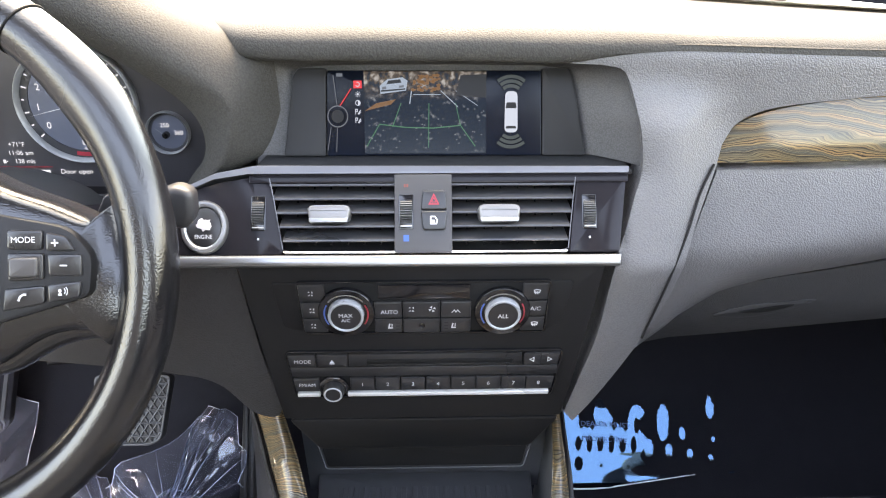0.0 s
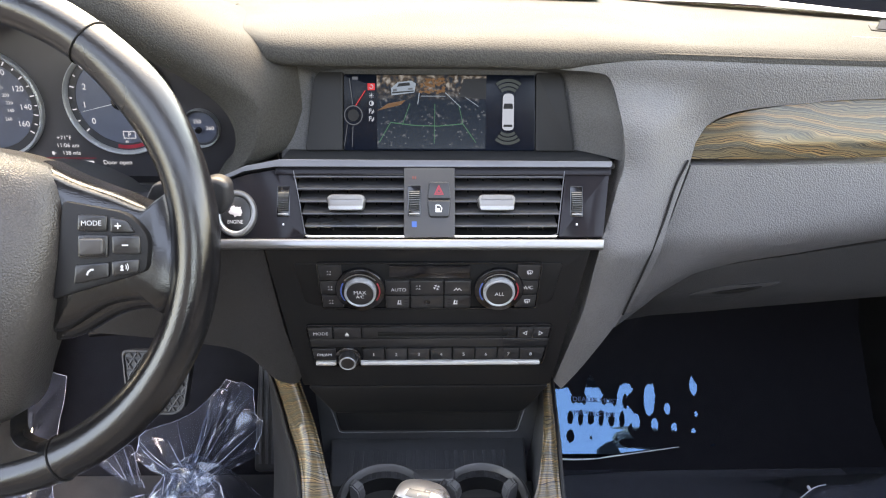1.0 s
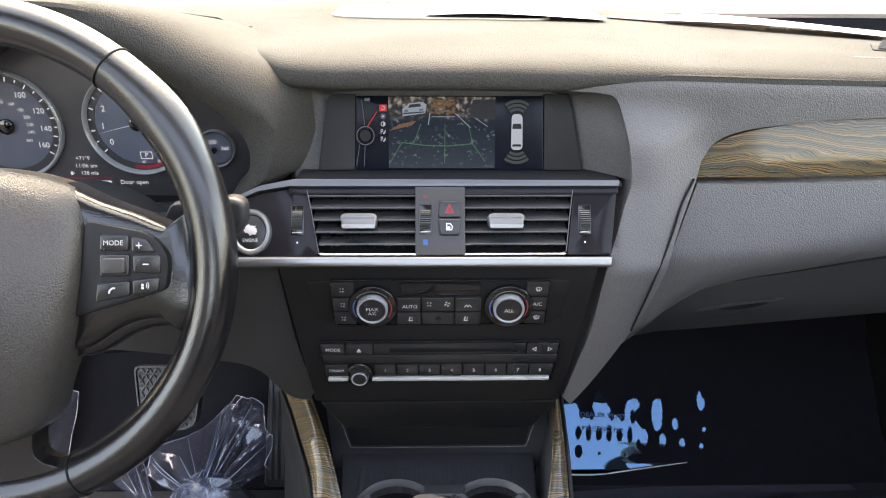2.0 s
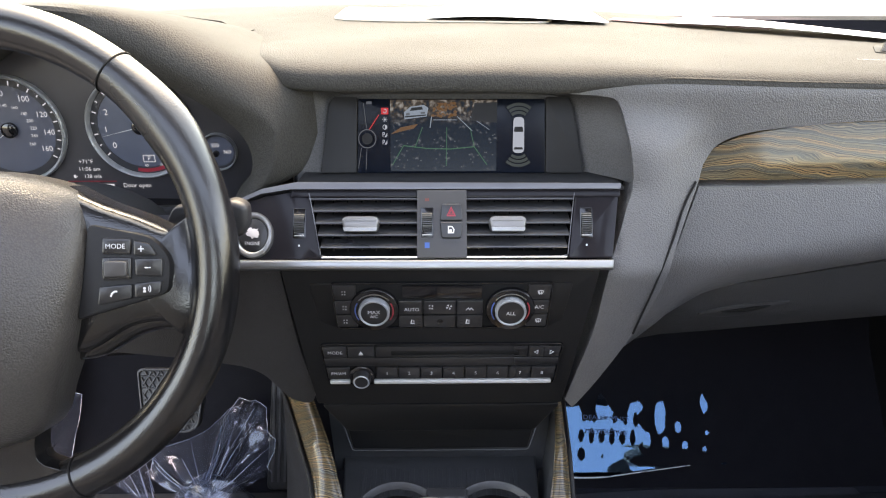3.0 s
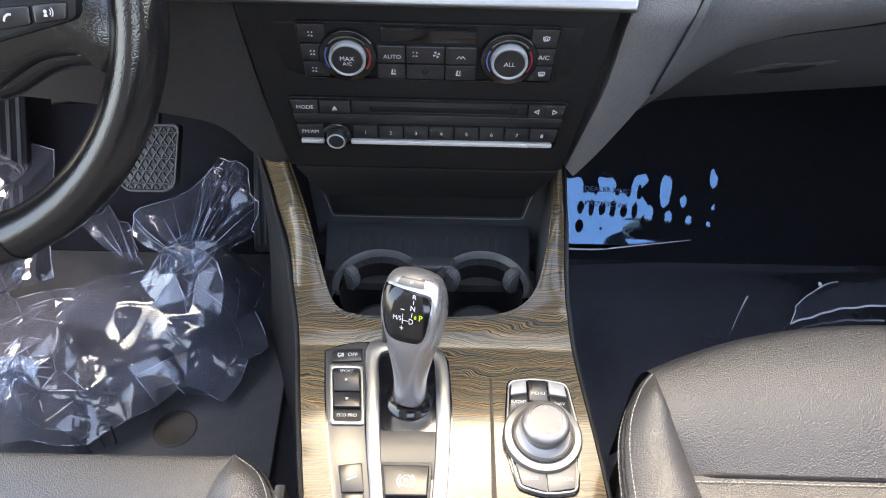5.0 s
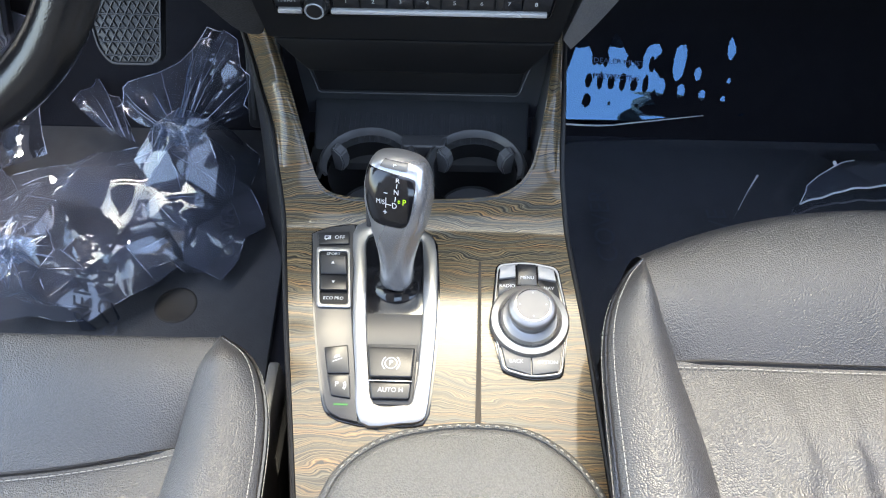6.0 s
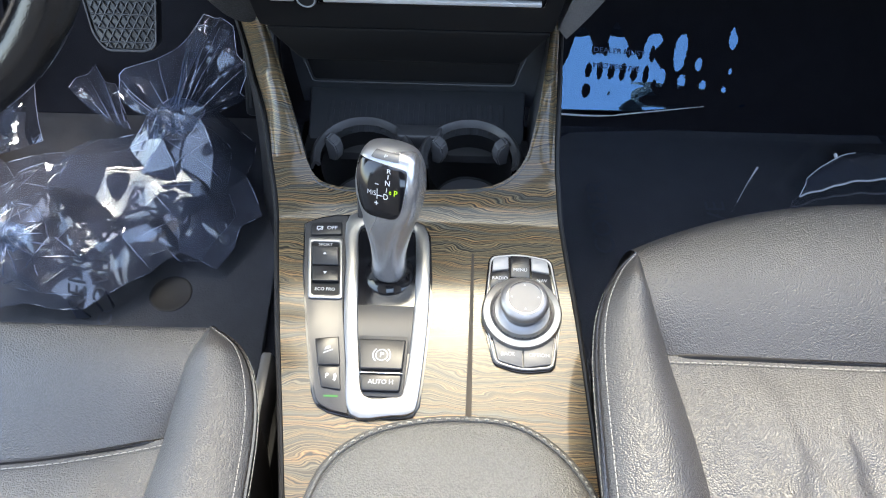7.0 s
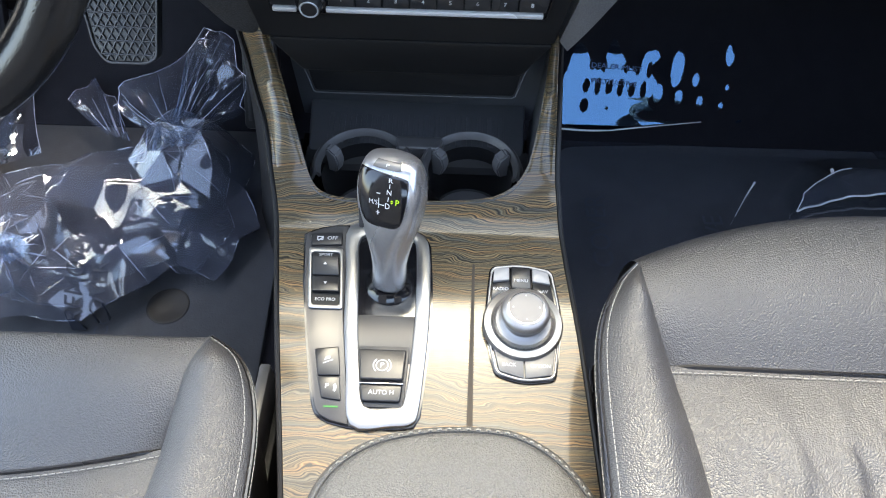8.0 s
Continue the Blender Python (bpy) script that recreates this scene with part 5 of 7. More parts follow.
hub = mirrored([(0.0, 0.0675), (0.032, 0.066), (0.060, 0.060), (0.081, 0.050), (0.0900, 0.032), (0.0880, 0.000), (0.0825, -0.030), (0.0770, -0.055), (0.0660, -0.085), (0.0560, -0.110), (0.0380, -0.123), (0.0, -0.127)])
part("airbag_cover", dome(curve_through(hub, 4), (0.0, -0.025), [(1.0, -0.015), (1.0, 0.012), (0.992, 0.018), (0.97, 0.0235), (0.93, 0.0275), (0.87, 0.0295), (0.75, 0.0305), (0.6, 0.0305), (0.45, 0.0305), (0.3, 0.0305), (0.15, 0.0305), (0.02, 0.0305)], hub_map), HUBLEATHER, wheel, "grained airbag cover with a soft sheen", smooth=80)
for s in (1, -1):
    sp = curve_through([(0.070, 0.057), (0.092, 0.046), (0.118, 0.036), (0.140, 0.027), (0.150, 0.034), (0.158, 0.040)], 4, False)
    sp += curve_through([(0.160, -0.042), (0.151, -0.052), (0.146, -0.050), (0.136, -0.041), (0.112, -0.044), (0.086, -0.060), (0.070, -0.064)], 4, False)
    part("spoke", dome([(s * u, v) for u, v in sp], (s * 0.115, -0.006), [(1.0, -0.024), (1.0, -0.006), (0.99, 0.000), (0.965, 0.0045), (0.92, 0.0075), (0.84, 0.0088), (0.65, 0.009), (0.4, 0.009), (0.02, 0.009)],
         lambda u, v, w: ON_WHEEL(u, v, w + 0.012 * (1 - step(0.07, 0.16, abs(u))) + 0.009 * (0.5 - min(1.3, ((v + 0.004) / 0.055) ** 2)))), RIM, wheel, "leather-covered spoke", smooth=80)
    part("spoke_edge", tube([ON_WHEEL(s * u, v, w) for u, v, w in curve_through([(0.066, -0.062, 0.000), (0.086, -0.057, 0.001), (0.112, -0.042, -0.001), (0.136, -0.038, -0.003), (0.158, -0.046, -0.008)], 6, False)], lambda t: 0.0078 + 0.002 * math.sin(math.pi * t), 14), RIM, wheel, "rounded glossy lower edge of the spoke")
    pod = rounded([(0.0910, 0.0305), (0.1323, 0.0220), (0.1452, 0.0062), (0.1424, -0.0178), (0.0815, -0.0360)], [0.004, 0.008, 0.008, 0.005, 0.003], 4)

    def pod_map(u, v, w, s=s):
        return ON_WHEEL(s * u, v, w + 0.0258 - 0.085 * (abs(u) - 0.075))
    pd = part("control_pod", slab(pod, pod_map, 0.014, 0.0015), SOFTBLACK, wheel, "black control pod on the spoke")
    for outl, txt in (([(0.1012, 0.0212), (0.1196, 0.0205), (0.1190, 0.0098), (0.1003, 0.0102)], "MODE"), ([(0.1214, 0.0195), (0.1318, 0.0172), (0.1366, 0.0090), (0.1212, 0.0090)], "+"),
                      ([(0.1218, 0.0070), (0.1398, 0.0068), (0.1398, -0.0058), (0.1218, -0.0050)], "-"), ([(0.1003, 0.0078), (0.1194, 0.0075), (0.1190, -0.0072), (0.1000, -0.0080)], "roller"),
                      ([(0.0978, -0.0125), (0.1192, -0.0108), (0.1189, -0.0208), (0.0962, -0.0250)], "phone"), ([(0.1210, -0.0104), (0.1392, -0.0087), (0.1378, -0.0178), (0.1210, -0.0204)], "voice")):
        b = part("button", slab(rounded(outl, 0.0015, 2), pod_map, 0.004, 0.0009, top=0.0022), BUTTON, pd)
        mx, my = sum(q[0] for q in outl) / 4, sum(q[1] for q in outl) / 4
        def ink_map(u, v, w, s=s, mx=mx):
            return ON_WHEEL(s * mx + (u - mx), v, w + 0.0258 - 0.085 * (mx - 0.075))
        if txt == "MODE":
            lettering("MODE", ink_map, mx, my, 0.0033, WHITEINK, pd, w=0.0036)
        elif txt == "+":
            icon(strip_line([(-0.5, 0), (0.5, 0)], 0.2) + strip_line([(0, -0.5), (0, 0.5)], 0.2), ink_map, mx - 0.001, my, 0.0042, WHITEINK, pd, w=0.0036)
        elif txt == "-":
            icon(strip_line([(-0.5, 0), (0.5, 0)], 0.2), ink_map, mx, my, 0.0042, WHITEINK, pd, w=0.0036)
        elif txt == "roller":
            part("roller", slab(rounded([(0.1020, 0.0055), (0.1176, 0.0055), (0.1172, -0.0055), (0.1016, -0.0060)], 0.002), pod_map, 0.005, 0.002, top=0.0052, segments=4), PLATEGREY, pd, "grey ribbed roller")
        elif txt == "phone":
            icon(strip_line([(-0.5, -0.4), (-0.3, 0.1), (0.1, 0.4), (0.5, 0.4)], 0.26), ink_map, mx, my, 0.0046, WHITEINK, pd, w=0.0036)
        else:
            icon([disc(-0.35, 0.15, 0.22, 10), [(-0.6, -0.45), (-0.1, -0.45), (-0.2, -0.1), (-0.5, -0.1)]] + strip_line(arc(-0.2, 0.1, 0.5, -40, 40, 6), 0.12) + strip_line(arc(-0.2, 0.1, 0.78, -40, 40, 6), 0.12), ink_map, mx, my, 0.0046, WHITEINK, pd, w=0.0036)
low = curve_through([(0.050, -0.098), (0.044, -0.120), (0.043, -0.140), (0.062, -0.148), (0.075, -0.152)], 4, False) + curve_through([(0.060, -0.165), (0.0, -0.176), (-0.060, -0.165)], 4, False) + curve_through([(-0.075, -0.152), (-0.062, -0.148), (-0.043, -0.140), (-0.044, -0.120), (-0.050, -0.098)], 4, False)
part("spoke", slab(low, lambda u, v, w: ON_WHEEL(u, v, w + 0.008 * step(-0.15, -0.1, v)), 0.022, 0.008, 0.014, top=0.012, segments=4), RIM, wheel, "leather-covered lower spoke")


# ---- centre console ----
console = thing("centre_console", (0.03, 0.45, FLOOR_Z), "centre console with lacquered wavy veneer and dark sides", "console")
left_edge = [(-0.184, 0.725), (-0.160, 0.665), (-0.1475, 0.63), (-0.133, 0.593), (-0.125, 0.558), (-0.117, 0.524), (-0.107, 0.46), (-0.095, 0.389), (-0.075, 0.278), (-0.062, 0.2)]
right_edge = [(0.158, 0.2), (0.153, 0.286), (0.146, 0.397), (0.139, 0.47), (0.134, 0.530), (0.132, 0.561), (0.132, 0.591), (0.133, 0.63), (0.136, 0.668), (0.140, 0.725)]
inner = [(0.133, 0.725), (0.127, 0.668), (0.119, 0.613), (0.112, 0.578), (0.105, 0.558), (0.091, 0.544), (0.065, 0.536), (0.01, 0.533), (-0.042, 0.533), (-0.073, 0.536), (-0.088, 0.546), (-0.099, 0.570), (-0.113, 0.607), (-0.135, 0.665), (-0.158, 0.725)]
left_fine, right_fine = curve_through(left_edge, 5, False), curve_through(right_edge, 5, False)


def rail_drop(u, v):
    """The two rails beside the storage well slope down to their outer edges."""
    edge_in = float(np.interp(v, [0.544, 0.558, 0.578, 0.613, 0.668, 0.725], [0.091, 0.105, 0.112, 0.119, 0.127, 0.133] if u > 0 else [0.088, 0.093, 0.102, 0.116, 0.135, 0.158]))
    return 0.013 * (max(0, abs(u) - edge_in) / 0.022) ** 2 * step(0.53, 0.62, v)


def ON_VENEER(u, v, w):
    return ON_RAIL(u, v, w - rail_drop(u, v))


part("veneer", slab(left_fine + right_fine + curve_through(inner, 3, False), ON_VENEER, 0.012, 0.0085, 0.006, segments=5), WOOD, console, "lacquered veneer with wavy brown and blue-grey grain")
# the rails beside the well have a crowned face, flat along the inner edge and falling away outside
for s in (-1, 1):
    rim_in = sorted((q for q in inner if q[0] * s > 0.08), key=lambda q: q[1])
    rim_out = sorted(((x, y) for x, y in (left_fine if s < 0 else right_fine)), key=lambda q: q[1])

    def rail_f(u, v, s=s, rim_in=rim_in, rim_out=rim_out):
        y = 0.556 + 0.168 * v
        a, b = (float(np.interp(y, [q[1] for q in line], [q[0] for q in line])) for line in (rim_in, rim_out))
        k = 0.05 + 0.90 * u
        x = a + (b - a) * k
        swell = 0.0030 * math.sin(math.pi * k) * step(0.556, 0.60, y)
        return ON_RAIL(x, y, 0.0008 + swell - rail_drop(x, y) - 0.0045 * abs(2 * k - 1) ** 7)
    part("veneer_rail", thicken(grid(15, 44, rail_f), 0.002), WOOD, console, "crowned veneer rail with a lacquer gleam")
for nm, ed, s in (("side_panel", left_fine, -1), ("side_panel", right_fine[::-1], 1)):
    def side_f(u, v, ed=ed, s=s):
        x, y = ed[round(u * (len(ed) - 1))]
        z1 = console_height(y) - rail_drop(x, y) - 0.003
        return Vector((x + s * (0.0035 + 0.03 * v ** 2), y, z1 + (FLOOR_Z - z1) * v))
    part(nm, thicken(grid(len(ed), 10, side_f), 0.004 * s), SOFTBLACK, console)
    part("edge_bead", tube([(x + s * 0.0025, y, console_height(y) - rail_drop(x, y) - 0.0015) for x, y in ed], 0.0022, 8), SOFTBLACK, console)
for s in (-1, 1):
    end = (left_fine if s < 0 else right_fine[::-1])[-1]
    part("rear_side", box(min(end[0], end[0] + s * 0.03), -0.35, FLOOR_Z, max(end[0], end[0] + s * 0.03), 0.2, 0.39, 0.004), SOFTBLACK, console)
# strip paints the darker band along the fold, where no light is reflected
part("veneer_fold", slab([(0.0555, 0.31), (0.0605, 0.31), (0.0612, 0.475), (0.0590, 0.475)], ON_RAIL, 0.002, 0.0003, 0.02, top=0.0005), VENEERFOLD, console, "dark strip painting the unreflecting fold in the veneer")
# storage well: walls, floor, ribbed mat, step, back and cup holders
well = [(x, y) for x, y in curve_through(inner, 3, False)]


def well_f(u, v):
    x, y = well[round(u * (len(well) - 1))]
    z1 = console_height(y) - 0.001
    cx, cy = 0.0, 0.62
    return Vector((x + (cx - x) * 0.07 * v, y + (cy - y) * 0.07 * v, z1 + (0.345 - z1) * v))


part("well_wall", thicken(grid(len(well), 6, well_f), 0.003), WELL, console, "black plastic wall of the storage well")
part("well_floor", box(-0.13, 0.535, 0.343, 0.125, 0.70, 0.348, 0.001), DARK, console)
mat_map = lambda u, v, w: Vector((u, v, 0.398 + 0.05 * (v - 0.62) + w))
part("shelf", slab(rounded([(-0.108, 0.622), (0.110, 0.622), (0.115, 0.70), (-0.115, 0.70)], 0.004), mat_map, 0.02, 0.003), WELL, console)
for i in range(17):
    x = -0.088 + 0.011 * i
    part("rib", slab(rect(x - 0.0028, 0.634, x + 0.0028, 0.676, 0.001), mat_map, 0.002, 0.0006, top=0.0012), WELL, console)
part("step", slab(rounded([(-0.0955, 0.4600), (0.0955, 0.4600), (0.104, 0.50), (-0.104, 0.50)], 0.004), leaning(0.642, 0.46, 0.15), 0.012, 0.002), SOFTBLACK, console)
part("step_edge", tube([(-0.106, 0.650, 0.488), (-0.0965, 0.640, 0.4615), (-0.0935, 0.639, 0.4605), (0.0935, 0.639, 0.4605), (0.0965, 0.640, 0.4615), (0.106, 0.650, 0.488)], 0.0006, 8), WELL, console)
part("back_wall", slab([(-0.125, 0.38), (0.125, 0.38), (0.13, 0.56), (-0.13, 0.56)], leaning(0.690, 0.46, -0.1), 0.004, 0), WELL, console)
CUPS = ((-0.0455, 0.578), (0.0560, 0.578))
for cx, cy in CUPS:
    cup_map = lambda u, v, w: Vector((u, v, 0.418 + 0.03 * (v - 0.58) + w))
    cup = part("cup_holder", lathe([(0.0360, -0.066), (0.0385, -0.064), (0.0400, -0.010), (0.0405, -0.004)], cup_map, cx, cy, 40), SOFTBLACK, console, "round black cup holder")
    part("base", lathe([(0.0385, -0.0655), (0.0, -0.0655)], cup_map, cx, cy, 40), CUPBASE, cup)
    part("rim", thicken(grid(37, 6, lambda u, v, cx=cx, cy=cy: cup_map(cx + (0.0400 + 0.0105 * v) * math.cos(radians(-18 + 216 * u)), cy + (0.0400 + 0.0105 * v) * math.sin(radians(-18 + 216 * u)), -0.004 + 0.0165 * math.sin(math.pi * min(1, 0.2 + 0.65 * v)))), 0.003), CUPRIM, cup, "raised black rim")
    for a in (150, 30) if cx > 0 else (150,):
        ca, sa = math.cos(radians(a)), math.sin(radians(a))
        fing = bmesh.new()
        rows = []
        for r, w in ((0.0415, 0.010), (0.0375, 0.0125), (0.0290, 0.0080), (0.0262, -0.002), (0.0300, -0.015), (0.0400, -0.017)):
            rows.append([fing.verts.new(cup_map(cx + r * ca - k * sa, cy + r * sa + k * ca, w)) for k in (-0.0056, 0.0056)])
        for p, q in zip(rows, rows[1:] + rows[:1]):
            fing.faces.new((p[0], p[1], q[1], q[0]))
        for e in (0, 1):
            fing.faces.new([r[e] for r in rows])
        bmesh.ops.bevel(fing, geom=fing.edges[:], offset=0.0015, segments=2, affect="EDGES", clamp_overlap=True)
        part("gripper", fing, GRIP, cup, "sprung black gripper")
part("bridge", slab(rounded([(-0.014, 0.598), (0.026, 0.598), (0.030, 0.615), (-0.018, 0.615)], 0.004), lambda u, v, w: Vector((u, v, 0.431 + w)), 0.03, 0.004, segments=3), CUPRIM, console)
part("cup_deck", slab([(-0.11, 0.606), (0.115, 0.606), (0.115, 0.63), (-0.11, 0.63)], lambda u, v, w: Vector((u, v, 0.398 + w)), 0.01, 0.002), PLASTIC, console)

# ---- gear selector panel ----
gears = thing("shift_console", (-0.03, 0.42, 0.41), "black gear selector panel with silver surround and switches", "gear panel")
outer = curve_through([(-0.0895, 0.499), (-0.0730, 0.507), (-0.0510, 0.510)], 4, False) + curve_through([(-0.0130, 0.5095), (0.0120, 0.5035), (0.0215, 0.4900)], 4, False)
outer += curve_through([(0.0245, 0.450), (0.0250, 0.413), (0.0225, 0.370), (0.0195, 0.337)], 4, False) + curve_through([(0.0150, 0.3285), (0.0, 0.3260), (-0.0330, 0.3265)], 3, False) + curve_through([(-0.0480, 0.3300), (-0.0590, 0.3370), (-0.0650, 0.355), (-0.0740, 0.398), (-0.0840, 0.450)], 4, False)
part("base", slab([(u * 1.0 + (0.0012 if u > -0.03 else -0.0012), v + (0.001 if v > 0.42 else -0.0012)) for u, v in outer], ON_CONSOLE, 0.006, 0.001, top=0.0018), GLOSS, gears)
lp = curve_through([(-0.0890, 0.4985), (-0.0725, 0.5060), (-0.0515, 0.5085)], 4, False) + [(-0.0515, 0.505), (-0.0470, 0.421), (-0.0335, 0.3275)] + curve_through([(-0.0480, 0.3305), (-0.0585, 0.3375), (-0.0645, 0.355), (-0.0735, 0.398), (-0.0835, 0.450)], 4, False)
# the black plate is coloured grey to paint the glare on it
part("switch_plate", slab(lp, ON_CONSOLE, 0.005, 0.0012, top=0.0040), PLATEGREY, gears, "matt black switch plate")
so = [(-0.0505, 0.5080), (-0.0130, 0.5085), (0.0115, 0.5025), (0.0207, 0.4895), (0.0238, 0.450), (0.0242, 0.413), (0.0218, 0.370), (0.0188, 0.3375), (0.0140, 0.3290), (0.0, 0.3268), (-0.0320, 0.3272), (-0.0395, 0.370), (-0.0455, 0.413), (-0.0490, 0.460)]
si = [(-0.0390, 0.4960), (-0.0130, 0.4965), (0.0050, 0.4945), (0.0095, 0.4880), (0.0115, 0.450), (0.0118, 0.413), (0.0100, 0.370), (0.0070, 0.3465), (0.0045, 0.3425), (0.0, 0.3420), (-0.0225, 0.3425), (-0.0285, 0.370), (-0.0340, 0.413), (-0.0375, 0.460)]
part("surround", ring(curve_through(so, 4), curve_through(si, 4), ON_CONSOLE, 0.006, 0.0018, top=0.0055), SILVER, gears, "satin silver surround")
part("slope", slab(curve_through(si, 4), lambda u, v, w: ON_CONSOLE(u, v, w - 0.006 + 0.010 * step(0.47, 0.40, v) * step(0.33, 0.40, v)), 0.004, 0.0005, 0.01), SATINBLACK, gears, "satin black slope round the lever")
for outl, lab, big in (([(-0.0835, 0.4975), (-0.0790, 0.4990), (-0.0560, 0.5000), (-0.0550, 0.4870), (-0.0820, 0.4855)], "OFF", 0), ([(-0.0660, 0.3880), (-0.0470, 0.3905), (-0.0435, 0.3660), (-0.0610, 0.3655)], "hill", 0), ([(-0.0610, 0.3645), (-0.0435, 0.3650), (-0.0408, 0.3455), (-0.0560, 0.3475)], "park", 0)):
    part("button", slab(rounded(outl, 0.0012, 2), ON_CONSOLE, 0.004, 0.001, top=0.0062), BUTTON, gears)
lettering("OFF", ON_CONSOLE, -0.0640, 0.4930, 0.0036, WHITEINK, gears, w=0.0066)
icon(strip_line([(-0.6, -0.4), (-0.6, 0.3), (0.5, 0.3), (0.5, -0.4), (-0.6, -0.4)], 0.2) + strip_line([(-0.4, -0.7), (0.4, 0.1)], 0.2), ON_CONSOLE, -0.0745, 0.4930, 0.0042, WHITEINK, gears, w=0.0066)
icon(strip_line([(-0.6, -0.4), (0.6, 0.1)], 0.14) + [[(-0.5, 0.0), (0.3, 0.3), (0.2, 0.6), (-0.3, 0.5)]], ON_CONSOLE, -0.0540, 0.3780, 0.0062, WHITEINK, gears, w=0.0066)
lettering("P", ON_CONSOLE, -0.0525, 0.3565, 0.0040, WHITEINK, gears, w=0.0066)
icon(strip_line(arc(-0.6, 0, 0.8, -40, 40, 6), 0.15) + strip_line(arc(-0.6, 0, 1.1, -40, 40, 6), 0.15), ON_CONSOLE, -0.0475, 0.3555, 0.0045, WHITEINK, gears, w=0.0066)
icon([rect(-0.5, -0.06, 0.5, 0.06)], ON_CONSOLE, -0.0480, 0.3410, 0.011, glow("green_led", (0.05, 0.6, 0.1), 0.09), gears, w=0.0044, name="green_led")
fo = rounded([(-0.0835, 0.4835), (-0.0535, 0.4835), (-0.0478, 0.4240), (-0.0765, 0.4240)], 0.003, 4)
fi = rounded([(-0.0805, 0.4790), (-0.0560, 0.4790), (-0.0508, 0.4275), (-0.0740, 0.4275)], 0.003, 4)
part("frame", ring(fo, fi, ON_CONSOLE, 0.004, 0.0008, top=0.0060), SILVER, gears, "thin silver switch frame")
part("frame_floor", slab(fi, ON_CONSOLE, 0.002, 0, top=0.0042), SOFTBLACK, gears)
part("rocker", slab(rounded([(-0.0790, 0.4735), (-0.0563, 0.4735), (-0.0540, 0.4560), (-0.0770, 0.4560)], 0.0015), lambda u, v, w: ON_CONSOLE(u, v, w + 0.15 * (v - 0.456)), 0.004, 0.001, top=0.0062), BUTTON, gears)
part("rocker", slab(rounded([(-0.0768, 0.4548), (-0.0538, 0.4548), (-0.0522, 0.4395), (-0.0752, 0.4395)], 0.0015), lambda u, v, w: ON_CONSOLE(u, v, w + 0.15 * (0.4548 - v)), 0.004, 0.001, top=0.0062), BUTTON, gears)
icon([[(-0.5, -0.35), (0.5, -0.35), (0, 0.45)]], ON_CONSOLE, -0.0668, 0.4655, 0.0030, WHITEINK, gears, w=0.0092)
icon([[(-0.5, 0.35), (0.5, 0.35), (0, -0.45)]], ON_CONSOLE, -0.0646, 0.4470, 0.0030, WHITEINK, gears, w=0.0085)
lettering("SPORT", ON_CONSOLE, -0.0680, 0.4768, 0.0028, WHITEINK, gears, w=0.0048)
lettering("ECO PRO", ON_CONSOLE, -0.0635, 0.4332, 0.0028, WHITEINK, gears, w=0.0048)
part("brake_recess", slab(rounded([(-0.0345, 0.3985), (0.0098, 0.3985), (0.0072, 0.3420), (-0.0252, 0.3420)], 0.002), ON_CONSOLE, 0.004, 0.0006, top=0.0036), PLASTIC, gears)
part("brake_switch", slab(rounded([(-0.0310, 0.3890), (0.0072, 0.3890), (0.0060, 0.3625), (-0.0272, 0.3625)], 0.002), lambda u, v, w: ON_CONSOLE(u, v, w + 0.10 * (0.389 - v)), 0.006, 0.0015, top=0.0065, segments=3), BUTTON, gears, "black parking brake switch")
part("button", slab(rounded([(-0.0275, 0.3590), (0.0058, 0.3590), (0.0045, 0.3455), (-0.0245, 0.3455)], 0.002), ON_CONSOLE, 0.006, 0.0015, top=0.0070, segments=3), BUTTON, gears)
part("chrome_line", slab([(-0.0280, 0.3598), (0.0062, 0.3598), (0.0061, 0.3609), (-0.0282, 0.3609)], ON_CONSOLE, 0.004, 0.0004, top=0.0068), CHROME, gears)
lettering("AUTO H", ON_CONSOLE, -0.0102, 0.3525, 0.0036, WHITEINK, gears, w=0.0074)
BRK = lambda u, v, w: ON_CONSOLE(u, v, w + 0.10 * (0.389 - v))
lettering("P", BRK, -0.0110, 0.3745, 0.0046, WHITEINK, gears, w=0.0069)
icon(strip_line(arc(0, 0, 0.42, 0, 360, 18), 0.07) + strip_line(arc(0, 0, 0.62, 130, 230, 8), 0.08) + strip_line(arc(0, 0, 0.62, -50, 50, 8), 0.08), BRK, -0.0110, 0.3745, 0.0112, WHITEINK, gears, w=0.0069)

# ---- gear lever ----
lever = thing("gear_lever", (-0.011, 0.452, 0.413), "silver gear lever with a black gear display on its back", "gear lever")
UP = Vector((0.10, 0.42, 1.0)).normalized()
BACK = Vector((-0.26, -0.88, 0.38)).normalized()
SIDE = BACK.cross(UP).normalized() * -1
sections = [((-0.0110, 0.452, 0.416), 0.0150, 0.0150, 2.2), ((-0.0105, 0.4575, 0.437), 0.0140, 0.0150, 2.3), ((-0.0095, 0.4650, 0.456), 0.0175, 0.0170, 2.6), ((-0.0085, 0.4730, 0.474), 0.0232, 0.0190, 3.2),
            ((-0.0078, 0.4810, 0.490), 0.0262, 0.0200, 3.6), ((-0.0072, 0.4875, 0.504), 0.0262, 0.0195, 3.6), ((-0.0068, 0.4930, 0.515), 0.0238, 0.0175, 3.0), ((-0.0066, 0.4965, 0.5215), 0.0195, 0.0135, 2.6), ((-0.0065, 0.4985, 0.5245), 0.0110, 0.0075, 2.2)]
cps = curve_through([(*c, a, b, e) for c, a, b, e in sections], 5, False)


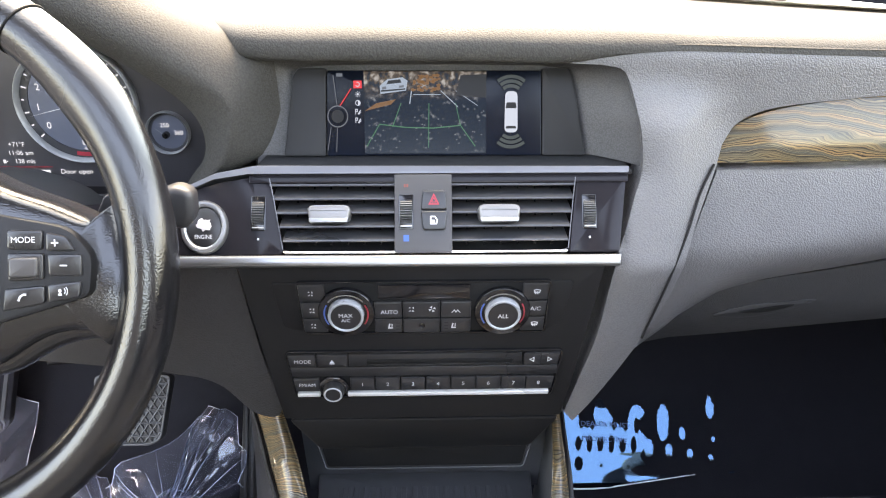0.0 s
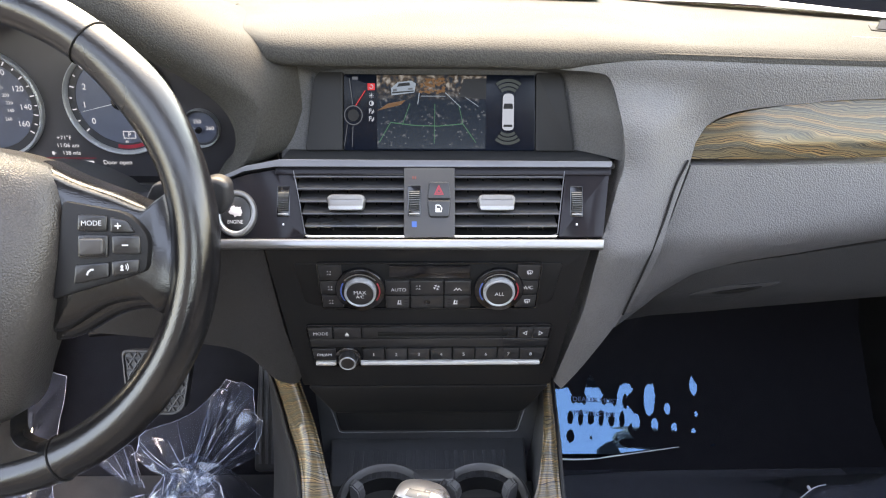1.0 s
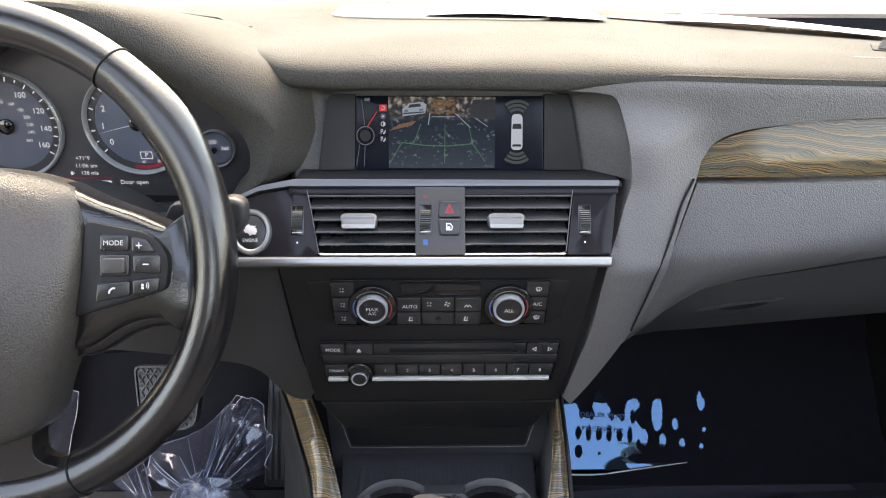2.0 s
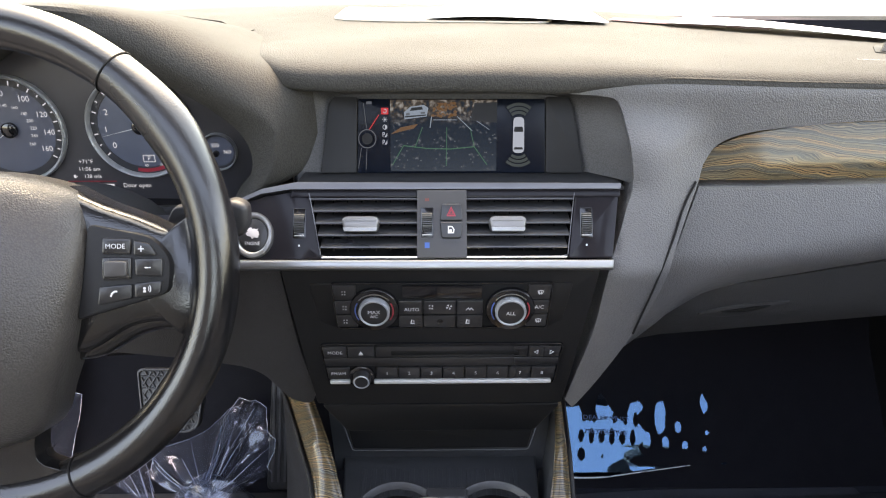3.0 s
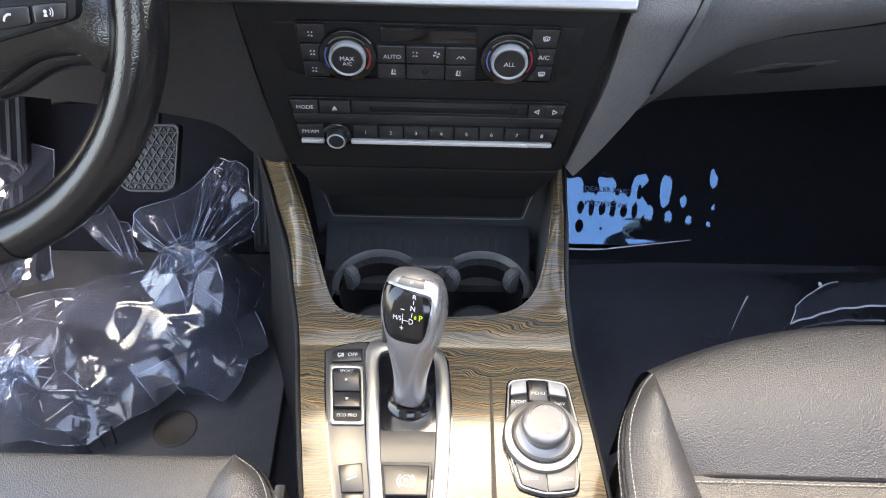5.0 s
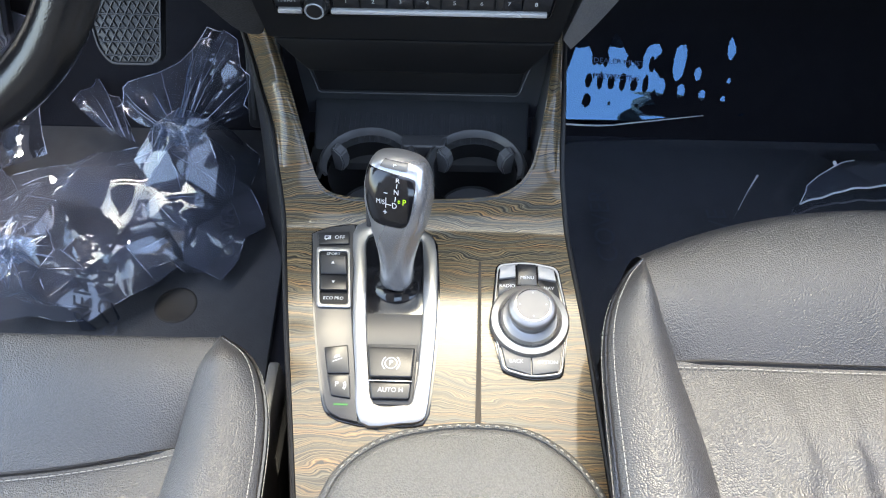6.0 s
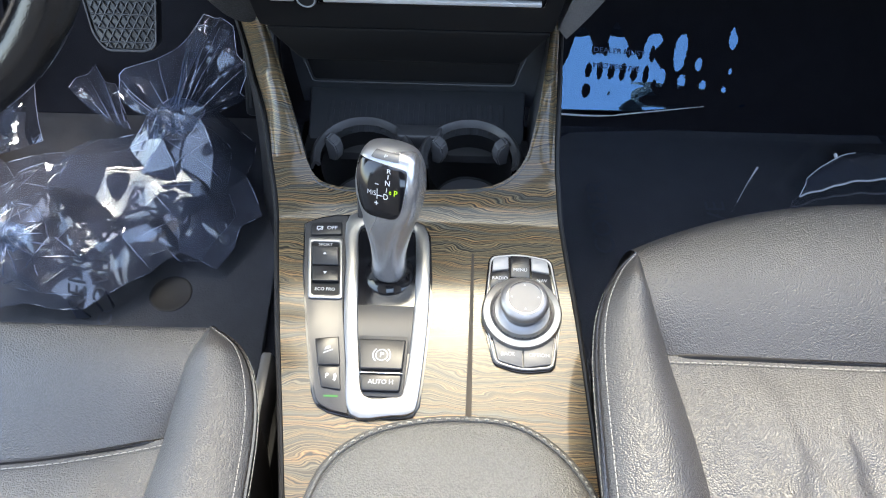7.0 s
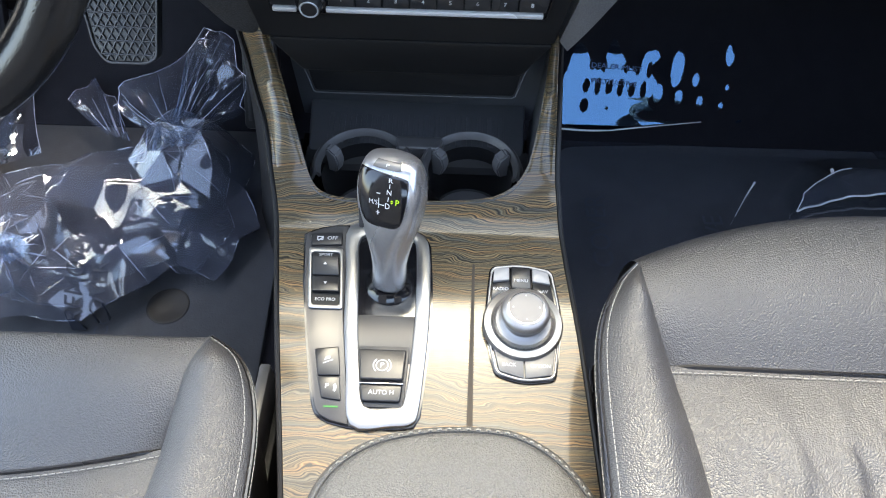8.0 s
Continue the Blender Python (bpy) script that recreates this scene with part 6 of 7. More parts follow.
def lever_f(u, v):
    cx, cy, cz, a, b, e = cps[round(v * (len(cps) - 1))]
    t = 2 * math.pi * u
    c, s = math.cos(t), math.sin(t)
    x = a * math.copysign(abs(c) ** (2 / e), c)
    y = b * math.copysign(abs(s) ** (2 / e), s)
    return Vector((cx, cy, cz)) + SIDE * x + BACK * y


knob_bm = grid(48, len(cps), lever_f, True)
bmesh.ops.contextual_create(knob_bm, geom=[e for e in knob_bm.edges if e.is_boundary and all(v.co.z > 0.5 for v in e.verts)])
part("grip", knob_bm, LEVERSILVER, lever, "satin silver grip")


def ON_LEVER(u, v, w):
    """The lever's back face: u to the right, v along the lever from its middle."""
    i = min(len(cps) - 1, max(0, v * 1000 / 0.112 / 1000 * (len(cps) - 1)))
    k = min(len(cps) - 2, int(i))
    q = cps[k] + (cps[k + 1] - cps[k]) * (i - k)
    e = q[5]
    bulge = (max(0.0, 1 - min(1, abs(u) / q[3]) ** e)) ** (1 / e)
    return Vector(q[:3]) + SIDE * u + BACK * (q[4] * bulge + w)


fb = curve_through([(-0.0160, 0.0470), (-0.0222, 0.0640), (-0.0228, 0.0815), (-0.0190, 0.0868), (0.0, 0.0860), (0.0150, 0.0832), (0.0182, 0.0780), (0.0175, 0.0630), (0.0130, 0.0470), (0.0, 0.0445)], 4)
part("gear_display", slab(fb, ON_LEVER, 0.002, 0.0005, 0.005, top=0.0010), GLOSS, lever, "gloss black gear display")
for txt, u, v, sz in (("R", 0.0050, 0.0805, 0.0040), ("N", 0.0045, 0.0705, 0.0040), ("D", 0.0035, 0.0600, 0.0040), ("M/S", -0.0080, 0.0612, 0.0034)):
    lettering(txt, ON_LEVER, u, v, sz, WHITEINK, lever, w=0.0018)
icon(strip_line([(0.0048, 0.0775), (0.0046, 0.0740)], 0.0006) + strip_line([(0.0042, 0.0670), (0.0038, 0.0635)], 0.0006) + strip_line([(-0.0035, 0.0650), (-0.0035, 0.0575)], 0.0006) + strip_line([(-0.0035, 0.0602), (0.0010, 0.0602)], 0.0006)
     + strip_line([(-0.0055, 0.0685), (-0.0025, 0.0685)], 0.0007) + strip_line([(-0.0055, 0.0545), (-0.0025, 0.0545)], 0.0007) + strip_line([(-0.0040, 0.0530), (-0.0040, 0.0560)], 0.0007), ON_LEVER, 0, 0, 1.0, WHITEINK, lever, w=0.0018)
LIME = glow("lime_light", (0.45, 1.0, 0.05), 0.10)
lettering("P", ON_LEVER, 0.0112, 0.0638, 0.0044, LIME, lever, w=0.0018)
icon([[(-0.5, 0.15), (0.5, 0.15), (0, 0.6)], [(-0.5, -0.15), (0.5, -0.15), (0, -0.6)]], ON_LEVER, 0.0070, 0.0638, 0.0024, LIME, lever, w=0.0018)
part("park_button", slab(rounded([(-0.0110, 0.0915), (0.0110, 0.0910), (0.0105, 0.1030), (-0.0085, 0.1035)], 0.001), ON_LEVER, 0.003, 0.0006, 0.004, top=0.0016), LIGHTKEY, lever, "small grey park button")
lettering("P", ON_LEVER, 0.0010, 0.0972, 0.0042, WHITEINK, lever, w=0.0021)
part("side_button", slab(rounded([(-0.011, 0.476), (0.006, 0.476), (0.008, 0.500), (-0.006, 0.502)], 0.003), lambda u, v, w: Vector((-0.0335 - w, 0.478 + 0.4 * (v - 0.49) + u, v)), 0.004, 0.001), PLASTIC, lever, "black release button on the side")
part("boot", lathe([(0.0215, -0.004), (0.0205, 0.003), (0.0170, 0.006), (0.0145, 0.010)], ON_CONSOLE, -0.0108, 0.4515, 32), GLOSS, lever, "black collar at the foot")

# ---- rotary controller ----
ctrl = thing("rotary_controller", (0.10, 0.416, 0.41), "silver rotary controller with black menu buttons round it", "controller")
co = rounded([(0.0750, 0.4710), (0.1000, 0.4745), (0.1270, 0.4690), (0.1330, 0.4220), (0.1290, 0.3960), (0.1250, 0.3700), (0.1000, 0.3665), (0.0785, 0.3730), (0.0730, 0.3960), (0.0700, 0.4180)], [0.006, 0.02, 0.006, 0.02, 0.01, 0.005, 0.02, 0.005, 0.01, 0.02], 4)
part("base", slab([(0.1005 + (u - 0.1005) * 1.04, 0.42 + (v - 0.42) * 1.03) for u, v in co], ON_CONSOLE, 0.005, 0.001, top=0.0022), GLOSS, ctrl)
ci = [(0.1005 + (u - 0.1005) * 0.945, 0.42 + (v - 0.42) * 0.96) for u, v in co]
part("frame", ring(co, ci, ON_CONSOLE, 0.005, 0.001, top=0.0042), GREYSILVER, ctrl, "grey metallic frame")
part("floor_plate", slab(ci, ON_CONSOLE, 0.003, 0, top=0.0026), GLOSS, ctrl)
LIGHTBTN = shader("pale_button", (0.28, 0.27, 0.26), 0.35)
for outl, txt, mat in (([(0.0775, 0.4685), (0.0905, 0.4705), (0.0905, 0.4580), (0.0765, 0.4560)], "", LIGHTBTN), ([(0.0920, 0.4710), (0.1085, 0.4705), (0.1085, 0.4495), (0.0920, 0.4500)], "MENU", BUTTON), ([(0.1100, 0.4700), (0.1235, 0.4665), (0.1250, 0.4545), (0.1100, 0.4570)], "", LIGHTBTN),
                       ([(0.0762, 0.4545), (0.0905, 0.4565), (0.0905, 0.4450), (0.0745, 0.4360)], "RADIO", BUTTON), ([(0.1100, 0.4555), (0.1252, 0.4530), (0.1275, 0.4360), (0.1100, 0.4460)], "NAV", BUTTON),
                       # BACK and OPTION take a paler grey that paints the glare on them
                       ([(0.0765, 0.3950), (0.0850, 0.3890), (0.1003, 0.3845), (0.1003, 0.3690), (0.0810, 0.3748)], "BACK", LIGHTKEY), ([(0.1013, 0.3845), (0.1160, 0.3890), (0.1265, 0.3960), (0.1225, 0.3725), (0.1013, 0.3690)], "OPTION", LIGHTKEY)):
    part("button", slab(rounded(outl, 0.001, 2), ON_CONSOLE, 0.004, 0.0008, top=0.0052), mat, ctrl)
    if txt:
        mx, my = sum(q[0] for q in outl) / len(outl), sum(q[1] for q in outl) / len(outl)
        my = {"MENU": 0.4570, "RADIO": 0.4485, "NAV": 0.4470, "BACK": 0.3800, "OPTION": 0.3795}[txt]
        lettering(txt, ON_CONSOLE, mx, my, 0.0030, WHITEINK, ctrl, w=0.0056)
part("ring", lathe([(0.0328, 0.001), (0.0330, 0.0060), (0.0315, 0.0085), (0.0265, 0.0095), (0.0240, 0.0075), (0.0225, 0.0060)], ON_CONSOLE, 0.1005, 0.4165, 48), SILVER, ctrl, "broad satin silver ring")
kn = part("knob", lathe([(0.0235, 0.004), (0.0238, 0.0085), (0.0222, 0.0115), (0.0185, 0.0125), (0.0165, 0.0140), (0.0165, 0.0200), (0.0190, 0.0235), (0.0197, 0.0270), (0.0188, 0.0300), (0.0168, 0.0318), (0.0145, 0.0324), (0.0134, 0.0318)], ON_CONSOLE, 0.1005, 0.4165, 48), KNOB, ctrl, "turned silver knob")
part("cap_ring", lathe([(0.0147, 0.0320), (0.0143, 0.0329), (0.0137, 0.0330), (0.0132, 0.0318)], ON_CONSOLE, 0.1005, 0.4165, 40), CHROME, kn, "thin bright ring")
part("cap", lathe([(0.0136, 0.0312), (0.0132, 0.0319), (0.0, 0.0325)], ON_CONSOLE, 0.1005, 0.4165, 36), CAPGREY, kn, "flat grey cap")
for k in range(4):
    a = math.pi / 2 * k
    icon([[(-0.4, -0.2), (0.4, -0.2), (0, 0.5)]], ON_CONSOLE, 0.1005 + 0.0104 * math.cos(a), 0.4165 + 0.0104 * math.sin(a), 0.0020, WHITEINK, kn, w=0.0337)
for k in range(24):
    a = 2 * math.pi * k / 24
    c, s = math.cos(a), math.sin(a)
    part("notch", tube([ON_CONSOLE(0.1005 + r * c, 0.4165 + r * s, w) for r, w in ((0.0236, 0.0050), (0.0238, 0.0085))], 0.0008, 5), CAPGREY, kn)

# ---- armrest ----
arm = thing("armrest", (0.046, 0.1, 0.40), "closed padded leather armrest lid with edge stitching", "armrest")
am = [(-0.066, 0.2), (-0.055, 0.258), (-0.042, 0.287), (-0.015, 0.307), (0.020, 0.3165), (0.055, 0.3195), (0.090, 0.317), (0.117, 0.304), (0.138, 0.283), (0.151, 0.256), (0.160, 0.2), (0.162, 0.0), (0.160, -0.2), (-0.066, -0.2), (-0.068, 0.0)]


def arm_map(u, v, w):
    crown = 0.008 * max(0, 1 - ((u - 0.047) / 0.11) ** 2) - 0.10 * max(0, v - 0.26) * 0.6
    return ON_CONSOLE(u, v, w + crown)


arm_line = curve_through([(0.047 + (u - 0.047) * 1.02, v + 0.0035) for u, v in am], 5)
ARM_RINGS = [(1.0, -0.016), (1.0, 0.010), (0.995, 0.018), (0.98, 0.0245), (0.955, 0.0280), (0.942, 0.0282), (0.934, 0.0268), (0.926, 0.0284), (0.90, 0.0302), (0.8, 0.0315), (0.55, 0.0325), (0.25, 0.033), (0.02, 0.033)]


def arm_point(i, k):
    q, (sc, w) = arm_line[i % len(arm_line)], ARM_RINGS[k]
    inset = 1 - sc
    return arm_map(0.047 + (q[0] - 0.047) * sc, 0.06 + (q[1] - 0.06) * (1 - inset * 0.45 if sc > 0.85 else sc + 0.083 * sc), w)


lid_bm = bmesh.new()
lid_v = [[lid_bm.verts.new(arm_point(i, k)) for i in range(len(arm_line))] for k in range(len(ARM_RINGS))]
for p, q in zip(lid_v, lid_v[1:]):
    for i in range(len(arm_line)):
        lid_bm.faces.new((p[i], p[(i + 1) % len(arm_line)], q[(i + 1) % len(arm_line)], q[i]))
lid_bm.faces.new(lid_v[-1])
part("lid", lid_bm, ARM, arm, "pebbled grey leather pad with a sewn edge", smooth=60)
ring_in = [np.array((0.047 + (u - 0.047) * 0.953, 0.06 + (v - 0.06) * 0.979)) for u, v in arm_line]
stitches = bmesh.new()
dense = [q for a, b in zip(ring_in[10:70], ring_in[11:71]) for q in (a + (b - a) * k / 2 for k in range(2))]
for a, b in list(zip(dense, dense[1:]))[::2]:
    d = (b - a)
    a2, b2 = a + d * 0.12, b - d * 0.12
    merge(stitches, tube([arm_map(a2[0], a2[1], 0.0282), arm_map((a2[0] + b2[0]) / 2, (a2[1] + b2[1]) / 2, 0.0290), arm_map(b2[0], b2[1], 0.0282)], 0.0007, 5))
part("stitching", stitches, ARMSTITCH, arm, "row of edge stitches", kind="stuff")


# ---- front seats ----
def stitch_row(line, name, parent, every=0.0042, r=0.00042, lift=0.0005):
    """Short pale thread stitches along a line of points."""
    bm = bmesh.new()
    p = [Vector(q) for q in line]
    d = [0.0]
    for a, b in zip(p, p[1:]):
        d.append(d[-1] + (b - a).length)
    n = int(d[-1] / every)

    def at(s):
        i = max(0, min(len(p) - 2, int(np.searchsorted(d, s)) - 1))
        k = (s - d[i]) / max(1e-9, d[i + 1] - d[i])
        return p[i].lerp(p[i + 1], k)
    for i in range(n):
        a, b = at((i + 0.12) * every), at((i + 0.88) * every)
        merge(bm, tube([a, (a + b) / 2 + Vector((0, 0, lift)), b], r, 4))
    return part(name, bm, STITCH, parent, "row of pale stitches")


def car_seat(x0, sign, y0, z0, label, wrinkle, sweep, bulge, roll, seam_pts):
    seat = thing("leather_seat", (x0 + sign * 0.26, 0.05, FLOOR_Z), label, "car seat", "front seats")
    width = 0.515
    seam = curve_through(seam_pts, 8, False)
    edge = curve_through([seam_pts[0], (0.024, -0.018), (0.009, -0.048), (0.002, -0.09), (0.0, -0.17), (0.0, -0.28), (0.0, -0.55)], 7, False)
    edge = [np.array((np.interp(k, np.linspace(0, 1, len(edge)), [q[0] for q in edge]), np.interp(k, np.linspace(0, 1, len(edge)), [q[1] for q in edge]))) for k in np.linspace(0, 1, len(seam))]

    def place(s, dy, dz):
        return Vector((x0 + sign * s, y0 + dy, z0 + dz))

    def fall(dy):
        return -0.020 * step(0.02, -0.10, dy) - 0.10 * max(0, -dy - 0.15) * 0.35

    def bolster_f(u, v, flip=False):
        i = round(u * (len(seam) - 1))
        a, b = seam[i], edge[i]
        wdt = min(1, u * 5)
        if v <= 0.6:
            t = v / 0.6
            s, dy = a[0] + (b[0] - a[0]) * t, a[1] + (b[1] - a[1]) * t
            dz = fall(a[1]) * (1 - t) + (0.3 * fall(b[1]) - 0.004) * t + 0.020 * wdt * math.sin(math.pi * min(1, t * 0.95 + 0.06)) ** 0.8
        else:
            t = (v - 0.6) / 0.4
            s, dy = b[0] - 0.004 * math.sin(math.pi * min(1, 4 * t)) * wdt + 0.022 * t * wdt, b[1] + 0.01 * t * (1 - wdt)
            dz = 0.3 * fall(b[1]) - 0.004 + 0.020 * wdt * math.sin(math.pi * 0.99) ** 0.8 - 0.2 * t ** 1.3
        if flip:
            s = width - s
        return place(s, dy, dz)
    part("bolster", grid(len(seam), 26, bolster_f), SEAT, seat, "padded leather side bolster")
    part("bolster", grid(len(seam), 26, lambda u, v: bolster_f(u, v, True)), SEAT, seat, "padded leather side bolster")

    def front_dy(s):
        k = (s - width / 2) / (width / 2 - seam_pts[0][0])
        return bulge * (1 - min(1, abs(k)) ** 2.2)

    def seam_s(dy):
        return float(np.interp(-dy, [-q[1] for q in seam], [q[0] for q in seam]))

    def back_dy(s):
        return -0.078 + sweep * 0.35 - sweep * (1 - ((s - width / 2) / (width / 2)) ** 2)

    def thigh_f(u, v):
        # from the cross seam forward, then rolled down the front
        if v < 0.6:
            t = v / 0.6
            # the pad tucks in under the bolsters
            sa = seam_s(-0.085 * (1 - t)) - 0.010 * (1 - t ** 3)
            s = sa + (width - 2 * sa) * u
            dy = back_dy(s) * (1 - t) + front_dy(s) * t
            dz = fall(dy) * (1 - t) + 0.008 * math.sin(math.pi * min(1, 0.08 + t * 0.62)) - 0.004 + 0.006 * math.sin(math.pi * u) * t
            edge_k = min(1, min(u, 1 - u) * 14)
            dz += 0.008 * (edge_k - 1) * (1 - t)
            dz -= 0.008 * t ** 3
        else:
            t = (v - 0.6) / 0.4
            s = seam_pts[0][0] + (width - 2 * seam_pts[0][0]) * u
            dy = front_dy(s) + roll * math.sin(math.pi / 2 * min(1, t * 2))
            dz = -0.004 + 0.008 * math.sin(math.pi * 0.70) - 0.008 + 0.006 * math.sin(math.pi * u) - 0.17 * t ** 1.4
        return place(s, dy, dz)
    part("thigh_pad", grid(49, 40, thigh_f), SEAT, seat, "leather front pad of the cushion")

    def main_f(u, v):
        t = v
        dy0 = -0.090 - 0.46 * t
        sa = seam_s(dy0)
        s = sa + (width - 2 * sa) * u
        dy = back_dy(s) - 0.0015 - 0.46 * t
        k = min(1, min(u, 1 - u) * 9)
        dz = fall(dy) + 0.012 * math.sin(math.pi * min(0.5, t * 3.5 + 0.02)) * (0.25 + 0.75 * k) - 0.002
        n1 = noise.noise(Vector((s * 26, dy * 7, z0 * 9)))
        n2 = noise.noise(Vector((s * 60 + dy * 30, dy * 18, 3.3 + z0)))
        dz += wrinkle * (0.0045 * (1 - abs(n1)) ** 6 - 0.004 * (1 - abs(n2)) ** 10) * k * min(1, t * 5)
        return place(s, dy, dz)
    part("centre_pad", grid(81, 70, main_f), SEAT, seat, "leather centre pad with soft creases")
    # piping, seams and stitches
    part("piping", tube([bolster_f(i / (len(seam) - 1), 0.60) + Vector((-sign * 0.001, 0, 0.0005)) for i in range(len(seam))], 0.0016, 6), RIM, seat, "dark piping")
    stitch_row([bolster_f(i / (len(seam) - 1), 0.555) + Vector((0, 0, 0.0006)) for i in range(len(seam))], "stitching", seat)
    stitch_row([bolster_f(i / (len(seam) - 1), 0.625) + Vector((-sign * 0.0012, 0, 0.0004)) for i in range(len(seam))], "stitching", seat)
    part("cross_seam", tube([thigh_f(i / 48, 0.0) + Vector((0, -0.0012, 0.0012)) for i in range(49)], 0.0017, 6), RIM, seat, "dark seam welt")
    stitch_row([main_f(i / 80, 0.012) + Vector((0, 0, 0.0012)) for i in range(81)], "stitching", seat, 0.0052)
    part("seat_base", box(min(x0 + sign * 0.03, x0 + sign * 0.485), y0 - 0.5, FLOOR_Z + 0.03, max(x0 + sign * 0.03, x0 + sign * 0.485), y0 - 0.03, z0 - 0.09, 0.01), PLASTIC, seat, "black seat base")
    bx = x0 + sign * width / 2
    part("backrest", slab(rounded([(bx - 0.23, z0 - 0.05), (bx + 0.23, z0 - 0.05), (bx + 0.20, z0 + 0.58), (bx - 0.20, z0 + 0.58)], 0.06), leaning(y0 - 0.55, z0, -0.32), 0.10, 0.03), SEAT, seat)
    return seat


car_seat(-0.0965, -1, 0.388, 0.430, "dark grey leather driver seat cushion with pale stitching", 0.5, 0.05, -0.004, 0.010, [(0.050, 0.0), (0.062, -0.032), (0.068, -0.09), (0.074, -0.17), (0.079, -0.28), (0.082, -0.55)])
car_seat(0.1455, 1, 0.441, 0.474, "creased grey leather passenger seat cushion with pale stitching", 1.0, 0.004, 0.050, 0.028, [(0.040, 0.0), (0.046, -0.04), (0.055, -0.09), (0.066, -0.17), (0.073, -0.28), (0.076, -0.55)])
rail = thing("seat_rail", (-0.13, 0.38, FLOOR_Z), "grey metal seat rail beside the driver seat", "seat rail")
part("rail", box(-0.1345, 0.16, FLOOR_Z, -0.1215, 0.415, 0.26, 0.003), SOFTBLACK, rail)
part("cover", box(-0.139, 0.35, 0.255, -0.128, 0.430, 0.305, 0.003), LIGHTKEY, rail, "grey metal end piece")


# ---- footwells ----
mat_ = thing("floor_mat", (-0.40, 0.68, FLOOR_Z), "black carpet floor mat in the driver footwell", "floor mat", "floor mats")
part("carpet", slab(rounded([(-0.66, 0.45), (-0.175, 0.45), (-0.19, 0.86), (-0.25, 0.92), (-0.62, 0.92)], 0.03), lambda u, v, w: Vector((u, v, FLOOR_Z + w)), 0.008, 0.003, top=0.008), MATRUBBER, mat_)
part("fastener", lathe([(0.026, 0.007), (0.026, 0.0085), (0.024, 0.0092), (0.022, 0.0085), (0.0, 0.0085)], lambda u, v, w: Vector((u, v, FLOOR_Z + w)), -0.303, 0.571, 32), SOFTBLACK, mat_, "round black mat fastener")
mat2 = thing("floor_mat", (0.44, 0.68, FLOOR_Z), "black floor mat under clear film in the passenger footwell", "floor mat", "floor mats")
part("carpet", slab(rounded([(0.175, 0.45), (0.70, 0.45), (0.66, 0.90), (0.19, 0.87)], 0.03), lambda u, v, w: Vector((u, v, FLOOR_Z + w)), 0.008, 0.003, top=0.008), MATRUBBER, mat2)

# pedals
PEDALGREY = shader("pedal_rubber", (0.034, 0.034, 0.037), 0.5)
ON_PEDAL_FLAT = leaning(0.850, 0.36, 0.55)


def ON_PEDAL(u, v, w):
    return ON_PEDAL_FLAT(-0.377 + 1.12 * (u + 0.3675), v + 0.006, w)


brake = thing("brake_pedal", (-0.37, 0.87, 0.33), "brake pedal with a grey diamond-patterned rubber pad", "pedal", "pedals")
pedal_line = rounded([(-0.412, 0.402), (-0.323, 0.402), (-0.333, 0.330), (-0.345, 0.323), (-0.392, 0.323), (-0.404, 0.340)], 0.008)
part("pad", slab(pedal_line, ON_PEDAL, 0.014, 0.004, segments=3), PLASTIC, brake)
part("edge", ring(pedal_line, [(-0.3675 + (u + 0.3675) * 0.94, 0.3625 + (v - 0.3625) * 0.93) for u, v in pedal_line], ON_PEDAL, 0.004, 0.0008, top=0.0025), PEDALGREY, brake)


def inside(u, v):
    return 0.326 < v < 0.399 and (-0.411 + 0.012 * (0.402 - v) / 0.08 + 0.003 < u < -0.3245 - 0.012 * (0.402 - v) / 0.08)


for k in range(-14, 22):
    for sgn in (1, -1):
        pts = [(-0.3675 + sgn * (t * 0.050 + (k - 4) * 0.0098), 0.3625 + t * 0.075) for t in np.linspace(-0.5, 0.5, 41)]
        run = [q for q in pts if inside(*q)]
        if len(run) > 4:
            part("rib", tube([ON_PEDAL(u, v, 0.001) for u, v in (run[0], run[-1])], 0.0013, 6), PEDALGREY, brake)
for k in range(5):
    v = 0.3335 + 0.0147 * k
    run = [q for q in ((-0.42 + 0.001 * i, v) for i in range(110)) if inside(*q)]
    part("rib", tube([ON_PEDAL(u, q, 0.001) for u, q in (run[0], run[-1])], 0.0013, 6), PEDALGREY, brake)
part("arm", tube([(-0.366, 0.875, 0.385), (-0.35, 0.93, 0.50), (-0.34, 0.97, 0.62)], 0.009, 8), PLASTIC, brake)
gas = thing("accelerator_pedal", (-0.235, 0.87, 0.19), "tall ribbed black accelerator pedal", "pedal", "pedals")
ON_GAS = leaning(0.865, 0.20, 0.62)
part("pad", slab(rounded([(-0.262, 0.195), (-0.205, 0.195), (-0.212, 0.350), (-0.258, 0.350)], 0.008), ON_GAS, 0.012, 0.003), PLASTIC, gas)
for i in range(5):
    x = -0.253 + 0.0095 * i
    part("rib", slab(rect(x - 0.0022, 0.205, x + 0.0022, 0.342, 0.001), ON_GAS, 0.003, 0.0008, top=0.0024), RIBBED, gas)
rest = thing("footrest", (-0.665, 0.88, 0.19), "ribbed black footrest under clear film", "footrest")
ON_REST = leaning(0.87, 0.20, 0.75)
part("pad", slab(rounded([(-0.735, 0.19), (-0.595, 0.19), (-0.595, 0.40), (-0.735, 0.40)], 0.01), ON_REST, 0.012, 0.003), CARPET, rest)
for i in range(9):
    x = -0.725 + 0.0150 * i
    part("rib", slab(rect(x - 0.003, 0.20, x + 0.003, 0.392, 0.001), ON_REST, 0.003, 0.0008, top=0.0026), MATRUBBER, rest)


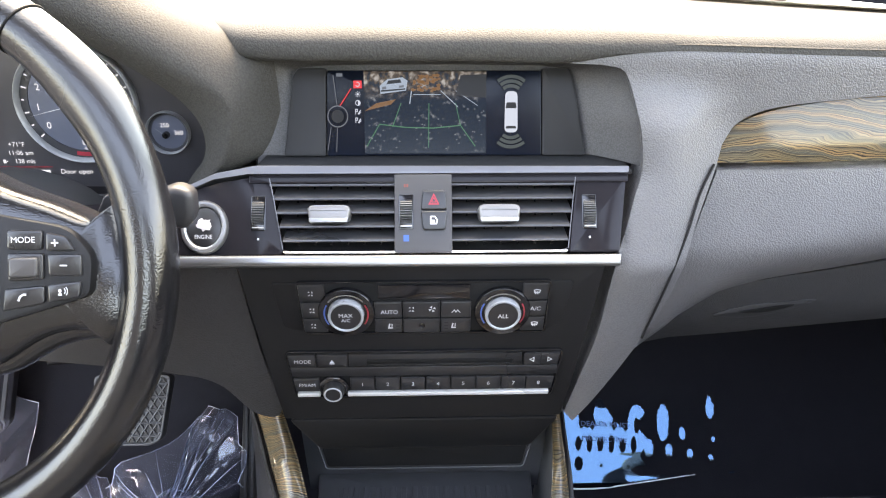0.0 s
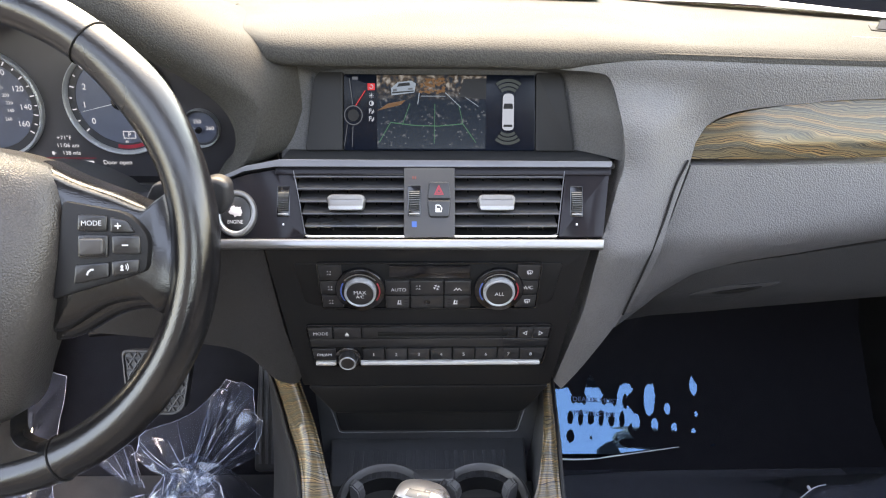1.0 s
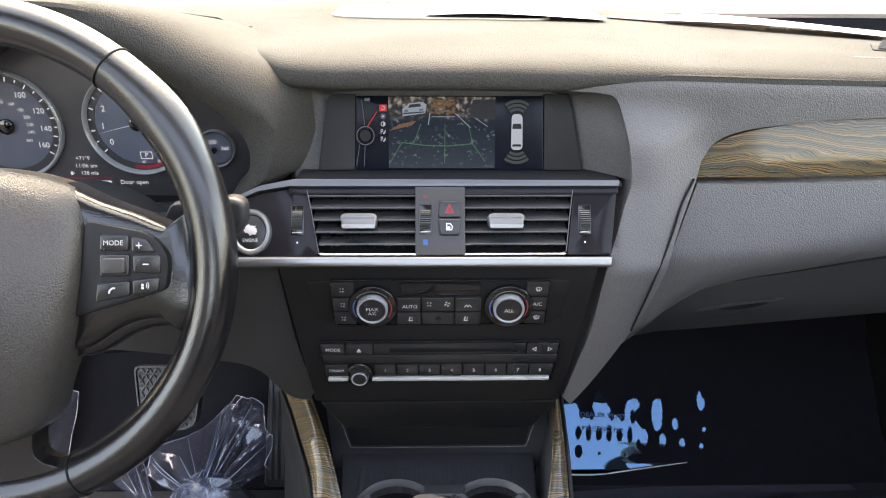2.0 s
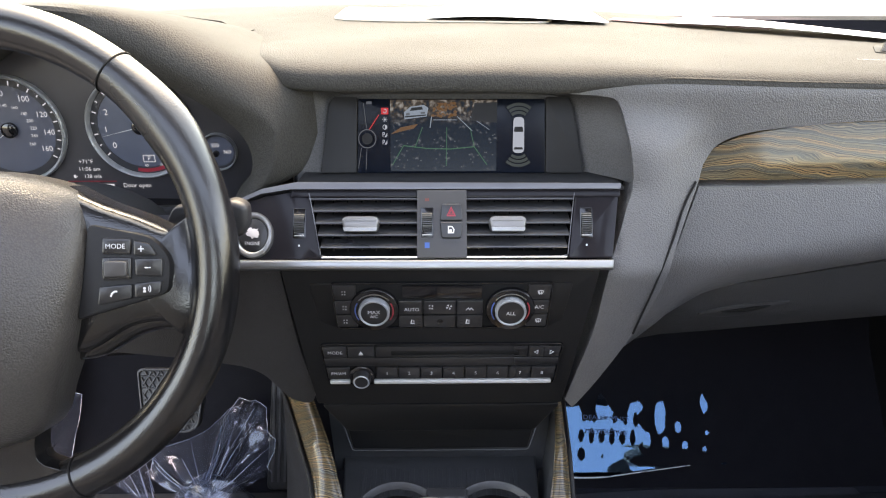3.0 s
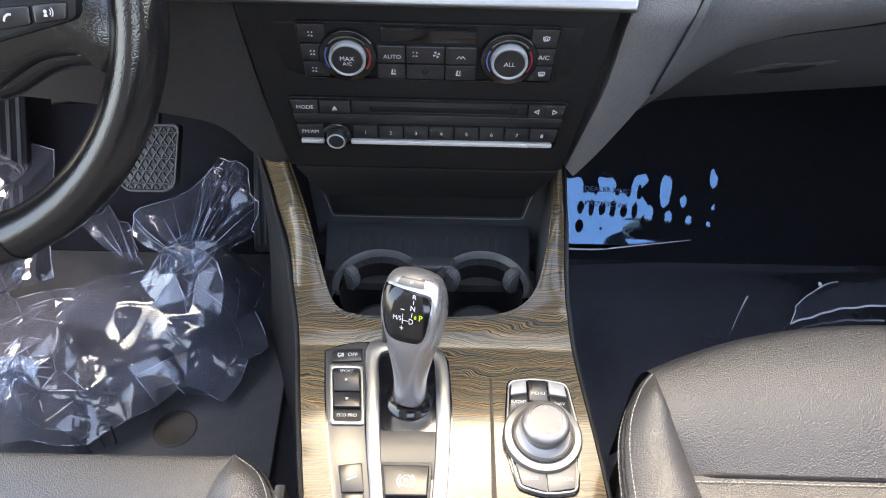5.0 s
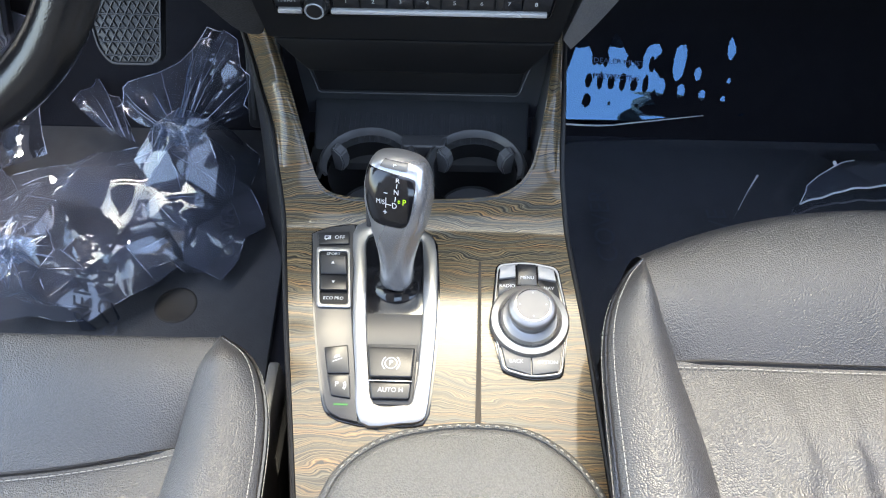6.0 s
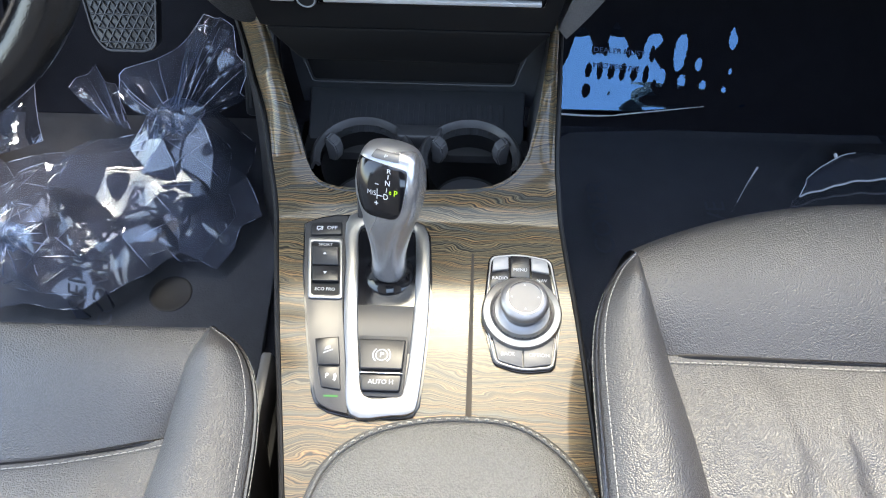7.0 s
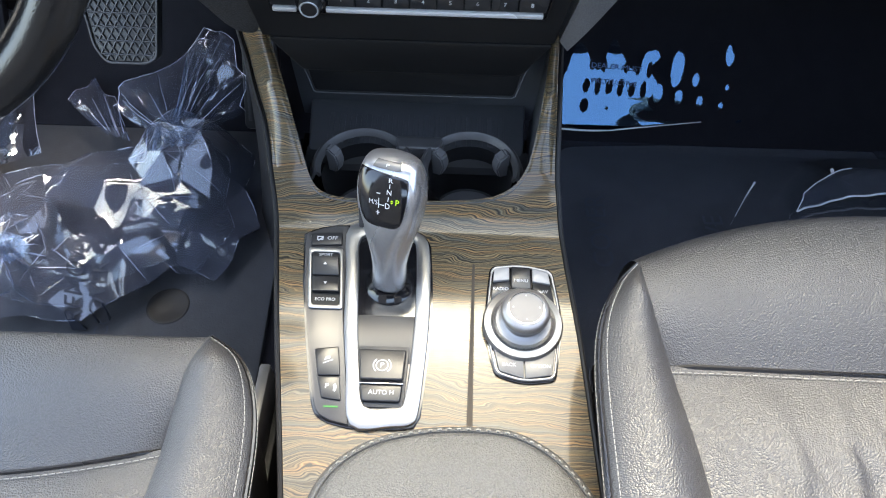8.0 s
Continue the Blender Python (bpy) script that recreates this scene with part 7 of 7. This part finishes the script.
from mathutils import geometry
from mathutils.bvhtree import BVHTree

# clear protective film, crumpled over the driver's mat and lying over the passenger's
KNOTS = ((-0.326, 0.786), (-0.4765, 0.591))


def crease(p, sharp=2.0):
    return max(0.0, 1 - 2.4 * abs(noise.noise(p))) ** sharp


def film_height(x, y, layer, rnd):
    """Loose film: a low tent that is gathered at two knots, with pleats round them."""
    h = 0.014 + 0.036 * rnd.random() ** 1.3
    for i, (cx, cy) in enumerate(KNOTS):
        r, a = math.hypot(x - cx, y - cy), math.atan2(y - cy, x - cx)
        turn = 9 * a / (2 * math.pi) + 0.4 * i + 0.3 * layer
        pleat = 1 - abs(2 * (turn % 1) - 1)
        h += 0.022 * pleat * min(1, r / 0.025) * math.exp(-r / 0.09) + (0.060 - 0.012 * layer) * math.exp(-(r / 0.080) ** 1.3)
    return h


def in_outline(x, y, line):
    hit = False
    for (x0, y0), (x1, y1) in zip(line, line[1:] + line[:1]):
        if (y0 > y) != (y1 > y) and x < x0 + (y - y0) / (y1 - y0) * (x1 - x0):
            hit = not hit
    return hit


def loose_film(line, layer):
    """A crumpled sheet inside an outline: flat facets of uneven size with sharp creases between, finer towards the knots."""
    rnd = random.Random(31 + layer)
    border = []
    for (x0, y0), (x1, y1) in zip(line, line[1:] + line[:1]):
        n = max(1, round(math.hypot(x1 - x0, y1 - y0) / 0.035))
        border += [Vector((x0 + (x1 - x0) * k / n + rnd.uniform(-1, 1) * 0.004, y0 + (y1 - y0) * k / n + rnd.uniform(-1, 1) * 0.004)) for k in range(n)]
    pts = list(border)
    for i, (cx, cy) in enumerate(KNOTS):
        for k in range(36):
            r, a = (0.016, 0.040, 0.075, 0.115)[k % 4] * rnd.uniform(0.85, 1.15), 2 * math.pi * ((k // 4) + 0.5 * (k % 2)) / 9 - 0.8 * i
            pts.append(Vector((cx + r * math.cos(a), cy + r * math.sin(a))))
    for _ in range(4000):
        q = Vector((rnd.uniform(-0.72, -0.2), rnd.uniform(0.52, 0.87)))
        if min((q - p).length for p in pts) > (0.030 if rnd.random() < 0.25 else 0.046):
            pts.append(q)
    pts = pts[:len(border)] + [q for q in pts[len(border):] if in_outline(q.x, q.y, line) and min((q - p).length for p in border) > 0.012]
    vs, _, fs = geometry.delaunay_2d_cdt(pts, [], [list(range(len(border)))], 1, 1e-5)[:3]
    bm = bmesh.new()
    rim = len(border)
    bv = []
    for k, q in enumerate(vs):
        on_rim = min((q - p).length for p in border) < 1e-4
        h = film_height(q.x, q.y, layer, rnd)
        bv.append(bm.verts.new((q.x, q.y, FLOOR_Z + 0.012 - 0.003 * layer + (0.45 * h if on_rim else h))))
    for f in fs:
        bm.faces.new([bv[k] for k in f])
    bm.edges.ensure_lookup_table()
    folds = [[v.co.copy() for v in e.verts] for e in bm.edges if (e.is_boundary and rnd.random() < 0.45) or rnd.random() < 0.09 or min((e.verts[0].co.xy - Vector(k)).length for k in KNOTS) < 0.05]
    bmesh.ops.subdivide_edges(bm, edges=bm.edges[:], cuts=3, use_grid_fill=True)

    def settle(q):
        p = q * 21 + Vector((0, 0, layer))
        return q + Vector((noise.noise(p), noise.noise(p + Vector((7, 0, 0))), 1.2 * noise.noise(p + Vector((0, 7, 0))))) * 0.0042
    for v in bm.verts:
        v.co = settle(v.co)
    # pressed folds: thin pale beads added to paint the highlights along them
    beads = bmesh.new()
    for a, b in folds:
        k0, k1 = sorted((rnd.uniform(0, 0.35), rnd.uniform(0.6, 1.0)))
        big = rnd.uniform(0.0003, 0.0008)
        merge(beads, tube([settle(a.lerp(b, k0 + (k1 - k0) * i / 4)) + Vector((0, 0, 0.0006)) for i in range(5)], lambda t, big=big: big * math.sin(math.pi * (0.12 + 0.76 * t)), 5))
    return bm, beads


def fan_film(root, half, edge, pleats, amp, seed, nu=49, nv=16):
    """Film drawn together at a knot: it spreads from a narrow root to an open edge, pleated on the way."""
    rag = random.Random(int(seed * 7))
    line = []
    for a, b in zip(edge, edge[1:]):
        line += [Vector(a).lerp(Vector(b), k / 3) + Vector((rag.uniform(-1, 1), rag.uniform(-1, 1), rag.uniform(-1, 1))) * (0.007 if k else 0.0) for k in range(3)]
    line.append(Vector(edge[-1]))
    root = Vector(root)
    across = (line[-1] - line[0]).normalized()
    out = (sum(line, Vector()) / len(line) - root).normalized()
    up = across.cross(out).normalized()

    def f(u, v):
        k = u * (len(line) - 1)
        i = min(len(line) - 2, int(k))
        e = line[i].lerp(line[i + 1], k - i)
        s_ = v ** 0.85
        q = (root + across * half * (2 * u - 1)).lerp(e, s_)
        turn = pleats * (u + 0.10 * noise.noise(Vector((5 * u, 2.5 * v, seed))))
        tri = 1 - 2 * abs(2 * (turn % 1) - 1)
        q += up * (amp * tri * (0.35 + 0.65 * math.sin(math.pi * min(1, 0.15 + 0.75 * v))) * (1 - 0.6 * v))
        p = q * 12 + Vector((0, 0, seed))
        q += up * (0.020 * v * noise.noise(p * 0.8)) + Vector((noise.noise(p), noise.noise(p + Vector((3, 0, 0))), 0)) * 0.008 * v
        q.z = max(FLOOR_Z + 0.011, q.z)
        return q
    rnd = random.Random(int(seed * 10))
    beads = bmesh.new()
    for i in range(pleats + 3):
        u = min(0.97, max(0.03, (i + 0.5 + rnd.uniform(-0.5, 0.5)) / (pleats + 3)))
        v0, v1 = rnd.uniform(0.0, 0.12), rnd.uniform(0.35, 0.98)
        big = rnd.uniform(0.0003, 0.0009)
        merge(beads, tube([f(u, v0 + (v1 - v0) * k / 8) + up * 0.0006 for k in range(9)], lambda t, big=big: big * (1 - 0.75 * t), 5))
    merge(beads, tube([f(k / 24, 1.0) for k in range(25)], 0.0005, 5))
    return grid(nu, nv, f), beads


bag = thing("plastic_sheet", (-0.43, 0.72, FLOOR_Z), "crumpled clear plastic sheet gathered over the driver floor mat", "plastic sheet", "protective sheets")
SHEET = [(-0.70, 0.54), (-0.489, 0.5265), (-0.391, 0.534), (-0.3456, 0.563), (-0.297, 0.615), (-0.273, 0.603), (-0.247, 0.600), (-0.2106, 0.686), (-0.231, 0.734), (-0.2367, 0.806), (-0.252, 0.822),
         (-0.291, 0.8546), (-0.327, 0.835), (-0.40, 0.805), (-0.47, 0.80), (-0.53, 0.77), (-0.57, 0.75), (-0.61, 0.80), (-0.66, 0.85), (-0.72, 0.80)]
ground_of = []
for layer in (0, 1):
    line = SHEET if layer == 0 else [(-0.46 + (x + 0.46) * 0.88, 0.69 + (y - 0.69) * 0.86) for x, y in SHEET]
    film_bm, beads = loose_film(line, layer)
    if layer == 0:
        ground_of.append(BVHTree.FromBMesh(film_bm))
    part("film", film_bm, FILM, bag, "clear film with radiating pleats and sharp creases", smooth=16)
    part("fold", beads, FOLDGLEAM, bag, "pale beads painting the highlights along the folds", kind="stuff")
for root, half, edge, pleats, amp, seed in (
        ((-0.320, 0.792, 0.258), 0.016, [(-0.318, 0.885, 0.300), (-0.305, 0.925, 0.320), (-0.258, 0.890, 0.328), (-0.237, 0.850, 0.300), (-0.242, 0.832, 0.255)], 6, 0.012, 1.0),
        ((-0.335, 0.800, 0.255), 0.022, [(-0.440, 0.850, 0.240), (-0.430, 0.871, 0.258), (-0.384, 0.902, 0.262), (-0.335, 0.955, 0.278), (-0.312, 0.930, 0.300)], 3, 0.007, 2.0),
        ((-0.410, 0.795, 0.235), 0.022, [(-0.520, 0.880, 0.215), (-0.508, 0.950, 0.222), (-0.455, 0.900, 0.228), (-0.415, 0.830, 0.222)], 3, 0.006, 3.0),
        ((-0.600, 0.690, 0.250), 0.030, [(-0.530, 0.790, 0.200), (-0.575, 0.985, 0.290), (-0.680, 1.000, 0.330), (-0.720, 0.800, 0.210)], 5, 0.010, 4.0)):
    flap, beads = fan_film(root, half, edge, pleats, amp, seed)
    part("film_flap", flap, FILM, bag, "pleated flap of clear film", smooth=20)
    part("fold", beads, FOLDGLEAM, bag, "pale beads painting the highlights along the folds", kind="stuff")
for cx, cy in KNOTS:
    wad = bmesh.new()
    bmesh.ops.create_icosphere(wad, subdivisions=4, radius=1.0)
    for v in wad.verts:
        n_ = v.co.copy()
        k = 0.72 + 0.5 * crease(n_ * 2.6 + Vector((cx * 9, 0, 0)), 1.5) + 0.18 * noise.noise(n_ * 6)
        v.co = Vector((cx, cy, FLOOR_Z + 0.090)) + Vector((n_.x * 0.026, n_.y * 0.017, n_.z * 0.012)) * k
    part("knot", wad, FILM, bag, "twisted knot in the film", smooth=12)
FILMINK = shader("dark_print", (0.02, 0.025, 0.04), 0.6)


def bag_map(u, v, w):
    best = FLOOR_Z + 0.012
    for tree in ground_of:
        h = tree.ray_cast(Vector((u, v, 0.6)), Vector((0, 0, -1)))
        if h[0]:
            best = max(best, h[0].z)
    return Vector((u, v, best + 0.0015 + w))


lettering("REMOVE", bag_map, -0.398, 0.575, 0.017, FILMINK, bag, turn=1.65)
lettering("COVER", bag_map, -0.372, 0.560, 0.017, FILMINK, bag, turn=1.65)
lettering("COVER", bag_map, -0.250, 0.665, 0.015, FILMINK, bag, turn=1.75)


def toe_f(u, v):
    x = 0.165 + 0.55 * u
    t = v
    y = float(np.interp(t, [0, 0.42, 0.5, 0.58, 0.8, 1.0], [0.46, 0.86, 0.895, 0.926, 1.003, 1.052]))
    z = float(np.interp(t, [0, 0.42, 0.5, 0.58, 0.8, 1.0], [0.180, 0.182, 0.192, 0.222, 0.306, 0.375]))
    k = step(0.5, 0.6, t)
    # the sheet bellies away to the side, and dimples row by row towards the top
    y -= 0.05 * k * step(0.10, 0.75, u)
    z += 0.001 * noise.noise(Vector((x * 5, y * 5, 1.5)))
    row = math.sin(x * 210 + 2.5 * noise.noise(Vector((x * 12, z * 12, 2)))) * math.sin(z * 160 + 0.9)
    fade = 0.03 + 0.14 * step(0.25, 0.32, z) + 0.5 * step(0.20, 0.36, u)
    y += k * 0.00035 * row * fade
    return Vector((x, y, z + 0.0015 * (1 - k) * max(0, noise.noise(Vector((x * 6, y * 4, 8))))))


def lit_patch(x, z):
    """Shape of the painted sky reflection: scalloped, two rows of oval gaps, trailing drops."""
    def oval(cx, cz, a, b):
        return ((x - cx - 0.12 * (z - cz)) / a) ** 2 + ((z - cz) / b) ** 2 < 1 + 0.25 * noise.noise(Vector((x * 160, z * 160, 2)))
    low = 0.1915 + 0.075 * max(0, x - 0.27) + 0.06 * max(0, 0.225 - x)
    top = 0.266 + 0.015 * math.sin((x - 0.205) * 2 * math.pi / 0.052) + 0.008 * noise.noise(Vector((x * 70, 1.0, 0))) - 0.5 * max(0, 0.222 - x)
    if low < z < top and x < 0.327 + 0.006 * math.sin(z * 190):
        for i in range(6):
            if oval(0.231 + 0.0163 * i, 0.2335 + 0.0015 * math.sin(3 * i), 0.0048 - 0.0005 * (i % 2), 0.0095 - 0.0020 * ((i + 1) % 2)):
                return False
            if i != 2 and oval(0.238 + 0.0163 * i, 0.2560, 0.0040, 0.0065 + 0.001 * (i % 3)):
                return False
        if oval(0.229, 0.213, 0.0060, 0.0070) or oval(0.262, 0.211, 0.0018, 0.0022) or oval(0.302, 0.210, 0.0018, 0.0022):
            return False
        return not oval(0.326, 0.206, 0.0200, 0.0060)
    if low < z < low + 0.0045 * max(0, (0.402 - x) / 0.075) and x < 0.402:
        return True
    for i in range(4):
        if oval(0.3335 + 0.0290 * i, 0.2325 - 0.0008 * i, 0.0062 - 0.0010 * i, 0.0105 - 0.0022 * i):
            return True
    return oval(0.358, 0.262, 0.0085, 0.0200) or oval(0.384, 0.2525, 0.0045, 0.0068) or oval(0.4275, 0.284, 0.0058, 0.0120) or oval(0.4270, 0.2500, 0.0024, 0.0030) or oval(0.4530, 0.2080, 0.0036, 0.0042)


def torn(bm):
    """Keeps only the film faces inside the painted sky reflection."""
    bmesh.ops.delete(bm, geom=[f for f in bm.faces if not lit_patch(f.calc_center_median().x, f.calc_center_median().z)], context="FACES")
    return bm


sheet = thing("plastic_sheet", (0.44, 0.70, FLOOR_Z), "smooth clear plastic sheet over the passenger footwell", "plastic sheet", "protective sheets")
part("film", torn(grid(300, 250, lambda u, v: toe_f(u * 0.56, 0.46 + 0.36 * v))), FILM2, sheet, "glossy toe board film cut to a blue sky reflection")
part("floor_film", grid(60, 50, lambda u, v: toe_f(u, 0.44 * v)), FILM3, sheet, "thin clear film over the mat")
# white tubes paint the bright lines on film edges and creases
part("film_edge", tube([(x, 0.8885 + 0.10 * max(0, x - 0.25), 0.1890 + 0.075 * max(0, x - 0.27) + 0.06 * max(0, 0.225 - x)) for x in np.linspace(0.165, 0.402, 30)], lambda t: 0.0016 * (1 - 0.7 * t), 6), EDGEGLEAM, sheet, "white bead painting the bright line at the lower edge")
toe_map = lambda u, v, w: toe_f((u - 0.165) / 0.55, v) + Vector((0, -0.002 - w, 0.002))
for text, x, v in (("DEALER MUST", 0.272, 0.664), ("PROTECTIVE", 0.270, 0.622)):
    lettering(text, lambda u, q, w: toe_map(u, v + (q - v) * 1.7, w), x, v, 0.0080, FILMINK2, sheet)
for text, x, y, a in (("COVER", 0.235, 0.70, 1.6), ("REMOVE", 0.39, 0.66, 1.6)):
    lettering(text, lambda u, q, w: Vector((u, q, 0.1905 + w)), x, y, 0.026, FILMINK, sheet, turn=a)
def fold_f(u, v):
    low = Vector((0.5036, 0.7434, 0.190)).lerp(Vector((0.66, 0.776, 0.196)), u) + Vector((0, 0.010 * math.sin(math.pi * u), 0))
    high = Vector((0.5130, 0.7640, 0.194)).lerp(Vector((0.68, 0.822, 0.205)), u) + Vector((0, 0.020 * math.sin(math.pi * min(1, 1.4 * u)), 0.010))
    q = low.lerp(high, v)
    return q + Vector((0, 0, 0.016 * math.sin(math.pi * v) * (0.5 + 0.5 * u) + 0.005 * noise.noise(Vector((u * 7, v * 4, 0)))))


part("fold", grid(30, 12, fold_f), FILM, sheet, "raised clear fold with bright edges")
part("fold_edge", tube([fold_f(t, 0.0) + Vector((0, -0.001, 0.002)) for t in np.linspace(0, 1, 20)], 0.0014, 6), EDGEGLEAM, sheet, "white bead painting the gleam along the fold edge")
part("fold_edge", tube([fold_f(t, 1.0) + Vector((0, 0, 0.001)) for t in np.linspace(0, 0.45, 12)], 0.0007, 6), EDGEGLEAM, sheet)
part("fold_edge", tube([fold_f(0.0, t) for t in np.linspace(0, 1, 6)], 0.0007, 6), EDGEGLEAM, sheet)
part("fold_tip", lathe([(0.0, 0.004), (0.0014, 0.003), (0.0022, 0.0), (0.0, -0.002)], lambda u, v, w: Vector((u, 0.797 + 2.4 * (v - 0.797), 0.214 + w)), 0.556, 0.797, 12), EDGEGLEAM, sheet)
part("film_crease", tube([(0.4174, 0.7298, 0.192), (0.437, 0.762, 0.1935), (0.458, 0.7925, 0.192)], lambda t: 0.0004 + 0.0012 * t ** 6, 6), EDGEGLEAM, sheet, "thin white line painting a gleam on a crease")

# ---- on the dash top ----
def top_at(x, y):
    v = 0.3 + 0.7 * (y - 0.655) / (back_y(x) - 0.655)
    q = dash_top_f((x + 0.74) / 1.48, v)
    return q.z


def paper(pts, name, label, lift=0.003, mat=None):
    ob = thing(name, (sum(p[0] for p in pts) / len(pts), sum(p[1] for p in pts) / len(pts), 0.865), label, "paper", "papers on the dash")
    part("sheet", slab(pts, lambda u, v, w: Vector((u, v, top_at(u, v) + lift + w + 0.004 * math.sin(9 * u + 4) ** 2)), 0.0008, 0, 0.03, top=0.0008), mat or PAPER, ob)
    return ob


paper([(-0.015, 0.965), (0.222, 0.985), (0.232, 1.15), (0.01, 1.14)], "paper_sheet", "white paper sheet lying on the dash top")
paper([(0.30, 1.00), (0.545, 0.90), (0.60, 0.98), (0.36, 1.09)], "paper_sheet", "white paper sheet along the windscreen base", 0.004)
paper([(0.235, 1.04), (0.42, 0.955), (0.44, 0.985), (0.25, 1.075)], "paper_folder", "dull reddish brown folder under the papers", 0.0015, shader("brown_card", (0.16, 0.08, 0.08), 0.7))
spk = thing("speaker_grille", (0.0, 1.0, 0.865), "low oval speaker cover set into the dash top", "speaker cover")
so_ = rounded([(-0.135, 0.985), (-0.06, 0.962), (0.10, 0.962), (0.15, 0.985), (0.15, 1.17), (-0.135, 1.17)], 0.03)
part("cover", slab(so_, lambda u, v, w: Vector((u, v, top_at(u, v) + w)), 0.004, 0.001, 0.03, top=0.0012), shader("speaker_cloth", (0.06, 0.058, 0.055), 0.85, bump=0.3, bump_scale=1500), spk)
part("rim", tube([(q[0], q[1], top_at(q[0], q[1]) + 0.001) for q in so_], 0.002, 6, True), shader("pale_grey_edge", (0.24, 0.22, 0.18), 0.5), spk, "pale edge of the speaker cover")
tagp = thing("airbag_label", (0.428, 0.735, 0.846), "small embossed airbag lettering on the dash", "lettering")
lettering("AIRBAG", lambda u, v, w: Vector((u, v, top_at(u, v) + 0.0006 + w)), 0.428, 0.735, 0.007, PLASTIC, tagp)
sidev = thing("side_vent", (0.54, 0.82, 0.85), "dark slotted demister vent on the dash top", "air vent")
part("frame", slab(rounded([(0.465, 0.795), (0.590, 0.775), (0.630, 0.830), (0.50, 0.86)], 0.008), lambda u, v, w: Vector((u, v, top_at(u, v) + w)), 0.004, 0.001, 0.03, top=0.0015), DARK, sidev)
for i in range(5):
    part("slat", tube([(0.475 + 0.008 * i, 0.802 + 0.012 * i, top_at(0.475, 0.80) + 0.002), (0.592 + 0.008 * i, 0.782 + 0.012 * i, top_at(0.59, 0.78) + 0.002)], 0.0022, 6), PLASTIC, sidev)
